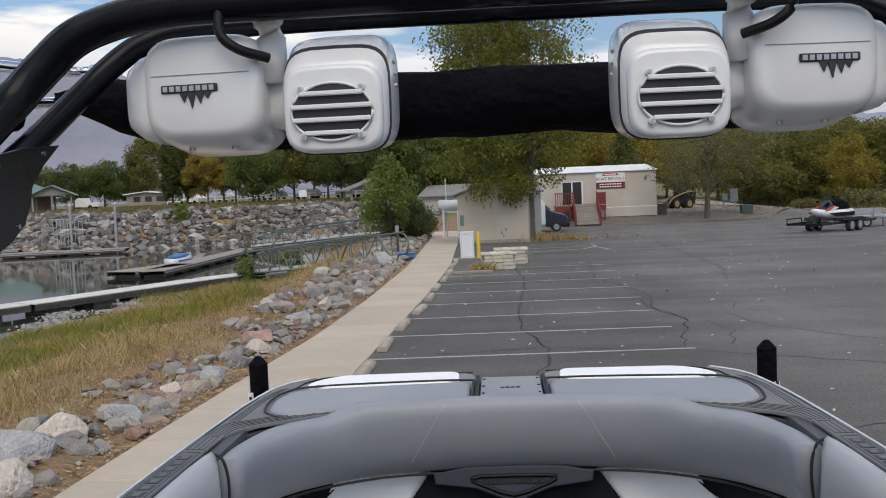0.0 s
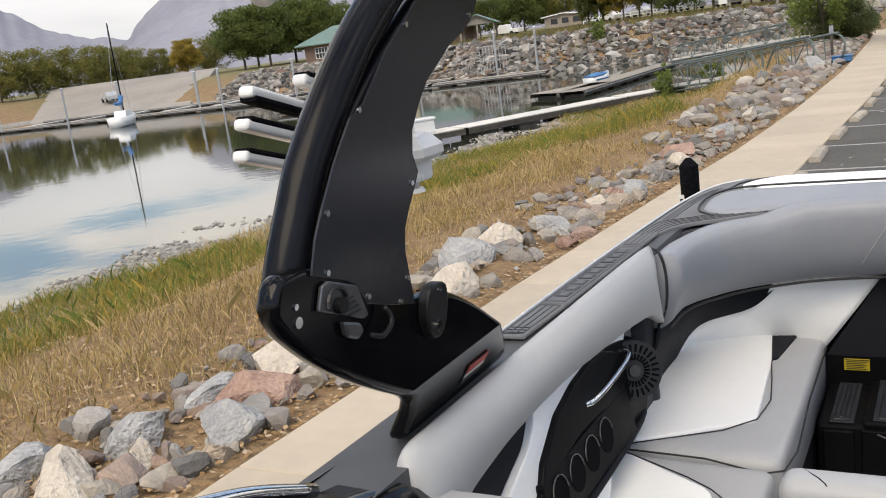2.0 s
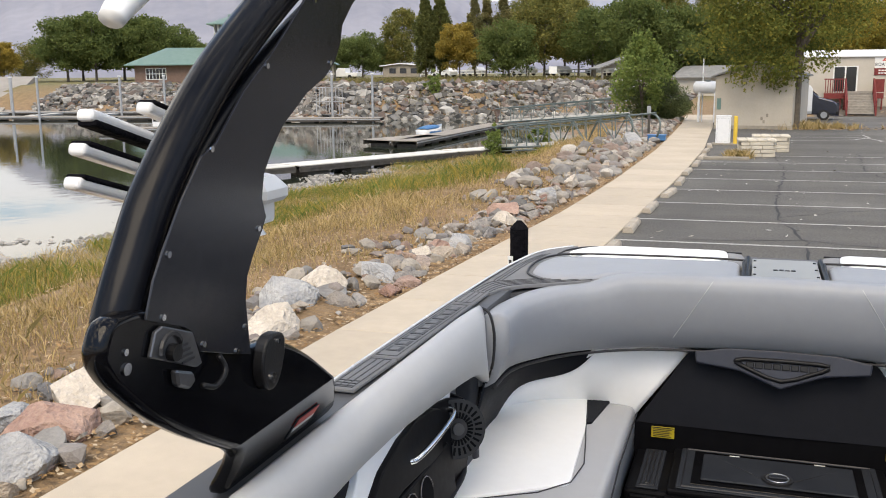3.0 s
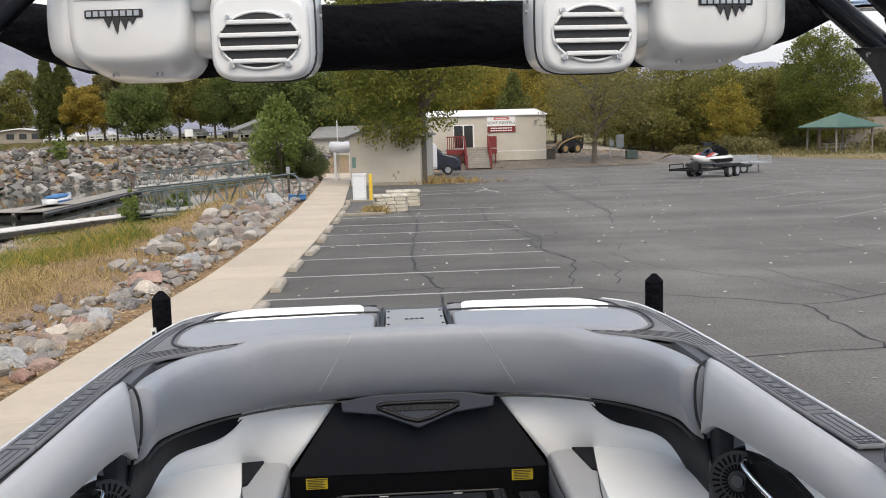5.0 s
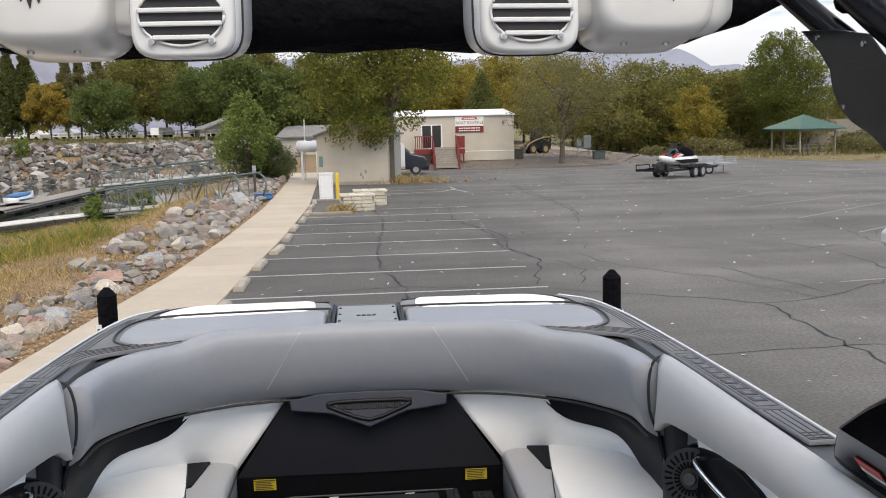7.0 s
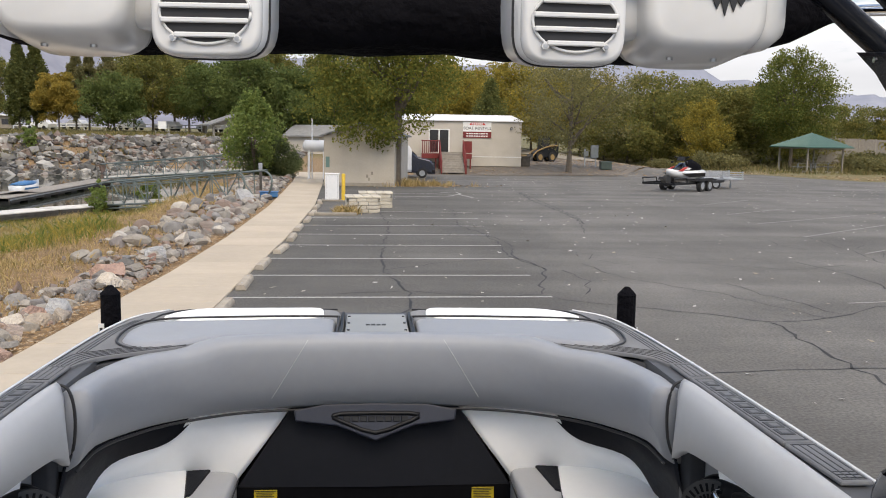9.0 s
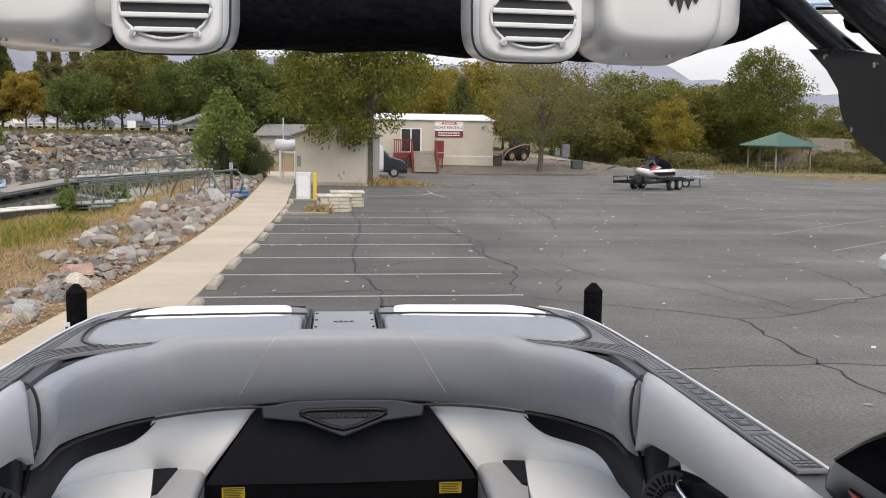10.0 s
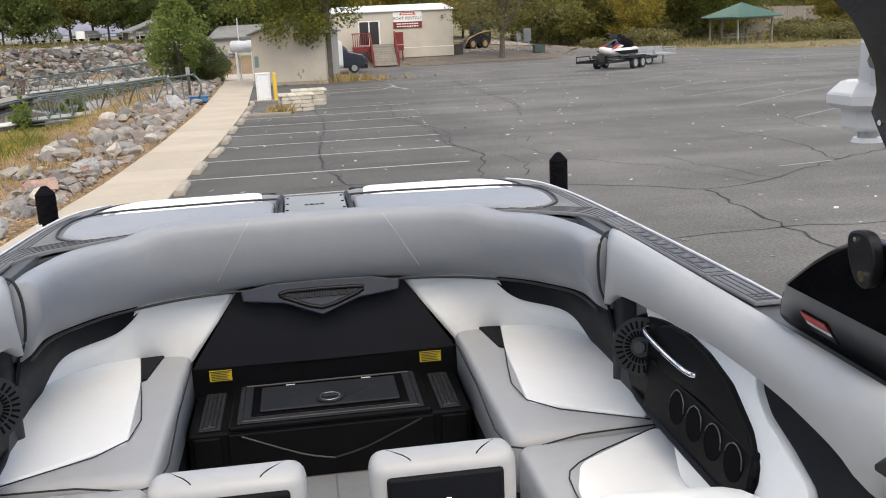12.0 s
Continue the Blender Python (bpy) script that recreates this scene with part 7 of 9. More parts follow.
# loose stones of the near bank beyond the single boulders, and the walkway's far end
pts, sz = [], []
while len(pts) < 1500:
    y = NP.uniform(-6, 62)
    far_part = y > 16
    off = 0.28 + (2.5 if far_part else 1.75) * NP.rand() ** 1.2
    x = float(path_left(y)) - off
    s = (0.035 + 0.19 * NP.rand() ** 2.4) if far_part else (0.025 + 0.12 * NP.rand() ** 2.2)
    pts.append((x, y, float(land(x, y)) + s * 0.25))
    sz.append(s)
stone_field("loose_stones", pts, sz, rock_near, "small loose stones between the boulders", "stones", 4, 0.75, True)
pts, sz = [], []
while len(pts) < 6500:
    x, y = NP.uniform(-22, -15), NP.uniform(-8, 46)
    z = float(land(x, y))
    if -1.75 < z < -1.22:
        s = 0.03 + 0.08 * NP.rand() ** 2.5
        pts.append((x, y, z - 0.02))
        sz.append(s)
stone_field("shingle", pts, sz, pebble_mat, "grey shingle along the waterline", "pebbles", 5)


def blades(name, spots, per, low, high, material, label, seed, spread=0.16, width=0.011):
    """Tufts of thin bent blades."""
    rng = np.random.RandomState(seed)
    n = len(spots) * per
    c = np.repeat(np.asarray(spots), per, 0)
    c = c + np.concatenate([rng.normal(size=(n, 2)) * spread, np.zeros((n, 1))], 1)
    h = low + (high - low) * rng.rand(n, 1) * np.repeat(0.5 + 0.5 * rng.rand(len(spots), 1), per, 0)
    a = rng.rand(n, 1) * 6.28
    side = np.concatenate([np.cos(a), np.sin(a), np.zeros((n, 1))], 1) * width * (0.6 + 0.8 * rng.rand(n, 1))
    lean = np.concatenate([rng.normal(size=(n, 2)) * 0.45, np.ones((n, 1))], 1) * h
    mid = lean * np.array([0.35, 0.35, 0.6])
    v = np.stack([c - side, c + side, c + mid + side * 0.7, c + lean, c + mid - side * 0.7], 1).reshape(-1, 3)
    f = np.arange(n * 5).reshape(-1, 5)
    return tagged(from_arrays(name, v, f, material), label, "grass", kind="stuff")


def bank_spots(n, seed, keep, y0=-8, y1=46):
    rng = np.random.RandomState(seed)
    out = []
    while len(out) < n:
        y = y0 + (y1 - y0) * rng.rand() ** 1.25
        off = rng.uniform(1.2, 12.4)
        x = float(path_left(y)) - off
        if rng.rand() < keep(off, x, y):
            out.append((x, y, float(land(x, y)) - 0.04))
    return out


straw = bank_spots(6800, 1, lambda off, x, y: 0.05 + 0.85 * float(smooth01(1.7, 3.6, off + 1.2 * patch(x, y, 0.35, 5))) * (0.25 + 0.75 * (patch(x, y, 0.6, 2) > -0.06)) * (0.16 if 17 < y < 52 and off < 9 else 1))
blades("dry_grass", straw, 16, 0.08, 0.34, grass_mat, "straw-coloured dry grass on the bank", 8, 0.19, 0.0040)
green = bank_spots(4300, 2, lambda off, x, y: float(smooth01(4.4, 6.2, off + 4.0 * patch(x, y, 0.22, 3))) * (patch(x, y, 0.33, 9) > -0.14) * (0.35 if 27 < y < 50 else 1))
blades("green_grass", green, 18, 0.15, 0.5, green_grass_mat, "taller green grass and reeds lower down the bank", 9, 0.16, 0.0046)
stub = bank_spots(2600, 3, lambda off, x, y: float(1 - smooth01(3.0, 6.0, off)))
blades("dead_grass", stub, 8, 0.04, 0.16, grass_mat, "short dead grass and weeds among the stones", 10, 0.14, 0.006)
far_spots = []
while len(far_spots) < 4200:
    x, y = NP.uniform(-70, 60), NP.uniform(60, 125)
    z = float(land(x, y))
    if (x < -5.5 and 1.55 < z) or (x > 29 and y > 76) or (-19 < x < -6 and 46 < y < 86) or (-112 < x < -7 and 76 < y < 112 and z > -0.6 and patch(x * 0.5, y * 0.8, 0.22, 4) < -0.12):
        far_spots.append((x, y, z - 0.03))
blades("dry_grass", far_spots, 7, 0.2, 0.65, far_grass_mat, "dry weeds on the far banks and verges", 11, 0.5, 0.03)


def litter(name, pts, size, material, label, seed):
    rng = np.random.RandomState(seed)
    p = np.asarray(pts)
    n = len(p)
    a = rng.rand(n, 1) * 6.28
    u = np.concatenate([np.cos(a), np.sin(a), rng.normal(size=(n, 1)) * 0.25], 1) * size * (0.5 + rng.rand(n, 1))
    w = np.concatenate([-np.sin(a), np.cos(a), rng.normal(size=(n, 1)) * 0.25], 1) * size * 0.6 * (0.5 + rng.rand(n, 1))
    v = np.stack([p - u, p - w, p + u, p + w], 1).reshape(-1, 3)
    v[:, 2] = np.maximum(v[:, 2], np.repeat(p[:, 2], 4) - 0.004)
    return tagged(from_arrays(name, v, np.arange(n * 4).reshape(-1, 4), material), label, "leaves", kind="stuff")


pts = []
for k in range(1500):
    y = NP.uniform(1, 64)
    x = NP.uniform(-2, 34)
    pts.append((x, y, float(land(x, y)) + 0.016))
litter("fallen_leaves", pts, 0.05, pale_leaf_mat, "pale fallen leaves scattered over the asphalt", 12)
pts = []
for k in range(30000):
    y = NP.uniform(-8, 30)
    off = 0.05 + 7.0 * NP.rand() ** 1.5
    x = float(path_left(y)) - off
    pts.append((x, y, float(land(x, y)) + 0.012))
litter("fallen_leaves", pts, 0.028, litter_mat, "brown leaf litter along the bank", 13)
pts = []
for k in range(3400):
    x, y = NP.uniform(4, 24), NP.uniform(66.5, 90)
    pts.append((x, y, float(land(x, y)) + 0.04))
for k in range(2600):
    x = NP.uniform(29, 62)
    y = float(np.interp(x, [29, 33, 36.5, 44, 62], [75, 74, 64, 63, 60])) + 8 * NP.rand() ** 1.5
    pts.append((x, y, float(land(x, y)) + 0.03))
for k in range(700):
    x, y = NP.normal(2.4, 1.5), NP.normal(46.0, 1.0)
    pts.append((x, y, float(land(x, y)) + 0.02))
litter("fallen_leaves", pts, 0.09, litter_mat, "drifts of yellow-brown leaves on gravel and verge", 14)

# ---- kerb stops, walkway furniture ----
stop = thing("wheel_stop", "weathered concrete wheel stop at a stall's head", "wheel stop", "wheel stops")
bm = bmesh.new()
add_loft(bm, [[(-0.095, y, 0), (-0.09, y, 0.06), (-0.06, y, 0.108), (0.06, y, 0.108), (0.09, y, 0.06), (0.095, y, 0)] for y in (-0.60, -0.57, 0.57, 0.60)])
bmesh.ops.bevel(bm, geom=list(bm.edges), offset=0.008, segments=1, affect="EDGES")
part("stop_body", bm, stop_concrete, stop)
for a in (-0.42, 0.42):
    part("pin", disc((0, a, 0.110), 0.014, 0.008, "z", 8), galv, stop)
rr = random.Random(9)
for k in range(-1, 9):
    yc = 11.29 + 2.45 * k + 1.30
    xc = float(path_right(yc)) + 0.17 + 0.04 * rr.uniform(-1, 1)
    turn = -math.degrees(math.atan2(float(path_right(yc + 1) - path_right(yc - 1)), 2)) + rr.uniform(-3, 3)
    m = pose(xc, yc, float(land(xc, yc)) + 0.004, 0, 0, turn)
    if k == -1:
        stop.matrix_basis = m
    else:
        copy_thing(stop, m)

box_e = thing("pump_cabinet", "white dockside utility cabinet on a concrete pad", "cabinet", at=(-1.33, 33.45, 0.005))
part("base", box(-0.42, 0.75, -0.4, 0.4, 0.0, 0.06, 0.01), concrete_old, box_e)
part("body", box(-0.27, 0.27, -0.22, 0.22, 0.06, 1.05, 0.02), white_metal, box_e, "white sheet-metal body")
part("lid", box(-0.285, 0.285, -0.235, 0.235, 1.05, 1.10, 0.012), white_metal, box_e)
part("door_seam", box(-0.22, 0.22, -0.2235, -0.221, 0.12, 1.0), grey_box, box_e)
part("door", box(-0.215, 0.215, -0.227, -0.2238, 0.125, 0.995, 0.002, 1), white_metal, box_e)
bol = thing("bollard", "yellow painted steel bollard beside the cabinet", "bollard", at=(-0.88, 33.2, 0.06))
part("post", disc((0, 0, 0.5), 0.075, 1.0, "z", 20), yellow_paint, bol)
bmc = bmesh.new()
bmesh.ops.create_uvsphere(bmc, u_segments=20, v_segments=8, radius=0.075, matrix=Matrix.Translation((0, 0, 1.0)) @ Matrix.Diagonal((1, 1, 0.6, 1)))
part("cap", bmc, yellow_paint, bol, "", True)


def stone_stack(x, y, w, d, courses, turn, seed):
    """A low box wall of split stone blocks in courses, with a cap."""
    q = random.Random(seed)
    e = thing("stone_planter", "low planter of pale split-stone blocks on the asphalt", "planter", "stone planters", at=(x, y, float(land(x, y))), turn=turn)
    h = 0.125
    for c in range(courses):
        n = max(3, round(w / 0.32))
        for side in (-1, 1):
            for k in range(n):
                x0, x1 = -w / 2 + w * k / n, -w / 2 + w * (k + 1) / n
                if c % 2:
                    x0, x1 = x0 - 0.06 * (k > 0), x1 - 0.06 * (k < n - 1)
                part("block", box(x0 + 0.005, x1 - 0.005, side * d / 2 - 0.08 + q.uniform(-0.012, 0.012), side * d / 2 + 0.08, c * h + 0.004, c * h + h - 0.004, 0.012, 1), limestone, e)
        for side in (-1, 1):
            part("block", box(side * w / 2 - 0.08, side * w / 2 + 0.08, -d / 2 + 0.09, d / 2 - 0.09, c * h + 0.004, c * h + h - 0.004, 0.012, 1), limestone, e)
    for k in range(4):
        part("cap_stone", box(-w / 2 - 0.1 + (w + 0.2) * k / 4 + 0.005, -w / 2 - 0.1 + (w + 0.2) * (k + 1) / 4 - 0.005, -d / 2 - 0.1, d / 2 + 0.1, courses * h, courses * h + 0.07, 0.015, 1), limestone, e)
    return e


stone_stack(-0.12, 28.5, 1.0, 0.9, 4, 4, 1)
stone_stack(0.35, 30.6, 1.05, 0.9, 4, 2, 2)
spots = [(-0.9 + 0.5 * NP.rand(), 27.2 + 0.7 * NP.rand(), 0.0) for _ in range(60)]
blades("dry_weeds", spots, 14, 0.1, 0.38, grass_mat, "orange-brown dead weeds beside the planter", 21, 0.1, 0.012)
part("island_kerb", box(-1.9, -0.3, 26.75, 27.0, 0.0, 0.10, 0.02), concrete_old, parking_lot, "short concrete kerb")
spots = [(NP.normal(2.2, 1.1), NP.normal(45.7, 0.5), float(land(2, 45.7))) for _ in range(80)]
blades("dry_weeds", spots, 14, 0.15, 0.6, grass_mat, "dead weeds round the cottonwood's foot", 22, 0.12, 0.014)

# ---- shed ----
shed = thing("shed", "beige stucco shed with a low gabled roof beside the walkway", "shed", at=(-2.15, 45.0, float(land(-2, 45))), turn=-8)
part("wall", prism([(0, 0), (3.65, 0), (3.65, 2.55), (1.83, 3.15), (0, 2.55)], 0.0, 0.14, "y"), stucco, shed)
part("wall", box(0, 0.14, 0.14, 7.0, 0, 2.55), stucco, shed)
part("wall", box(3.51, 3.65, 0.14, 7.0, 0, 2.55), stucco, shed)
part("wall", prism([(0, 0), (3.65, 0), (3.65, 2.55), (1.83, 3.15), (0, 2.55)], 7.0, 7.14, "y"), stucco, shed)
for s in (-1, 1):
    x0, x1 = (1.83, -0.2) if s < 0 else (1.83, 3.85)
    z1 = 2.55 - 0.2 * 0.6 / 1.83
    part("roof", prism([(x0, 3.17), (x1, z1 + 0.02), (x1, z1 + 0.10), (x0, 3.27)], -0.2, 7.3, "y"), grey_shingle, shed)
part("plinth", box(-0.015, 3.665, -0.015, 0.0, 0, 0.18), concrete_old, shed)
part("teal_notice", box(0.10, 0.30, -0.012, -0.002, 0.95, 1.5), pale_green_roof, shed, "small teal notice board")
for k, (a, b) in enumerate(((2.2, 0.45), (2.45, 0.6), (2.3, 0.3))):
    part("scuff", box(a, a + 0.1, -0.006, -0.003, b, b + 0.16), concrete_old, shed)
tank = thing("propane_tank", "white horizontal propane tank on legs", "tank", at=(-3.0, 54.5, float(land(-3, 54.5))))
tank.matrix_basis = tank.matrix_basis @ Matrix.Diagonal((1.15, 1.15, 1.05, 1))
bmc = bmesh.new()
add_tube(bmc, [(-0.72, 0, 1.95), (-0.68, 0, 1.95), (-0.6, 0, 1.95)], (0.12, 0.34), 16)
add_tube(bmc, [(-0.6, 0, 1.95), (0.6, 0, 1.95)], 0.34, 16)
part("vessel", bmc, white_metal, tank, "", True)
for x in (-0.4, 0.4):
    part("leg", box(x - 0.05, x + 0.05, -0.25, 0.25, 0, 1.68), white_metal, tank)
part("vent_pipe", tube([(-0.25, 0.3, 0), (-0.25, 0.3, 3.55)], 0.03, 8), white_metal, tank)
part("valve_box", box(-0.15, 0.15, -0.12, 0.12, 2.28, 2.38, 0.02), grey_box, tank)

# ---- boat rental office ----
OZ = float(land(8, 70.5))
office = thing("rental_office", "cream portable office with white mansard roof and a hire sign", "building", at=(3.0, 70.0, OZ))
W = 9.2
part("wall", box(0, W, 0, 0.15, 0.55, 3.5), cream_wall, office, "cream panelled front")
part("wall", box(0, 0.15, 0.15, 6, 0.55, 3.5), cream_wall, office)
part("wall", box(W - 0.15, W, 0.15, 6, 0.55, 3.5), cream_wall, office)
part("wall", box(0, W, 6, 6.15, 0.55, 3.5), cream_wall, office)
part("skirt", box(-0.02, W + 0.02, -0.02, 6.17, 0, 0.72), cream_wall, office, "cream skirting panels")
part("skirt_trim", box(-0.03, W + 0.03, -0.035, -0.02, 0.70, 0.76), white_paint, office)
bmc = bmesh.new()
add_loft(bmc, [[(-0.12, -0.15, 3.48), (W + 0.12, -0.15, 3.48), (W + 0.12, 6.3, 3.48), (-0.12, 6.3, 3.48)], [(-0.12, -0.15, 3.54), (W + 0.12, -0.15, 3.54), (W + 0.12, 6.3, 3.54), (-0.12, 6.3, 3.54)], [(0.1, 0.5, 3.98), (W - 0.75, 0.5, 3.98), (W - 0.75, 5.6, 3.98), (0.1, 5.6, 3.98)]])
part("roof", bmc, white_metal, office, "white metal mansard roof")
for k in range(1, 8):
    part("panel_joint", box(k * W / 8 - 0.012, k * W / 8 + 0.012, -0.006, -0.001, 0.76, 3.48), cream_wall, office)
door = part("door", box(1.9, 3.55, -0.03, 0.0, 1.0, 2.85), white_paint, office, "white sliding glass door")
part("pane", box(1.98, 2.66, -0.045, -0.031, 1.06, 2.78), dark_glass, door, "dark glass pane")
part("pane", box(2.76, 3.44, -0.045, -0.031, 1.06, 2.78), dark_glass, door, "dark glass pane")
part("door_handle", box(2.69, 2.72, -0.06, -0.046, 1.8, 2.0), steel, door)
part("hatch", box(7.85, 8.75, -0.012, -0.001, 1.05, 2.65), cream_wall, office, "cream access panel")
lamp = part("wall_lamp", box(8.3, 8.46, -0.16, 0, 2.85, 3.05, 0.02), black_plastic, office, "black wall lamp")
part("lamp_glass", box(8.32, 8.44, -0.172, -0.161, 2.88, 3.0), steel, lamp)
sign = part("sign", box(4.58, 6.8, -0.06, -0.02, 2.2, 3.42), white_paint, office, "white and red hire sign")
part("sign_band", box(4.58, 6.8, -0.068, -0.061, 2.2, 2.68), red_wood, sign, "red band")
part("sign_band", prism([(5.05, 3.18), (6.35, 3.18), (6.2, 3.38), (5.2, 3.38)], -0.068, -0.061, "y"), red_sticker, sign, "red banner shape")
for k in range(6):
    part("sign_bar", box(5.25 + k * 0.15, 5.36 + k * 0.15, -0.073, -0.0685, 3.23, 3.33), white_paint, sign)
text_mesh("BOAT RENTALS", 0.31, ink, pose(5.69, -0.066, 2.93, 90), sign, "sign_lettering", 0.004)
for j in range(2):
    for k in range(9):
        part("sign_bar", box(4.85 + k * 0.19, 4.99 + k * 0.19, -0.073, -0.0685, 2.29 + j * 0.19, 2.38 + j * 0.19), white_paint, sign)
stair = thing("entrance_stair", "grey timber steps with red railings up to the office door", "stairs", at=(6.6, 70.0, float(land(6.6, 66.6))))
top = OZ + 0.98 - float(land(6.6, 66.6))
n = 9
for k in range(n):
    z = top * (k + 1) / n
    y = -3.35 + 0.27 * k
    part("tread", box(-0.85, 0.85, y, y + 0.30, z - 0.045, z, 0.006, 1), grey_wood, stair)
    part("riser", box(-0.85, 0.85, y + 0.26, y + 0.285, z, z + top / n - 0.045), grey_wood, stair)
part("landing", box(-2.3, 1.6, -0.98, -0.05, top - 0.06, top), grey_wood, stair)
for x in (-0.92, 0.92):
    part("hand_rail", tube([(x, -3.3, 1.0), (x, -0.95, top + 0.98)], 0.055, 6), red_wood, stair, "red hand rail")
    part("rail_post", box(x - 0.05, x + 0.05, -3.35, -3.25, 0, 1.05), red_wood, stair)
    part("rail_post", box(x - 0.05, x + 0.05, -1.0, -0.9, 0, top + 1.02), red_wood, stair)
    part("stringer", prism([(-3.35, 0), (-3.1, 0), (-0.98, top - 0.06), (-0.98, top), (-1.2, top)], x - 0.03, x + 0.03, "x"), red_wood, stair)
    part("mid_rail", tube([(x, -3.3, 0.55), (x, -0.95, top + 0.5)], 0.035, 6), red_wood, stair)
part("rail_panel", box(0.98, 1.6, -0.98, -0.92, top + 0.05, top + 0.95), red_wood, stair, "red boarded railing")
for x in np.arange(-2.25, -0.95, 0.16):
    part("baluster", box(x, x + 0.06, -0.98, -0.93, top, top + 0.92), red_wood, stair)
part("rail_cap", box(-2.32, -0.9, -1.02, -0.9, top + 0.92, top + 1.0), red_wood, stair)
part("deck_fascia", box(-2.3, 1.6, -1.0, -0.985, top - 0.4, top - 0.02), red_wood, stair)
for x in (-2.2, -1.2, 1.5):
    part("deck_post", box(x - 0.05, x + 0.05, -0.95, -0.85, 0, top - 0.06), red_wood, stair)
bin_e = thing("blue_barrel", "dark blue plastic barrel beside the steps", "barrel", at=(4.9, 66.5, float(land(4.9, 66.5))))
part("body", disc((0, 0, 0.45), 0.3, 0.9, "z", 18), navy_paint, bin_e)
part("lid", disc((0, 0, 0.92), 0.31, 0.04, "z", 18), navy_paint, bin_e)
acbox = thing("utility_box", "brown wooden box against the office wall", "box", at=(12.65, 70.6, float(land(12.65, 70.6))))
part("body", box(-0.35, 0.35, -0.3, 0.3, 0, 0.75, 0.02), dark_wood, acbox)
part("lid", box(-0.38, 0.38, -0.33, 0.33, 0.75, 0.80, 0.01), dark_wood, acbox)


def wheel_parts(parent, x, y, z, r, w, axis, rim_mat=steel):
    t = part("wheel", disc((x, y, z), r, w, axis, 22), rubber, parent)
    part("rim", disc((x, y, z), r * 0.6, w + 0.02, axis, 16), rim_mat, t, "grey rim")
    return t


# cargo trailer and dark car behind the cottonwood
cargo = thing("cargo_trailer", "white enclosed cargo trailer parked behind the cottonwood", "trailer", at=(1.95, 57.8, float(land(1.5, 58))))
part("body", prism(rounded([(-2.4, 0.45), (1.05, 0.45), (1.05, 1.95), (0.85, 2.2), (-2.4, 2.2)], 0.12, 3), 0.0, 2.0, "y", 0.03, 2), white_metal, cargo)
part("trim", box(-2.39, 1.04, -0.012, -0.002, 0.45, 0.60), steel, cargo)
for x in (-1.2, -0.4):
    wheel_parts(cargo, x, 0.05, 0.32, 0.32, 0.2, "y")
    wheel_parts(cargo, x, 1.95, 0.32, 0.32, 0.2, "y")
car = thing("parked_van", "dark blue van parked nose towards the lot", "van", at=(2.5, 59.6, float(land(3, 60))))
prof = [(-2.2, 0.35), (-2.25, 1.2), (-2.1, 2.1), (-1.7, 2.28), (-0.1, 2.3), (1.0, 1.42), (1.85, 1.2), (2.08, 0.95), (2.1, 0.35)]
part("body", prism(prof, 0.0, 1.85, "y", 0.08, 3), navy_paint, car, "dark blue body")
part("side_window", prism([(-1.0, 1.4), (-0.95, 2.05), (-0.2, 2.08), (0.65, 1.42)], -0.012, -0.002, "y"), dark_glass, car)
part("windscreen", prism([(0.0, 2.24), (0.92, 1.50), (0.96, 1.53), (0.04, 2.28)], 0.12, 1.73, "y"), dark_glass, car)
part("bumper", box(1.95, 2.16, 0.0, 1.85, 0.35, 0.58, 0.04, 2), black_plastic, car)
part("headlight", box(1.85, 2.06, 0.02, 0.4, 0.68, 0.82, 0.03), chrome, car)
part("headlight", box(1.85, 2.06, 1.35, 1.73, 0.68, 0.82, 0.03), chrome, car)
for x in (-1.35, 1.3):
    wheel_parts(car, x, 0.06, 0.33, 0.33, 0.22, "y")
    wheel_parts(car, x, 1.69, 0.33, 0.33, 0.22, "y")

# skid-steer loader behind the island
sk = thing("skid_steer_loader", "yellow and black skid-steer loader on the gravel", "loader", at=(16.3, 82.0, float(land(16.5, 82))), turn=8)
sk.matrix_basis = sk.matrix_basis @ Matrix.Diagonal((0.82, 1.0, 1.12, 1))
part("chassis", prism([(-1.3, 0.35), (1.35, 0.35), (1.45, 0.9), (1.3, 1.35), (0.3, 1.3), (-0.9, 0.9), (-1.3, 0.7)], -0.6, 0.6, "y", 0.05, 2), black_plastic, sk)
cab = part("cab", prism([(-0.65, 0.9), (0.45, 1.2), (0.45, 2.05), (-0.5, 2.05)], -0.5, 0.5, "y", 0.03, 2), black_plastic, sk, "black caged cab")
part("cab_roof", box(-0.6, 0.55, -0.55, 0.55, 2.05, 2.12, 0.02), black_plastic, cab)
part("cab_window", prism([(-0.5, 1.15), (0.36, 1.3), (0.36, 1.95), (-0.4, 1.95)], -0.512, -0.501, "y"), dark_glass, cab)
for s in (-1, 1):
    part("lift_arm", tube([(1.3, s * 0.72, 1.35), (0.2, s * 0.72, 1.25), (-1.1, s * 0.72, 0.85), (-1.7, s * 0.72, 0.3)], 0.065, 6, 3), loader_yellow, sk, "yellow lift arm")
    for x in (-0.75, 0.65):
        wheel_parts(sk, x, s * 0.72, 0.4, 0.4, 0.28, "y", loader_yellow)
part("bucket", prism([(-1.65, 0.1), (-2.3, 0.08), (-1.75, 0.3), (-1.6, 0.6)], -0.85, 0.85, "y"), dark_wood, sk, "worn steel bucket")
part("engine_cover", box(1.0, 1.5, -0.5, 0.5, 0.6, 1.4, 0.05), black_plastic, sk)

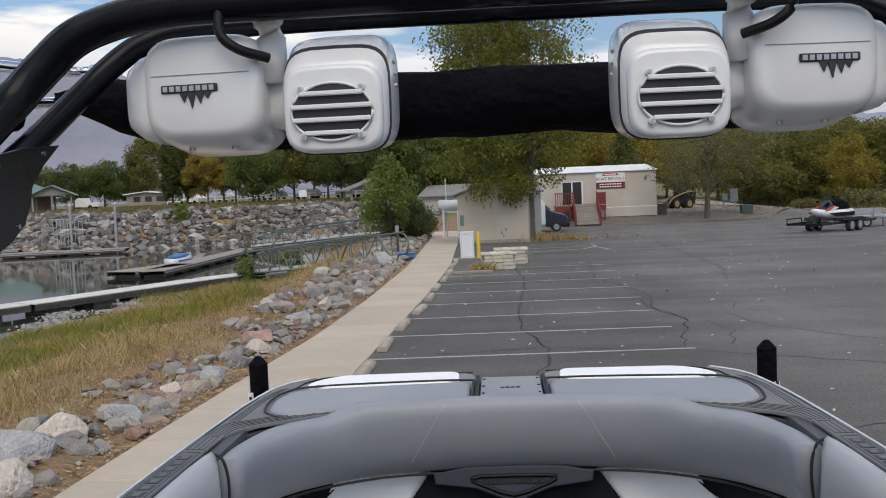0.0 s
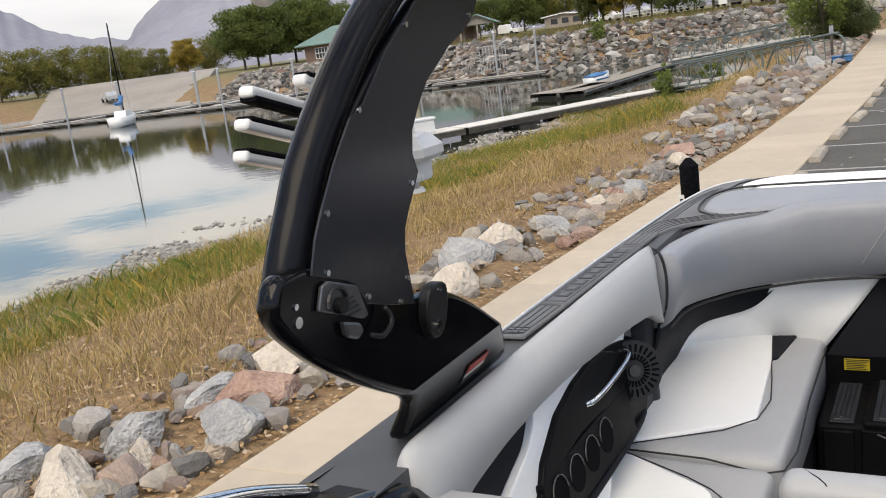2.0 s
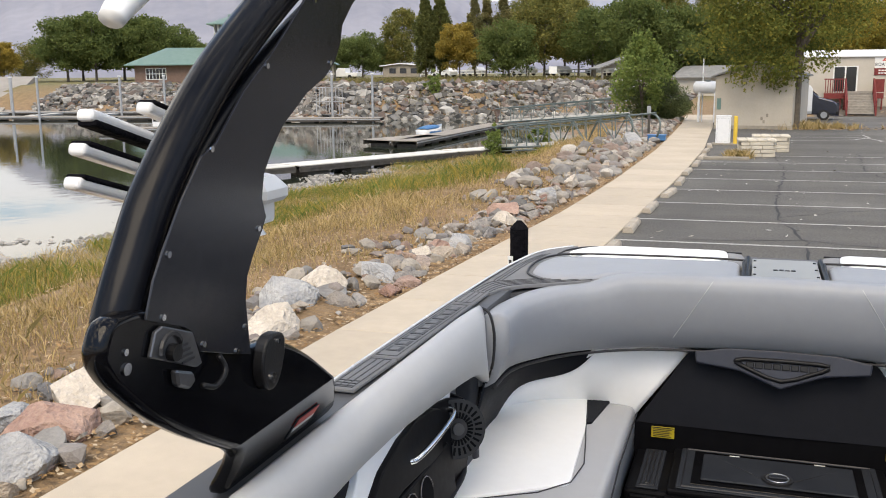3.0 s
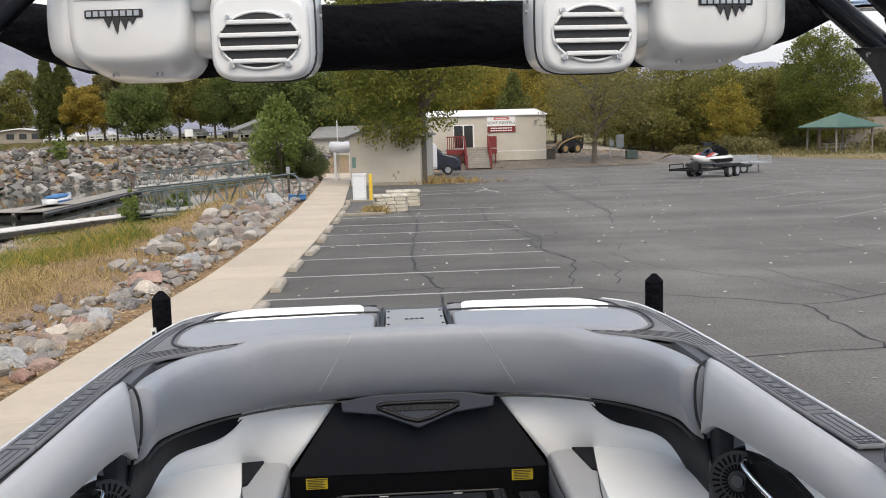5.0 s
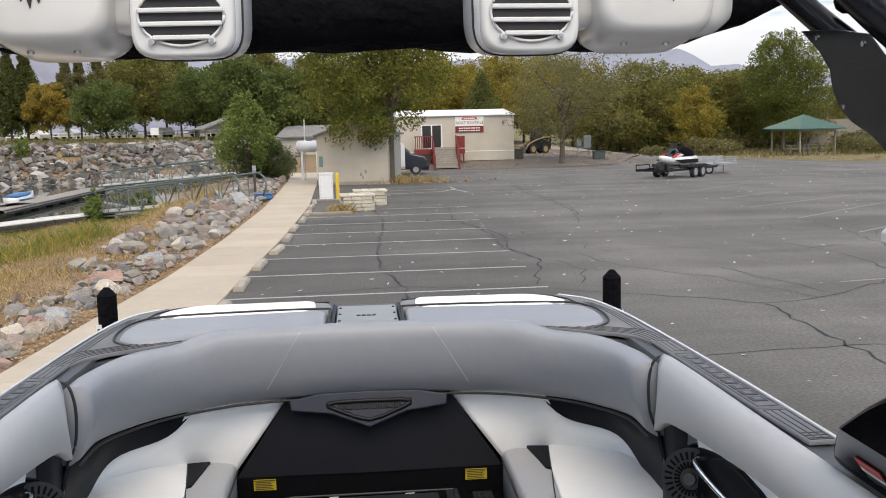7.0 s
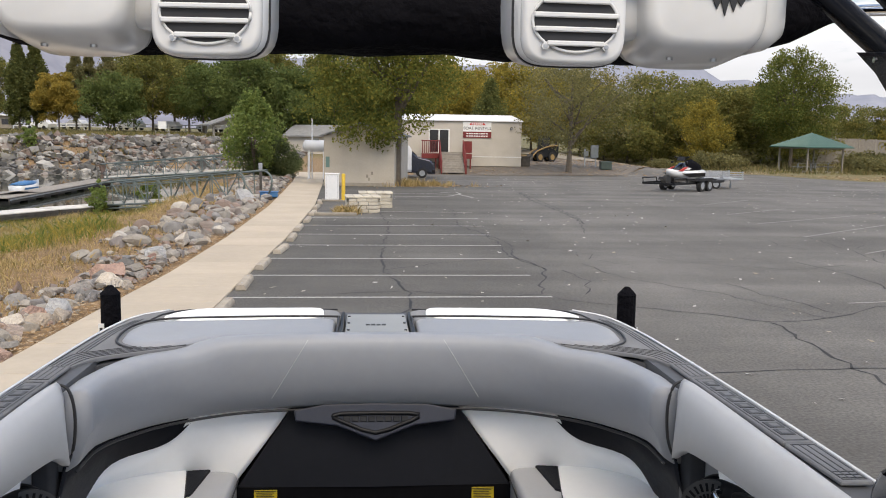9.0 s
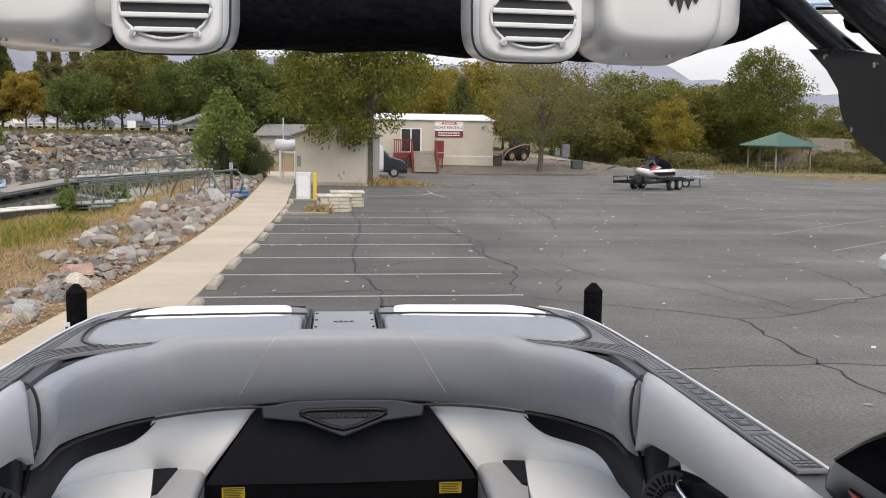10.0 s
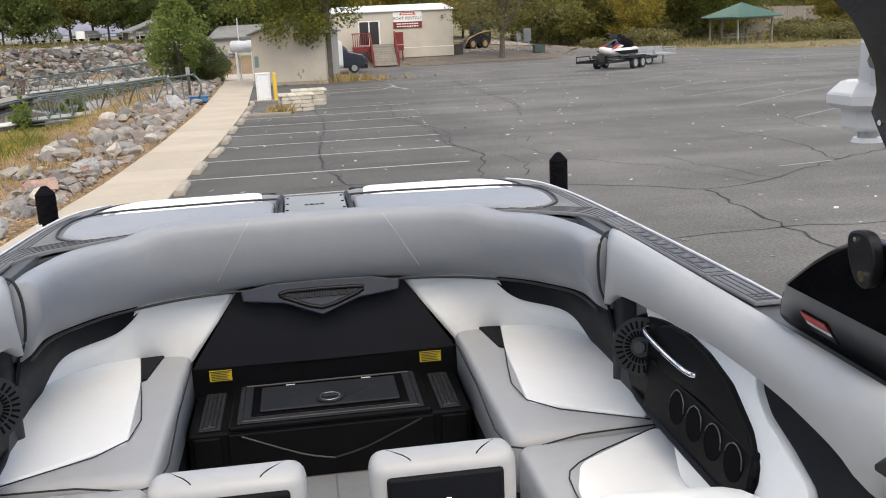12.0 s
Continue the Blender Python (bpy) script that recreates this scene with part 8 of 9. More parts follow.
ut = thing("utility_stand", "grey electrical cabinets on a steel stand", "cabinet", at=(17.9, 70.6, float(land(17.9, 70.6))))
for x in (-0.45, 0.45):
    part("leg", box(x - 0.04, x + 0.04, -0.04, 0.04, 0, 1.5), galv, ut)
part("cabinet_box", box(0.0, 0.6, -0.16, 0.1, 0.75, 1.75, 0.02), grey_box, ut)
part("meter_box", box(-0.55, -0.2, -0.14, 0.08, 0.85, 1.3, 0.02), grey_box, ut)
part("cross_bar", box(-0.5, 0.5, -0.03, 0.03, 0.7, 0.76), galv, ut)
gb = thing("green_box", "dark green transformer box on the gravel", "box", at=(18.9, 69.6, float(land(18.9, 69.6))))
gb.matrix_basis = gb.matrix_basis @ Matrix.Diagonal((0.72, 0.8, 0.85, 1))
part("body", box(-0.6, 0.6, -0.4, 0.4, 0, 0.7, 0.04), box_green, gb)
part("lid", box(-0.62, 0.62, -0.42, 0.42, 0.7, 0.76, 0.02), box_green, gb)

# ---- jet-ski on a tandem trailer, and a flat trailer ----
A = math.degrees(math.atan2(0.69, 0.72))
jt = thing("ski_trailer", "black tandem trailer carrying a personal watercraft", "trailer", at=(16.6, 43.9, float(land(16.6, 44))), turn=A)
for s in (-1, 1):
    part("frame_beam", box(-2.9, 2.6, s * 0.85 - 0.05, s * 0.85 + 0.05, 0.40, 0.52), black_plastic, jt)
    for x in (-0.4, 0.42):
        wheel_parts(jt, x, s * 1.05, 0.31, 0.31, 0.2, "y", galv)
    part("fender", prism([(-0.82, 0.55), (-0.7, 0.70), (0.72, 0.70), (0.84, 0.55)], s * 1.05 - 0.13, s * 1.05 + 0.13, "y", 0.01, 1), black_plastic, jt)
    part("rear_rail", tube([(-2.9, s * 0.85, 0.46), (-2.95, s * 0.85, 0.72), (-1.6, s * 0.85, 0.72), (-1.5, s * 0.85, 0.5)], 0.03, 6), black_plastic, jt)
    part("bunk", box(-1.9, 1.2, s * 0.35 - 0.06, s * 0.35 + 0.06, 0.52, 0.62), dark_wood, jt)
    part("tongue", tube([(2.55, s * 0.8, 0.46), (4.6, 0, 0.46)], 0.05, 6), black_plastic, jt)
for x in (-2.85, -1.2, 1.2, 2.5):
    part("cross_beam", box(x - 0.05, x + 0.05, -0.85, 0.85, 0.41, 0.5), black_plastic, jt)
part("jack", tube([(4.3, 0.1, 0), (4.3, 0.1, 0.75)], 0.035, 8), galv, jt)
part("coupler", box(4.55, 4.85, -0.06, 0.06, 0.42, 0.52), galv, jt)
part("spare_wheel", disc((-2.6, -0.3, 0.62), 0.28, 0.18, "y", 18), rubber, jt)
ski = thing("personal_watercraft", "red and white personal watercraft half under a black cover", "watercraft", at=(16.4, 43.7, float(land(16.6, 44)) + 0.6), turn=A)
ski.matrix_basis = ski.matrix_basis @ Matrix.Diagonal((0.98, 1.0, 1.15, 1))
hullp = lambda w, z0, z1: [(-w, z1), (-w * 0.8, z0), (w * 0.8, z0), (w, z1), (w * 0.75, z1 + 0.08), (-w * 0.75, z1 + 0.08)]
bmc = bmesh.new()
add_loft(bmc, [[(x, a, b) for a, b in hullp(w, z0, z1)] for x, w, z0, z1 in ((-1.7, 0.12, 0.32, 0.42), (-1.3, 0.35, 0.18, 0.36), (-0.6, 0.52, 0.06, 0.32), (0.4, 0.57, 0.02, 0.32), (1.4, 0.55, 0.05, 0.34))])
part("hull", bmc, white_gel, ski, "low white hull", True)
for s in (-1, 1):
    part("hull_flash", prism([(-1.2, 0.30), (1.35, 0.28), (1.35, 0.12), (-0.4, 0.12)], s * 0.53 - 0.03, s * 0.53 + 0.03, "y"), black_gloss, ski, "black lower hull flash")
bmc = bmesh.new()
add_loft(bmc, [[(x, -w, 0.36), (x, -w * 0.85, h * 0.78), (x, -w * 0.3, h), (x, w * 0.3, h), (x, w * 0.85, h * 0.78), (x, w, 0.36)] for x, w, h in ((-1.55, 0.16, 0.40), (-1.2, 0.32, 0.47), (-0.75, 0.38, 0.58), (-0.35, 0.34, 0.74), (-0.05, 0.28, 0.76), (0.1, 0.24, 0.62))])
part("cowl", bmc, black_gloss, ski, "glossy black cowl", True)
for s in (-1, 1):
    part("cowl_flash", prism([(-1.25, 0.40), (-0.62, 0.56), (-0.30, 0.58), (-0.62, 0.47), (-0.95, 0.38)], s * 0.37 - 0.035, s * 0.37 + 0.035, "y"), red_sticker, ski, "red side flash")
    part("cowl_flash", prism([(-0.85, 0.42), (-0.30, 0.55), (0.05, 0.50), (-0.30, 0.42)], s * 0.37 - 0.034, s * 0.37 + 0.034, "y"), white_gel, ski, "white side flash")
    part("mirror", box(-0.62, -0.48, s * 0.40 - 0.06, s * 0.40 + 0.06, 0.72, 0.82, 0.02, 2), black_plastic, ski)
part("windshield", prism([(-0.50, 0.84), (-0.28, 1.02), (-0.18, 1.0), (-0.25, 0.84)], -0.2, 0.2, "y", 0.02, 2), black_plastic, ski, "black dash cowl")
part("handlebar", tube([(-0.30, -0.40, 1.0), (-0.16, 0, 0.94), (-0.30, 0.40, 1.0)], 0.035, 8, 3), black_plastic, ski)
bmc = bmesh.new()
add_loft(bmc, [[(x, -w, 0.32), (x, -w * 0.8, h * 0.82), (x, 0, h), (x, w * 0.8, h * 0.82), (x, w, 0.32)] for x, w, h in ((0.0, 0.25, 0.72), (0.3, 0.36, 0.86), (0.75, 0.42, 0.90), (1.15, 0.42, 0.80), (1.5, 0.34, 0.55))])
part("cover", bmc, canvas, ski, "black fabric cover", True)
flat = thing("flatbed_trailer", "aluminium-sided flatbed utility trailer", "trailer", at=(19.6, 47.6, float(land(19.6, 47.6))), turn=8)
part("bed", box(-1.3, 1.3, -0.75, 0.75, 0.50, 0.58), galv, flat)
for z in (0.66, 0.78, 0.90):
    part("side_rail", box(-1.25, 1.25, -0.76, -0.73, z, z + 0.05), galv, flat)
    part("side_rail", box(-1.25, 1.25, 0.73, 0.76, z, z + 0.05), galv, flat)
for x in (-1.2, 0.0, 1.2):
    for s in (-1, 1):
        part("stake", box(x - 0.03, x + 0.03, s * 0.745 - 0.03, s * 0.745 + 0.03, 0.5, 0.97), galv, flat)
part("jack", tube([(0.9, 0, 0), (0.9, 0, 0.55)], 0.04, 8), galv, flat)
for s in (-1, 1):
    wheel_parts(flat, -0.5, s * 0.85, 0.27, 0.27, 0.17, "y")

# ---- picnic shelter ----
gz = float(land(42, 82.5))
gaz = thing("picnic_shelter", "open picnic shelter with a hipped green metal roof", "shelter", at=(41.9, 82.6, gz), turn=14)
shelter_scale = Matrix.Diagonal((0.72, 0.72, 1.06, 1))
gaz.matrix_basis = gaz.matrix_basis @ shelter_scale
for x in (-2.75, 2.75):
    for y in (-2.75, 2.75):
        part("post", box(x - 0.09, x + 0.09, y - 0.09, y + 0.09, 0, 2.2), grey_wood, gaz, "timber post")
part("slab", box(-3.2, 3.2, -3.2, 3.2, -0.1, 0.05), concrete_old, gaz)
for k in range(4):
    q = Matrix.Rotation(k * math.pi / 2, 4, "Z")
    bmc = bmesh.new()
    add_loft(bmc, [[(-3.7, -3.7, 2.12), (3.7, -3.7, 2.12), (3.7, -3.7, 2.2), (-3.7, -3.7, 2.2)], [(-0.03, 0, 3.38), (0.03, 0, 3.38), (0.03, 0, 3.44), (-0.03, 0, 3.44)]])
    bmesh.ops.transform(bmc, matrix=q, verts=bmc.verts)
    side = part("roof", bmc, green_roof, gaz, "ribbed green metal roof plane")
    for j in range(-8, 9):
        x = j * 0.42
        y0 = -abs(x)
        bmc = tube([q @ Vector((x, -3.7, 2.22)), q @ Vector((x, min(y0, -0.05), 2.22 + 1.22 * (3.7 + min(y0, -0.05)) / 3.7))], 0.035, 4)
        part("rib", bmc, pale_green_roof, side)
    part("beam", box(-2.85, 2.85, -2.85, -2.7, 2.0, 2.14, 0, 1, q), grey_wood, gaz)
tb = thing("picnic_table", "weathered picnic table under the shelter", "table", "picnic tables", at=(41.0, 81.9, gz + 0.05), turn=10)
for k in range(4):
    part("top_board", box(-0.95, 0.95, -0.36 + k * 0.185, -0.20 + k * 0.185, 0.72, 0.76), grey_wood, tb)
for s in (-1, 1):
    part("bench", box(-0.95, 0.95, s * 0.68 - 0.13, s * 0.68 + 0.13, 0.42, 0.46), grey_wood, tb)
    part("leg", box(s * 0.7 - 0.04, s * 0.7 + 0.04, -0.7, 0.7, 0.36, 0.42), galv, tb)
    part("leg", box(s * 0.7 - 0.04, s * 0.7 + 0.04, -0.08, 0.08, 0.0, 0.72), galv, tb)
copy_thing(tb, pose(43.2, 82.9, gz + 0.05, 0, 0, 10))
wl = thing("far_wall", "weathered grey timber wall beyond the meadow", "wall", at=(58, 104, float(land(58, 104)) + 0.3), turn=-12)
for k in range(12):
    part("panel", box(-11 + k * 1.85, -11 + k * 1.85 + 1.82, 0, 0.1, -0.8, 2.9 - 0.05 * k), grey_wood, wl)
    part("post", box(-11.1 + k * 1.85, -10.95 + k * 1.85, -0.06, -0.0, -0.8, 3.0 - 0.05 * k), grey_wood, wl)

# ---- docks and the marina ----
def dock_run(a, b, width, label, top_mat=dock_top, z=-1.18, step=2.4, name="dock", edge=galv):
    """A floating dock: deck boards, side stringers and float blocks."""
    a, b = Vector((*a, z)), Vector((*b, z))
    L = (b - a).length
    e = thing(name, label, "dock", "docks", at=tuple(a), turn=math.degrees(math.atan2(b.y - a.y, b.x - a.x)))
    n = max(1, int(L / step))
    for k in range(n):
        part("deck_panel", box(L * k / n + 0.01, L * (k + 1) / n - 0.01, -width / 2, width / 2, -0.05, 0.0, 0.008, 1), top_mat, e)
        part("float_block", box(L * (k + 0.2) / n, L * (k + 0.7) / n, -width / 2 + 0.12, width / 2 - 0.12, -0.55, -0.25), dark_wood, e, "dark float block")
    for s in (-1, 1):
        part("stringer", box(0, L, s * width / 2 - 0.04 if s > 0 else -width / 2 - 0.04, width / 2 + 0.04 if s > 0 else -width / 2 + 0.04, -0.30, -0.055), dark_wood, e, "dark side stringer")
        part("edge_strip", box(0, L, s * (width / 2 + 0.055) - 0.014, s * (width / 2 + 0.055) + 0.014, -0.16, -0.08), edge, e)
    return e


dock_run((-21.6, 29.7), (-19.6, 32.9), 1.5, "long pale floating dock grounded on the shingle", z=-1.08, edge=dark_wood)
dock_run((-19.5, 33.0), (-15.0, 41.6), 1.5, "long pale floating dock grounded on the shingle", z=-1.08, edge=dark_wood)
dock_run((-14.9, 41.8), (-12.9, 44.6), 1.5, "short pale dock section at the gangway's foot", z=-1.08, edge=dark_wood)
dock_run((-20.3, 49.5), (-20.0, 70.5), 1.6, "second grey floating dock behind", grey_wood)
dock_run((-22.3, 50.0), (-20.4, 55.0), 2.2, "wide grey dock head", grey_wood)
dock_run((-44.0, 76.5), (-33.5, 79.0), 2.4, "grey dock beside the far bank", grey_wood)
dock_run((-52.0, 73.5), (-44.5, 76.3), 2.4, "grey dock beside the far bank", grey_wood)
dock_run((-108.0, 74.0), (-62.0, 78.5), 2.2, "long far dock with pale finger piers", grey_wood, step=4)
dock_run((-62.0, 78.5), (-46.0, 84.0), 2.0, "long far dock with pale finger piers", grey_wood, step=4)
dock_run((-112.0, 88.0), (-66.0, 90.5), 2.2, "second far dock by the ramp", grey_wood, step=4)
for k in range(7):
    x = -102 + k * 7.0
    y = 74.6 + (x + 108) * 0.098
    dock_run((x, y + 1.2), (x - 1.5, y + 7.5), 1.0, "pale finger pier of the far dock", dock_top, step=3, name="finger_pier")
pile = thing("mooring_pile", "slim grey mooring pile at the docks", "pile", "mooring piles", at=(-92, 74.0, -2.4))
part("pole", tube([(0, 0, 0), (0, 0, 5.2)], 0.12, 8), galv, pile)
part("cap", disc((0, 0, 5.25), 0.15, 0.12, "z", 8), white_paint, pile)
for x, y in ((-84, 75), (-76, 79), (-70, 76), (-63, 80), (-57, 79), (-50, 84), (-39, 80), (-34, 78), (-99, 89), (-88, 92), (-104, 74)):
    copy_thing(pile, pose(x, y, -2.4))
# dock box and ladder gate at the near dock
db = thing("dock_box", "white fibreglass dock box on the near dock", "box", at=(-20.4, 31.2, -1.08), turn=58)
part("body", box(-0.55, 0.55, -0.32, 0.32, 0, 0.55, 0.06, 3), white_gel, db)
part("lid", box(-0.6, 0.6, -0.36, 0.36, 0.55, 0.68, 0.05, 3), white_gel, db)
gate = thing("dock_gate", "galvanised mesh panel standing on the far dock", "gate", at=(-39.5, 80.4, -1.1), turn=12)
for k in range(9):
    part("bar", box(-1.3 + k * 0.32, -1.25 + k * 0.32, 0, 0.05, 0, 2.7), galv, gate)
for z in (0.05, 1.3, 2.65):
    part("rail", box(-1.35, 1.35, -0.02, 0.07, z, z + 0.08), galv, gate)


def gangway(a, b, width, label, h=1.05, bays=10):
    """A truss ramp: deck, top and bottom chords, posts and diagonals, looped end rails."""
    a, b = Vector(a), Vector(b)
    L = (b - a).length
    flat_len = math.hypot(b.x - a.x, b.y - a.y)
    e = new("gangway")
    e.matrix_basis = Matrix.Translation(a) @ Matrix.Rotation(math.atan2(b.y - a.y, b.x - a.x), 4, "Z") @ Matrix.Rotation(-math.atan2(b.z - a.z, flat_len), 4, "Y")
    tagged(e, label, "gangway", "gangways")
    for k in range(int(L / 0.6)):
        part("deck_board", box(k * 0.6 + 0.01, k * 0.6 + 0.59, -width / 2 + 0.06, width / 2 - 0.06, -0.03, 0.02), dock_top, e)
    for s in (-1, 1):
        y = s * width / 2
        part("toe_board", box(0.05, L - 0.1, y - s * 0.05 - 0.012, y - s * 0.05 + 0.012, -0.02, 0.12, 0.004, 1), dock_top, e, "pale toe board")
        part("bottom_chord", tube([(0, y, -0.06), (L, y, -0.06)], 0.045, 8), teal_steel, e)
        part("bottom_chord", tube([(0.3, y, -0.22), (L - 1.5, y, -0.22)], 0.035, 8), teal_steel, e)
        part("top_chord", tube([(0.4, y, h - 0.05), (0.7, y, h), (L - 0.6, y, h), (L + 0.3, y, h - 0.02), (L + 0.75, y, h - 0.25), (L + 0.8, y, 0.45), (L + 0.55, y, 0.12)], 0.042, 8, 3), teal_steel, e, "grey-green top rail", True)
        part("mid_rail", tube([(0.4, y, h - 0.2), (L - 0.2, y, h - 0.2)], 0.022, 6), teal_steel, e)
        for k in range(bays + 1):
            x = 0.4 + (L - 0.9) * k / bays
            part("post", tube([(x, y, -0.06), (x, y, h)], 0.026, 6), teal_steel, e)
            if k < bays:
                x1 = 0.4 + (L - 0.9) * (k + 1) / bays
                part("diagonal", tube([(x, y, -0.04), (x1, y, h - 0.03)] if k % 2 == 0 else [(x, y, h - 0.03), (x1, y, -0.04)], 0.024, 6), teal_steel, e)
    return e


gangway((-12.7, 44.4, -1.05), (-4.7, 34.2, 0.06), 1.25, "grey-green steel truss gangway from path to dock")
gangway((-19.4, 70.2, -1.05), (-8.4, 60.6, 0.05), 1.25, "second truss gangway farther along the bank")
pst = thing("sign_post", "brown post at the head of the gangway", "post", at=(-4.35, 35.6, float(land(-4.4, 35.6))))
part("pole", box(-0.05, 0.05, -0.05, 0.05, 0, 1.35), dark_wood, pst)
part("plate", box(-0.08, 0.08, -0.06, -0.052, 1.0, 1.3), steel, pst)
tub = thing("blue_tub", "blue plastic tub by the gangway", "tub", at=(-3.95, 35.0, float(land(-4, 35)) + 0.02))
part("body", box(-0.35, 0.35, -0.2, 0.2, 0, 0.22, 0.04), blue_plastic, tub)
part("rim", box(-0.38, 0.38, -0.23, 0.23, 0.20, 0.24, 0.015), blue_plastic, tub)


def small_boat(x, y, turn, label):
    e = thing("motor_boat", label, "boat", "moored boats", at=(x, y, WATER), turn=turn)
    bmc = bmesh.new()
    add_loft(bmc, [[(px, -w, t), (px, -w * 0.8, 0.0), (px, 0, -0.1), (px, w * 0.8, 0.0), (px, w, t)] for px, w, t in ((-2.3, 0.85, 0.6), (-0.5, 0.95, 0.65), (1.2, 0.7, 0.75), (2.3, 0.06, 0.9))])
    part("hull", bmc, white_gel, e, "white hull", True)
    part("hull_stripe", box(-2.2, 0.6, -0.965, -0.94, 0.35, 0.5), blue_plastic, e)
    bmc = bmesh.new()
    add_loft(bmc, [[(px, -w, 0.66), (px, -w * 0.6, h), (px, w * 0.6, h), (px, w, 0.66)] for px, w, h in ((-2.2, 0.8, 0.75), (-0.6, 0.9, 0.85), (0.4, 0.8, 0.88), (1.3, 0.55, 0.8))])
    part("cover", bmc, blue_plastic, e, "blue tarp cover", True)
    e.matrix_basis = e.matrix_basis @ Matrix.Diagonal((0.6, 0.6, 1.0, 1))
    return e


small_boat(-21.6, 58.5, 80, "small white boat under a blue cover at the dock")
sb = thing("sail_boat", "white sailing boat with furled blue sail at its mooring", "boat", at=(-74.5, 66.0, WATER), turn=122)
bmc = bmesh.new()
add_loft(bmc, [[(px, -w, t), (px, -w * 0.75, 0.1), (px, 0, -0.2), (px, w * 0.75, 0.1), (px, w, t)] for px, w, t in ((-3.4, 0.8, 0.95), (-1.5, 1.15, 0.95), (1.0, 1.1, 1.0), (2.6, 0.6, 1.1), (3.6, 0.05, 1.2))])
part("hull", bmc, white_gel, sb, "white hull", True)
part("cabin", prism([(-1.2, 0.95), (1.4, 1.0), (1.1, 1.5), (-1.0, 1.55)], -0.6, 0.6, "y", 0.06, 2), white_gel, sb)
part("deck", box(-3.2, 2.4, -0.75, 0.75, 0.9, 0.96), white_paint, sb)
part("mast", tube([(0.6, 0, 1.0), (0.6, 0, 10.2)], 0.07, 8), black_tube, sb, "dark mast")
part("boom", tube([(0.6, 0, 2.0), (-2.6, 0, 2.15)], 0.05, 8), steel, sb)
part("sail_cover", tube([(0.5, 0, 2.9), (-0.3, 0, 2.3), (-2.3, 0, 2.25)], (0.28, 0.15), 8, 3), blue_plastic, sb, "blue sail cover", True)
part("stay", tube([(0.6, 0, 10.1), (3.5, 0, 1.2)], 0.02, 4), steel, sb)
part("stay", tube([(0.6, 0, 10.1), (-3.3, 0, 1.0)], 0.02, 4), steel, sb)
fuel = thing("dock_pump", "white and black fuel pump on the far dock", "pump", at=(-45.5, 61.0, -1.15), turn=30)
part("body", box(-0.4, 0.4, -0.3, 0.3, 0, 1.9, 0.04), white_metal, fuel)
part("panel", box(-0.34, 0.34, -0.312, -0.301, 0.4, 1.6), black_plastic, fuel)
dock_run((-49.0, 58.5), (-41.0, 63.0), 2.4, "low dock carrying the fuel pump", grey_wood)

# ---- far shore: ramp, visitor building, vehicles ----
bmc = bmesh.new()
rows = []
for k in range(9):
    f = k / 8
    for p in ((-121 - 22 * f, 91.5 + 24 * f), (-90 - 18 * f, 91.5 + 28 * f)):
        rows.append(bmc.verts.new((*p, -1.9 + 4.9 * f)))
for k in range(8):
    bmc.faces.new((rows[2 * k], rows[2 * k + 1], rows[2 * k + 3], rows[2 * k + 2]))
ret = bmesh.ops.extrude_face_region(bmc, geom=list(bmc.faces))
bmesh.ops.translate(bmc, vec=(0, 0, -0.8), verts=[v for v in ret["geom"] if isinstance(v, bmesh.types.BMVert)])
tagged(obj("road", bmc, ramp_concrete), "wide pale concrete boat ramp across the water", "ramp", kind="structure")


def vehicle(name, label, x, y, z, turn, paint, truck=False):
    e = thing(name, label, "car", "far vehicles", at=(x, y, z), turn=turn)
    if truck:
        prof = [(-2.6, 0.4), (-2.6, 1.0), (-0.6, 1.0), (-0.5, 1.7), (0.7, 1.72), (1.2, 1.1), (2.5, 1.0), (2.6, 0.4)]
    else:
        prof = [(-2.1, 0.4), (-2.15, 0.95), (-1.5, 1.5), (0.1, 1.52), (0.9, 1.0), (2.0, 0.85), (2.1, 0.4)]
    part("body", prism(prof, -0.85, 0.85, "y", 0.06, 2), paint, e)
    part("side_window", prism([(prof[3][0] + 0.15, 1.05), (prof[3][0] + 0.2, 1.45), (prof[4][0] - 0.1, 1.45), (prof[4][0] + 0.3, 1.05)], -0.87, -0.86, "y"), dark_glass, e)
    for px in (-1.35, 1.35):
        for s in (-1, 1):
            part("wheel", disc((px, s * 0.8, 0.34), 0.34, 0.2, "y", 16), rubber, e)
    return e


vehicle("parked_car", "silver car standing on the boat ramp", -113.5, 101.0, 0.0, 150, silver_paint)
x, y = polar(-24.0, 150)
vehicle("pickup_truck", "white pickup truck parked on the far lawn", x, y, float(land(x, y)), 175, white_paint, True)
for az, d, col in ((-18.1, 150, white_paint), (-13.4, 156, white_paint), (-11.4, 154, silver_paint), (-9.0, 152, white_paint), (-7.4, 158, white_paint), (-16.4, 158, silver_paint)):
    x, y = polar(az, d)
    vehicle("parked_car", "pale vehicle parked beyond the trees", x, y, float(land(x, y)), 170 + az, col)
fx0, fy0 = polar(-19.5, 152)
fence = thing("rail_fence", "low white rail fence under the far trees", "fence", at=(fx0, fy0, float(land(fx0, fy0))), turn=9)
for k in range(24):
    part("post", box(k * 2.4 - 0.06, k * 2.4 + 0.06, -0.06, 0.06, 0, 1.1), white_paint, fence)
for z in (0.5, 0.95):
    part("rail", box(0, 55.5, -0.03, 0.03, z, z + 0.13), white_paint, fence)

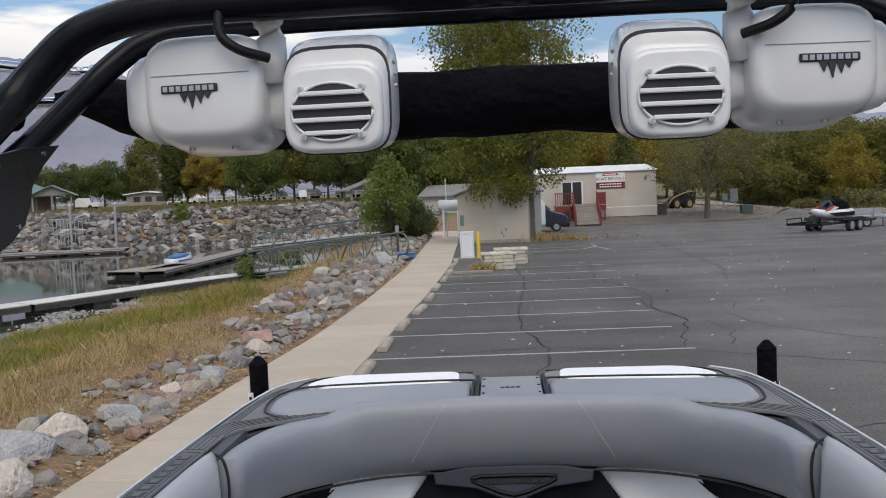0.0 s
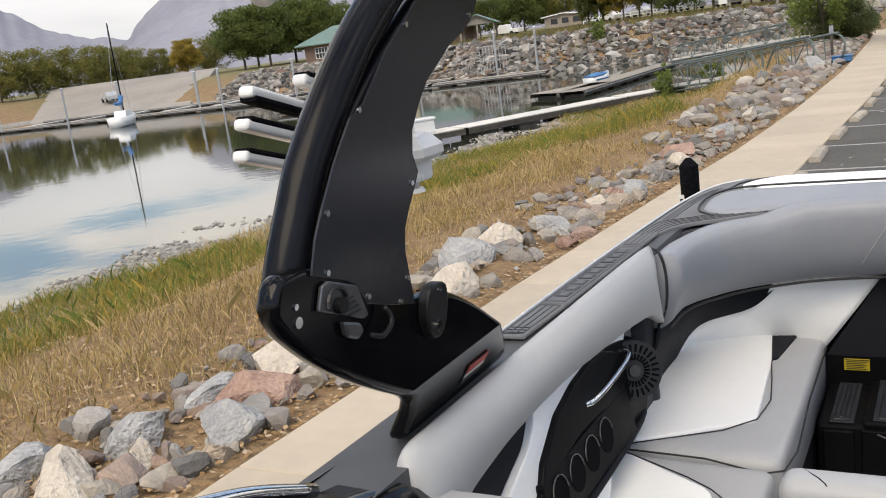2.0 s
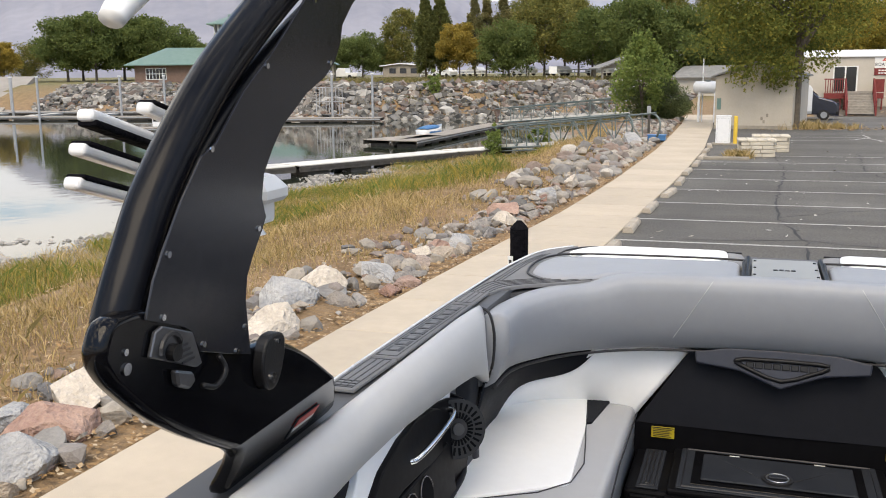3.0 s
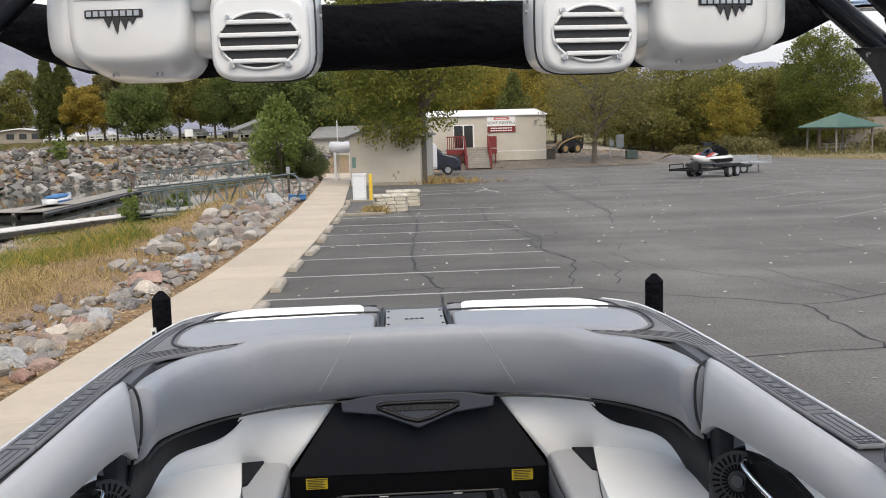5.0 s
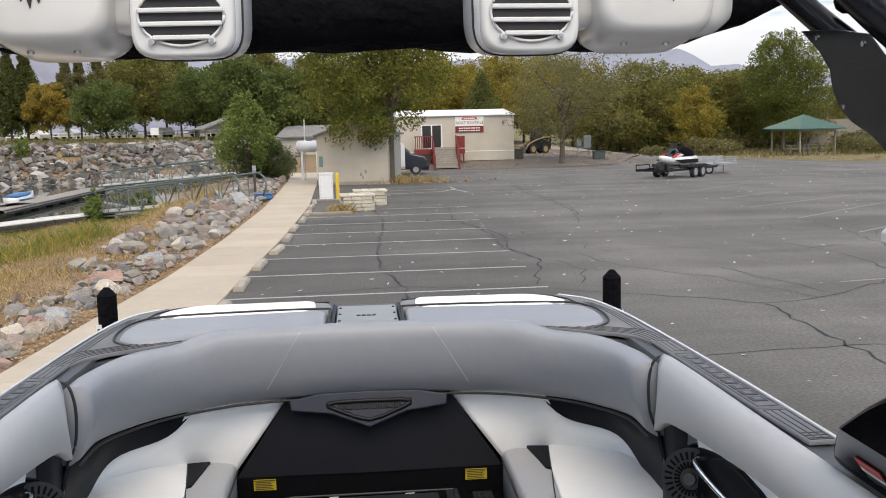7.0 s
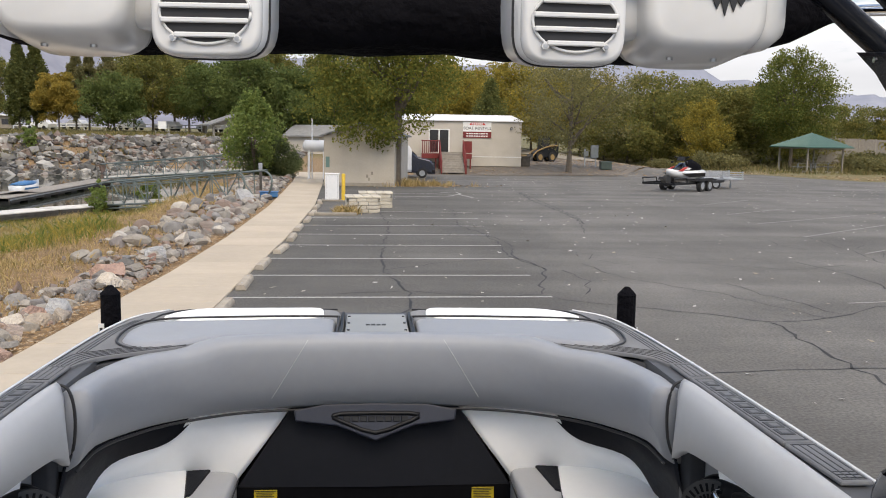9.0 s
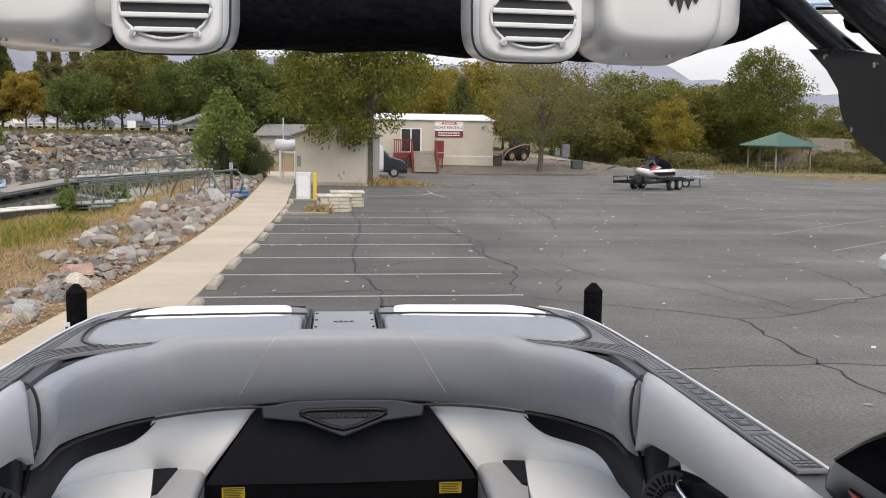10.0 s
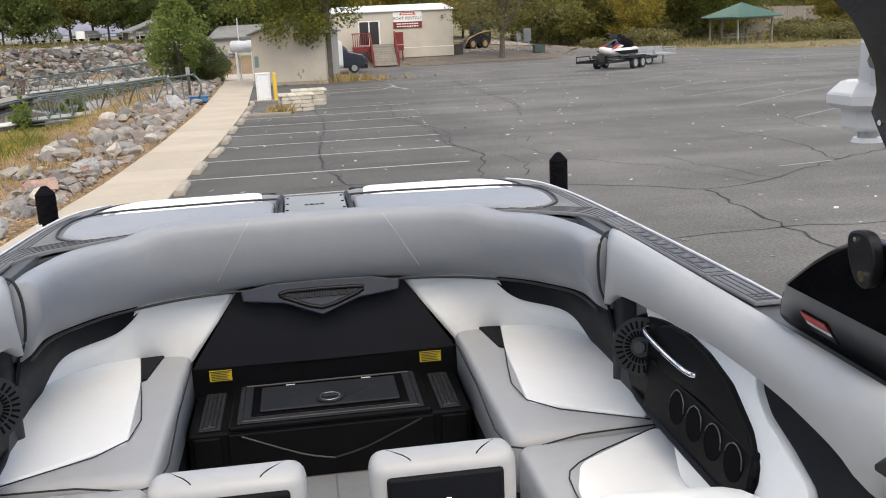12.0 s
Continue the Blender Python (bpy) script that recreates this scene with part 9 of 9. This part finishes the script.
# visitor building with a square lookout tower
vx, vy = polar(-30.4, 150)
vz = float(land(vx, vy)) - 0.2
vis = thing("visitor_building", "brick visitor building with green roof and pale lookout tower", "building", at=(vx, vy, vz), turn=22)
part("tower_wall", box(-2.3, 2.3, -2.3, 2.3, 0, 7.2), stucco, vis, "pale stucco tower")
lan = part("lantern", box(-2.1, 2.1, -2.1, 2.1, 7.2, 8.4), dark_glass, vis, "glazed lantern")
for k in range(9):
    for q in range(4):
        part("mullion", box(-2.2 + k * 0.54 - 0.08, -2.2 + k * 0.54 + 0.08, -2.2, -2.1, 7.2, 8.4, 0, 1, Matrix.Rotation(q * math.pi / 2, 4, "Z")), white_paint, lan)
bmc = bmesh.new()
add_loft(bmc, [[(-3.2, -3.2, 8.4), (3.2, -3.2, 8.4), (3.2, 3.2, 8.4), (-3.2, 3.2, 8.4)], [(-3.2, -3.2, 8.55), (3.2, -3.2, 8.55), (3.2, 3.2, 8.55), (-3.2, 3.2, 8.55)], [(-0.5, -0.5, 9.6), (0.5, -0.5, 9.6), (0.5, 0.5, 9.6), (-0.5, 0.5, 9.6)]])
part("tower_roof", bmc, pale_green_roof, vis, "green tower roof")
part("finial", box(-0.4, 0.4, -0.4, 0.4, 9.6, 10.0), pale_green_roof, vis)
win = part("window", box(-0.9, 0.9, -2.34, -2.29, 0.3, 2.7), white_paint, vis, "tall gridded window")
for j in range(3):
    for k in range(4):
        part("pane", box(-0.8 + j * 0.56, -0.34 + j * 0.56, -2.36, -2.342, 0.4 + k * 0.56, 0.86 + k * 0.56), dark_glass, win)
part("window", box(-0.3, 0.3, -2.34, -2.29, 4.6, 5.2), dark_glass, vis)
part("wall", box(-14, -2.35, -3, 5, 0, 2.6), brick_wall, vis, "brown brick wing")
bmc = bmesh.new()
add_loft(bmc, [[(-15.2, -4.2, 2.55), (-2.35, -4.2, 2.55), (-2.35, 6.2, 2.55), (-15.2, 6.2, 2.55)], [(-15.2, -4.2, 2.7), (-2.35, -4.2, 2.7), (-2.35, 6.2, 2.7), (-15.2, 6.2, 2.7)], [(-10, 0.9, 5.2), (-2.35, 0.9, 5.2), (-2.35, 1.1, 5.2), (-10, 1.1, 5.2)]])
part("roof", bmc, pale_green_roof, vis, "green metal hip roof")
win = part("window", box(-12.4, -9.4, -3.06, -3.0, 0.5, 2.2), white_paint, vis, "gridded window band")
for j in range(6):
    for k in range(2):
        part("pane", box(-12.3 + j * 0.48, -11.9 + j * 0.48, -3.08, -3.062, 0.6 + k * 0.8, 1.3 + k * 0.8), dark_glass, win)
part("wall", box(2.35, 12, -2, 4, 0, 2.4), brick_wall, vis, "brown brick wing")
bmc = bmesh.new()
add_loft(bmc, [[(2.35, -3.4, 2.35), (14, -3.4, 2.35), (14, 5.4, 2.35), (2.35, 5.4, 2.35)], [(2.35, -3.4, 2.5), (14, -3.4, 2.5), (14, 5.4, 2.5), (2.35, 5.4, 2.5)], [(2.35, 0.9, 4.8), (9, 0.9, 4.8), (9, 1.1, 4.8), (2.35, 1.1, 4.8)]])
part("roof", bmc, pale_green_roof, vis, "green metal hip roof")


def hut(name, label, az, d, w, dep, h, roof_h, wall_m, roof_m, turn, open_front=False):
    x, y = polar(az, d)
    e = thing(name, label, "building", at=(x, y, float(land(x, y)) - 0.1), turn=turn)
    if open_front:
        for a in (-w / 2 + 0.15, 0, w / 2 - 0.15):
            for b in (-dep / 2 + 0.15, dep / 2 - 0.15):
                part("post", box(a - 0.12, a + 0.12, b - 0.12, b + 0.12, 0, h), wall_m, e)
    else:
        part("wall", box(-w / 2, w / 2, -dep / 2, dep / 2, 0, h), wall_m, e)
        for k in range(3):
            part("window", box(-w / 2 + w * (k + 0.6) / 3.4, -w / 2 + w * (k + 0.6) / 3.4 + 1.1, -dep / 2 - 0.03, -dep / 2 - 0.005, h * 0.4, h * 0.8), dark_glass, e)
    for s in (-1, 1):
        bmc = prism([(0, h + roof_h), (s * (w / 2 + 0.5), h - 0.1), (s * (w / 2 + 0.5), h + 0.05), (0, h + roof_h + 0.15)], -dep / 2 - 0.5, dep / 2 + 0.5, "y")
        part("roof", bmc, roof_m, e)
    part("gable", prism([(-w / 2, h), (w / 2, h), (0, h + roof_h)], -dep / 2 + 0.05, -dep / 2 + 0.15, "y"), wall_m, e)
    return e


hut("pavilion", "open pavilion with a pale gabled roof", -7.6, 118, 6.4, 5, 1.5, 1.2, grey_wood, grey_shingle, 20, True)
hut("house", "low house with a grey shingle roof", -2.6, 118, 7.5, 6, 2.1, 1.2, cream_wall, grey_shingle, 75)
hut("service_building", "flat beige service building on the lawn", -20.5, 165, 6.2, 5, 2.1, 0.3, concrete_old, white_paint, 10)
hut("shelter", "small open shelter with a green hip roof", -25.6, 142, 5.2, 4.5, 2.3, 1.3, grey_wood, pale_green_roof, 20, True)
kx, ky = polar(-11.7, 122)
kio = thing("notice_board", "small white notice board on the far lawn", "sign", at=(kx, ky, float(land(kx, ky))))
part("panel", box(-0.5, 0.5, -0.05, 0.05, 0.7, 1.6), white_paint, kio)
for s in (-1, 1):
    part("leg", box(s * 0.8 - 0.06, s * 0.8 + 0.06, -0.06, 0.06, 0, 0.5), grey_wood, kio)
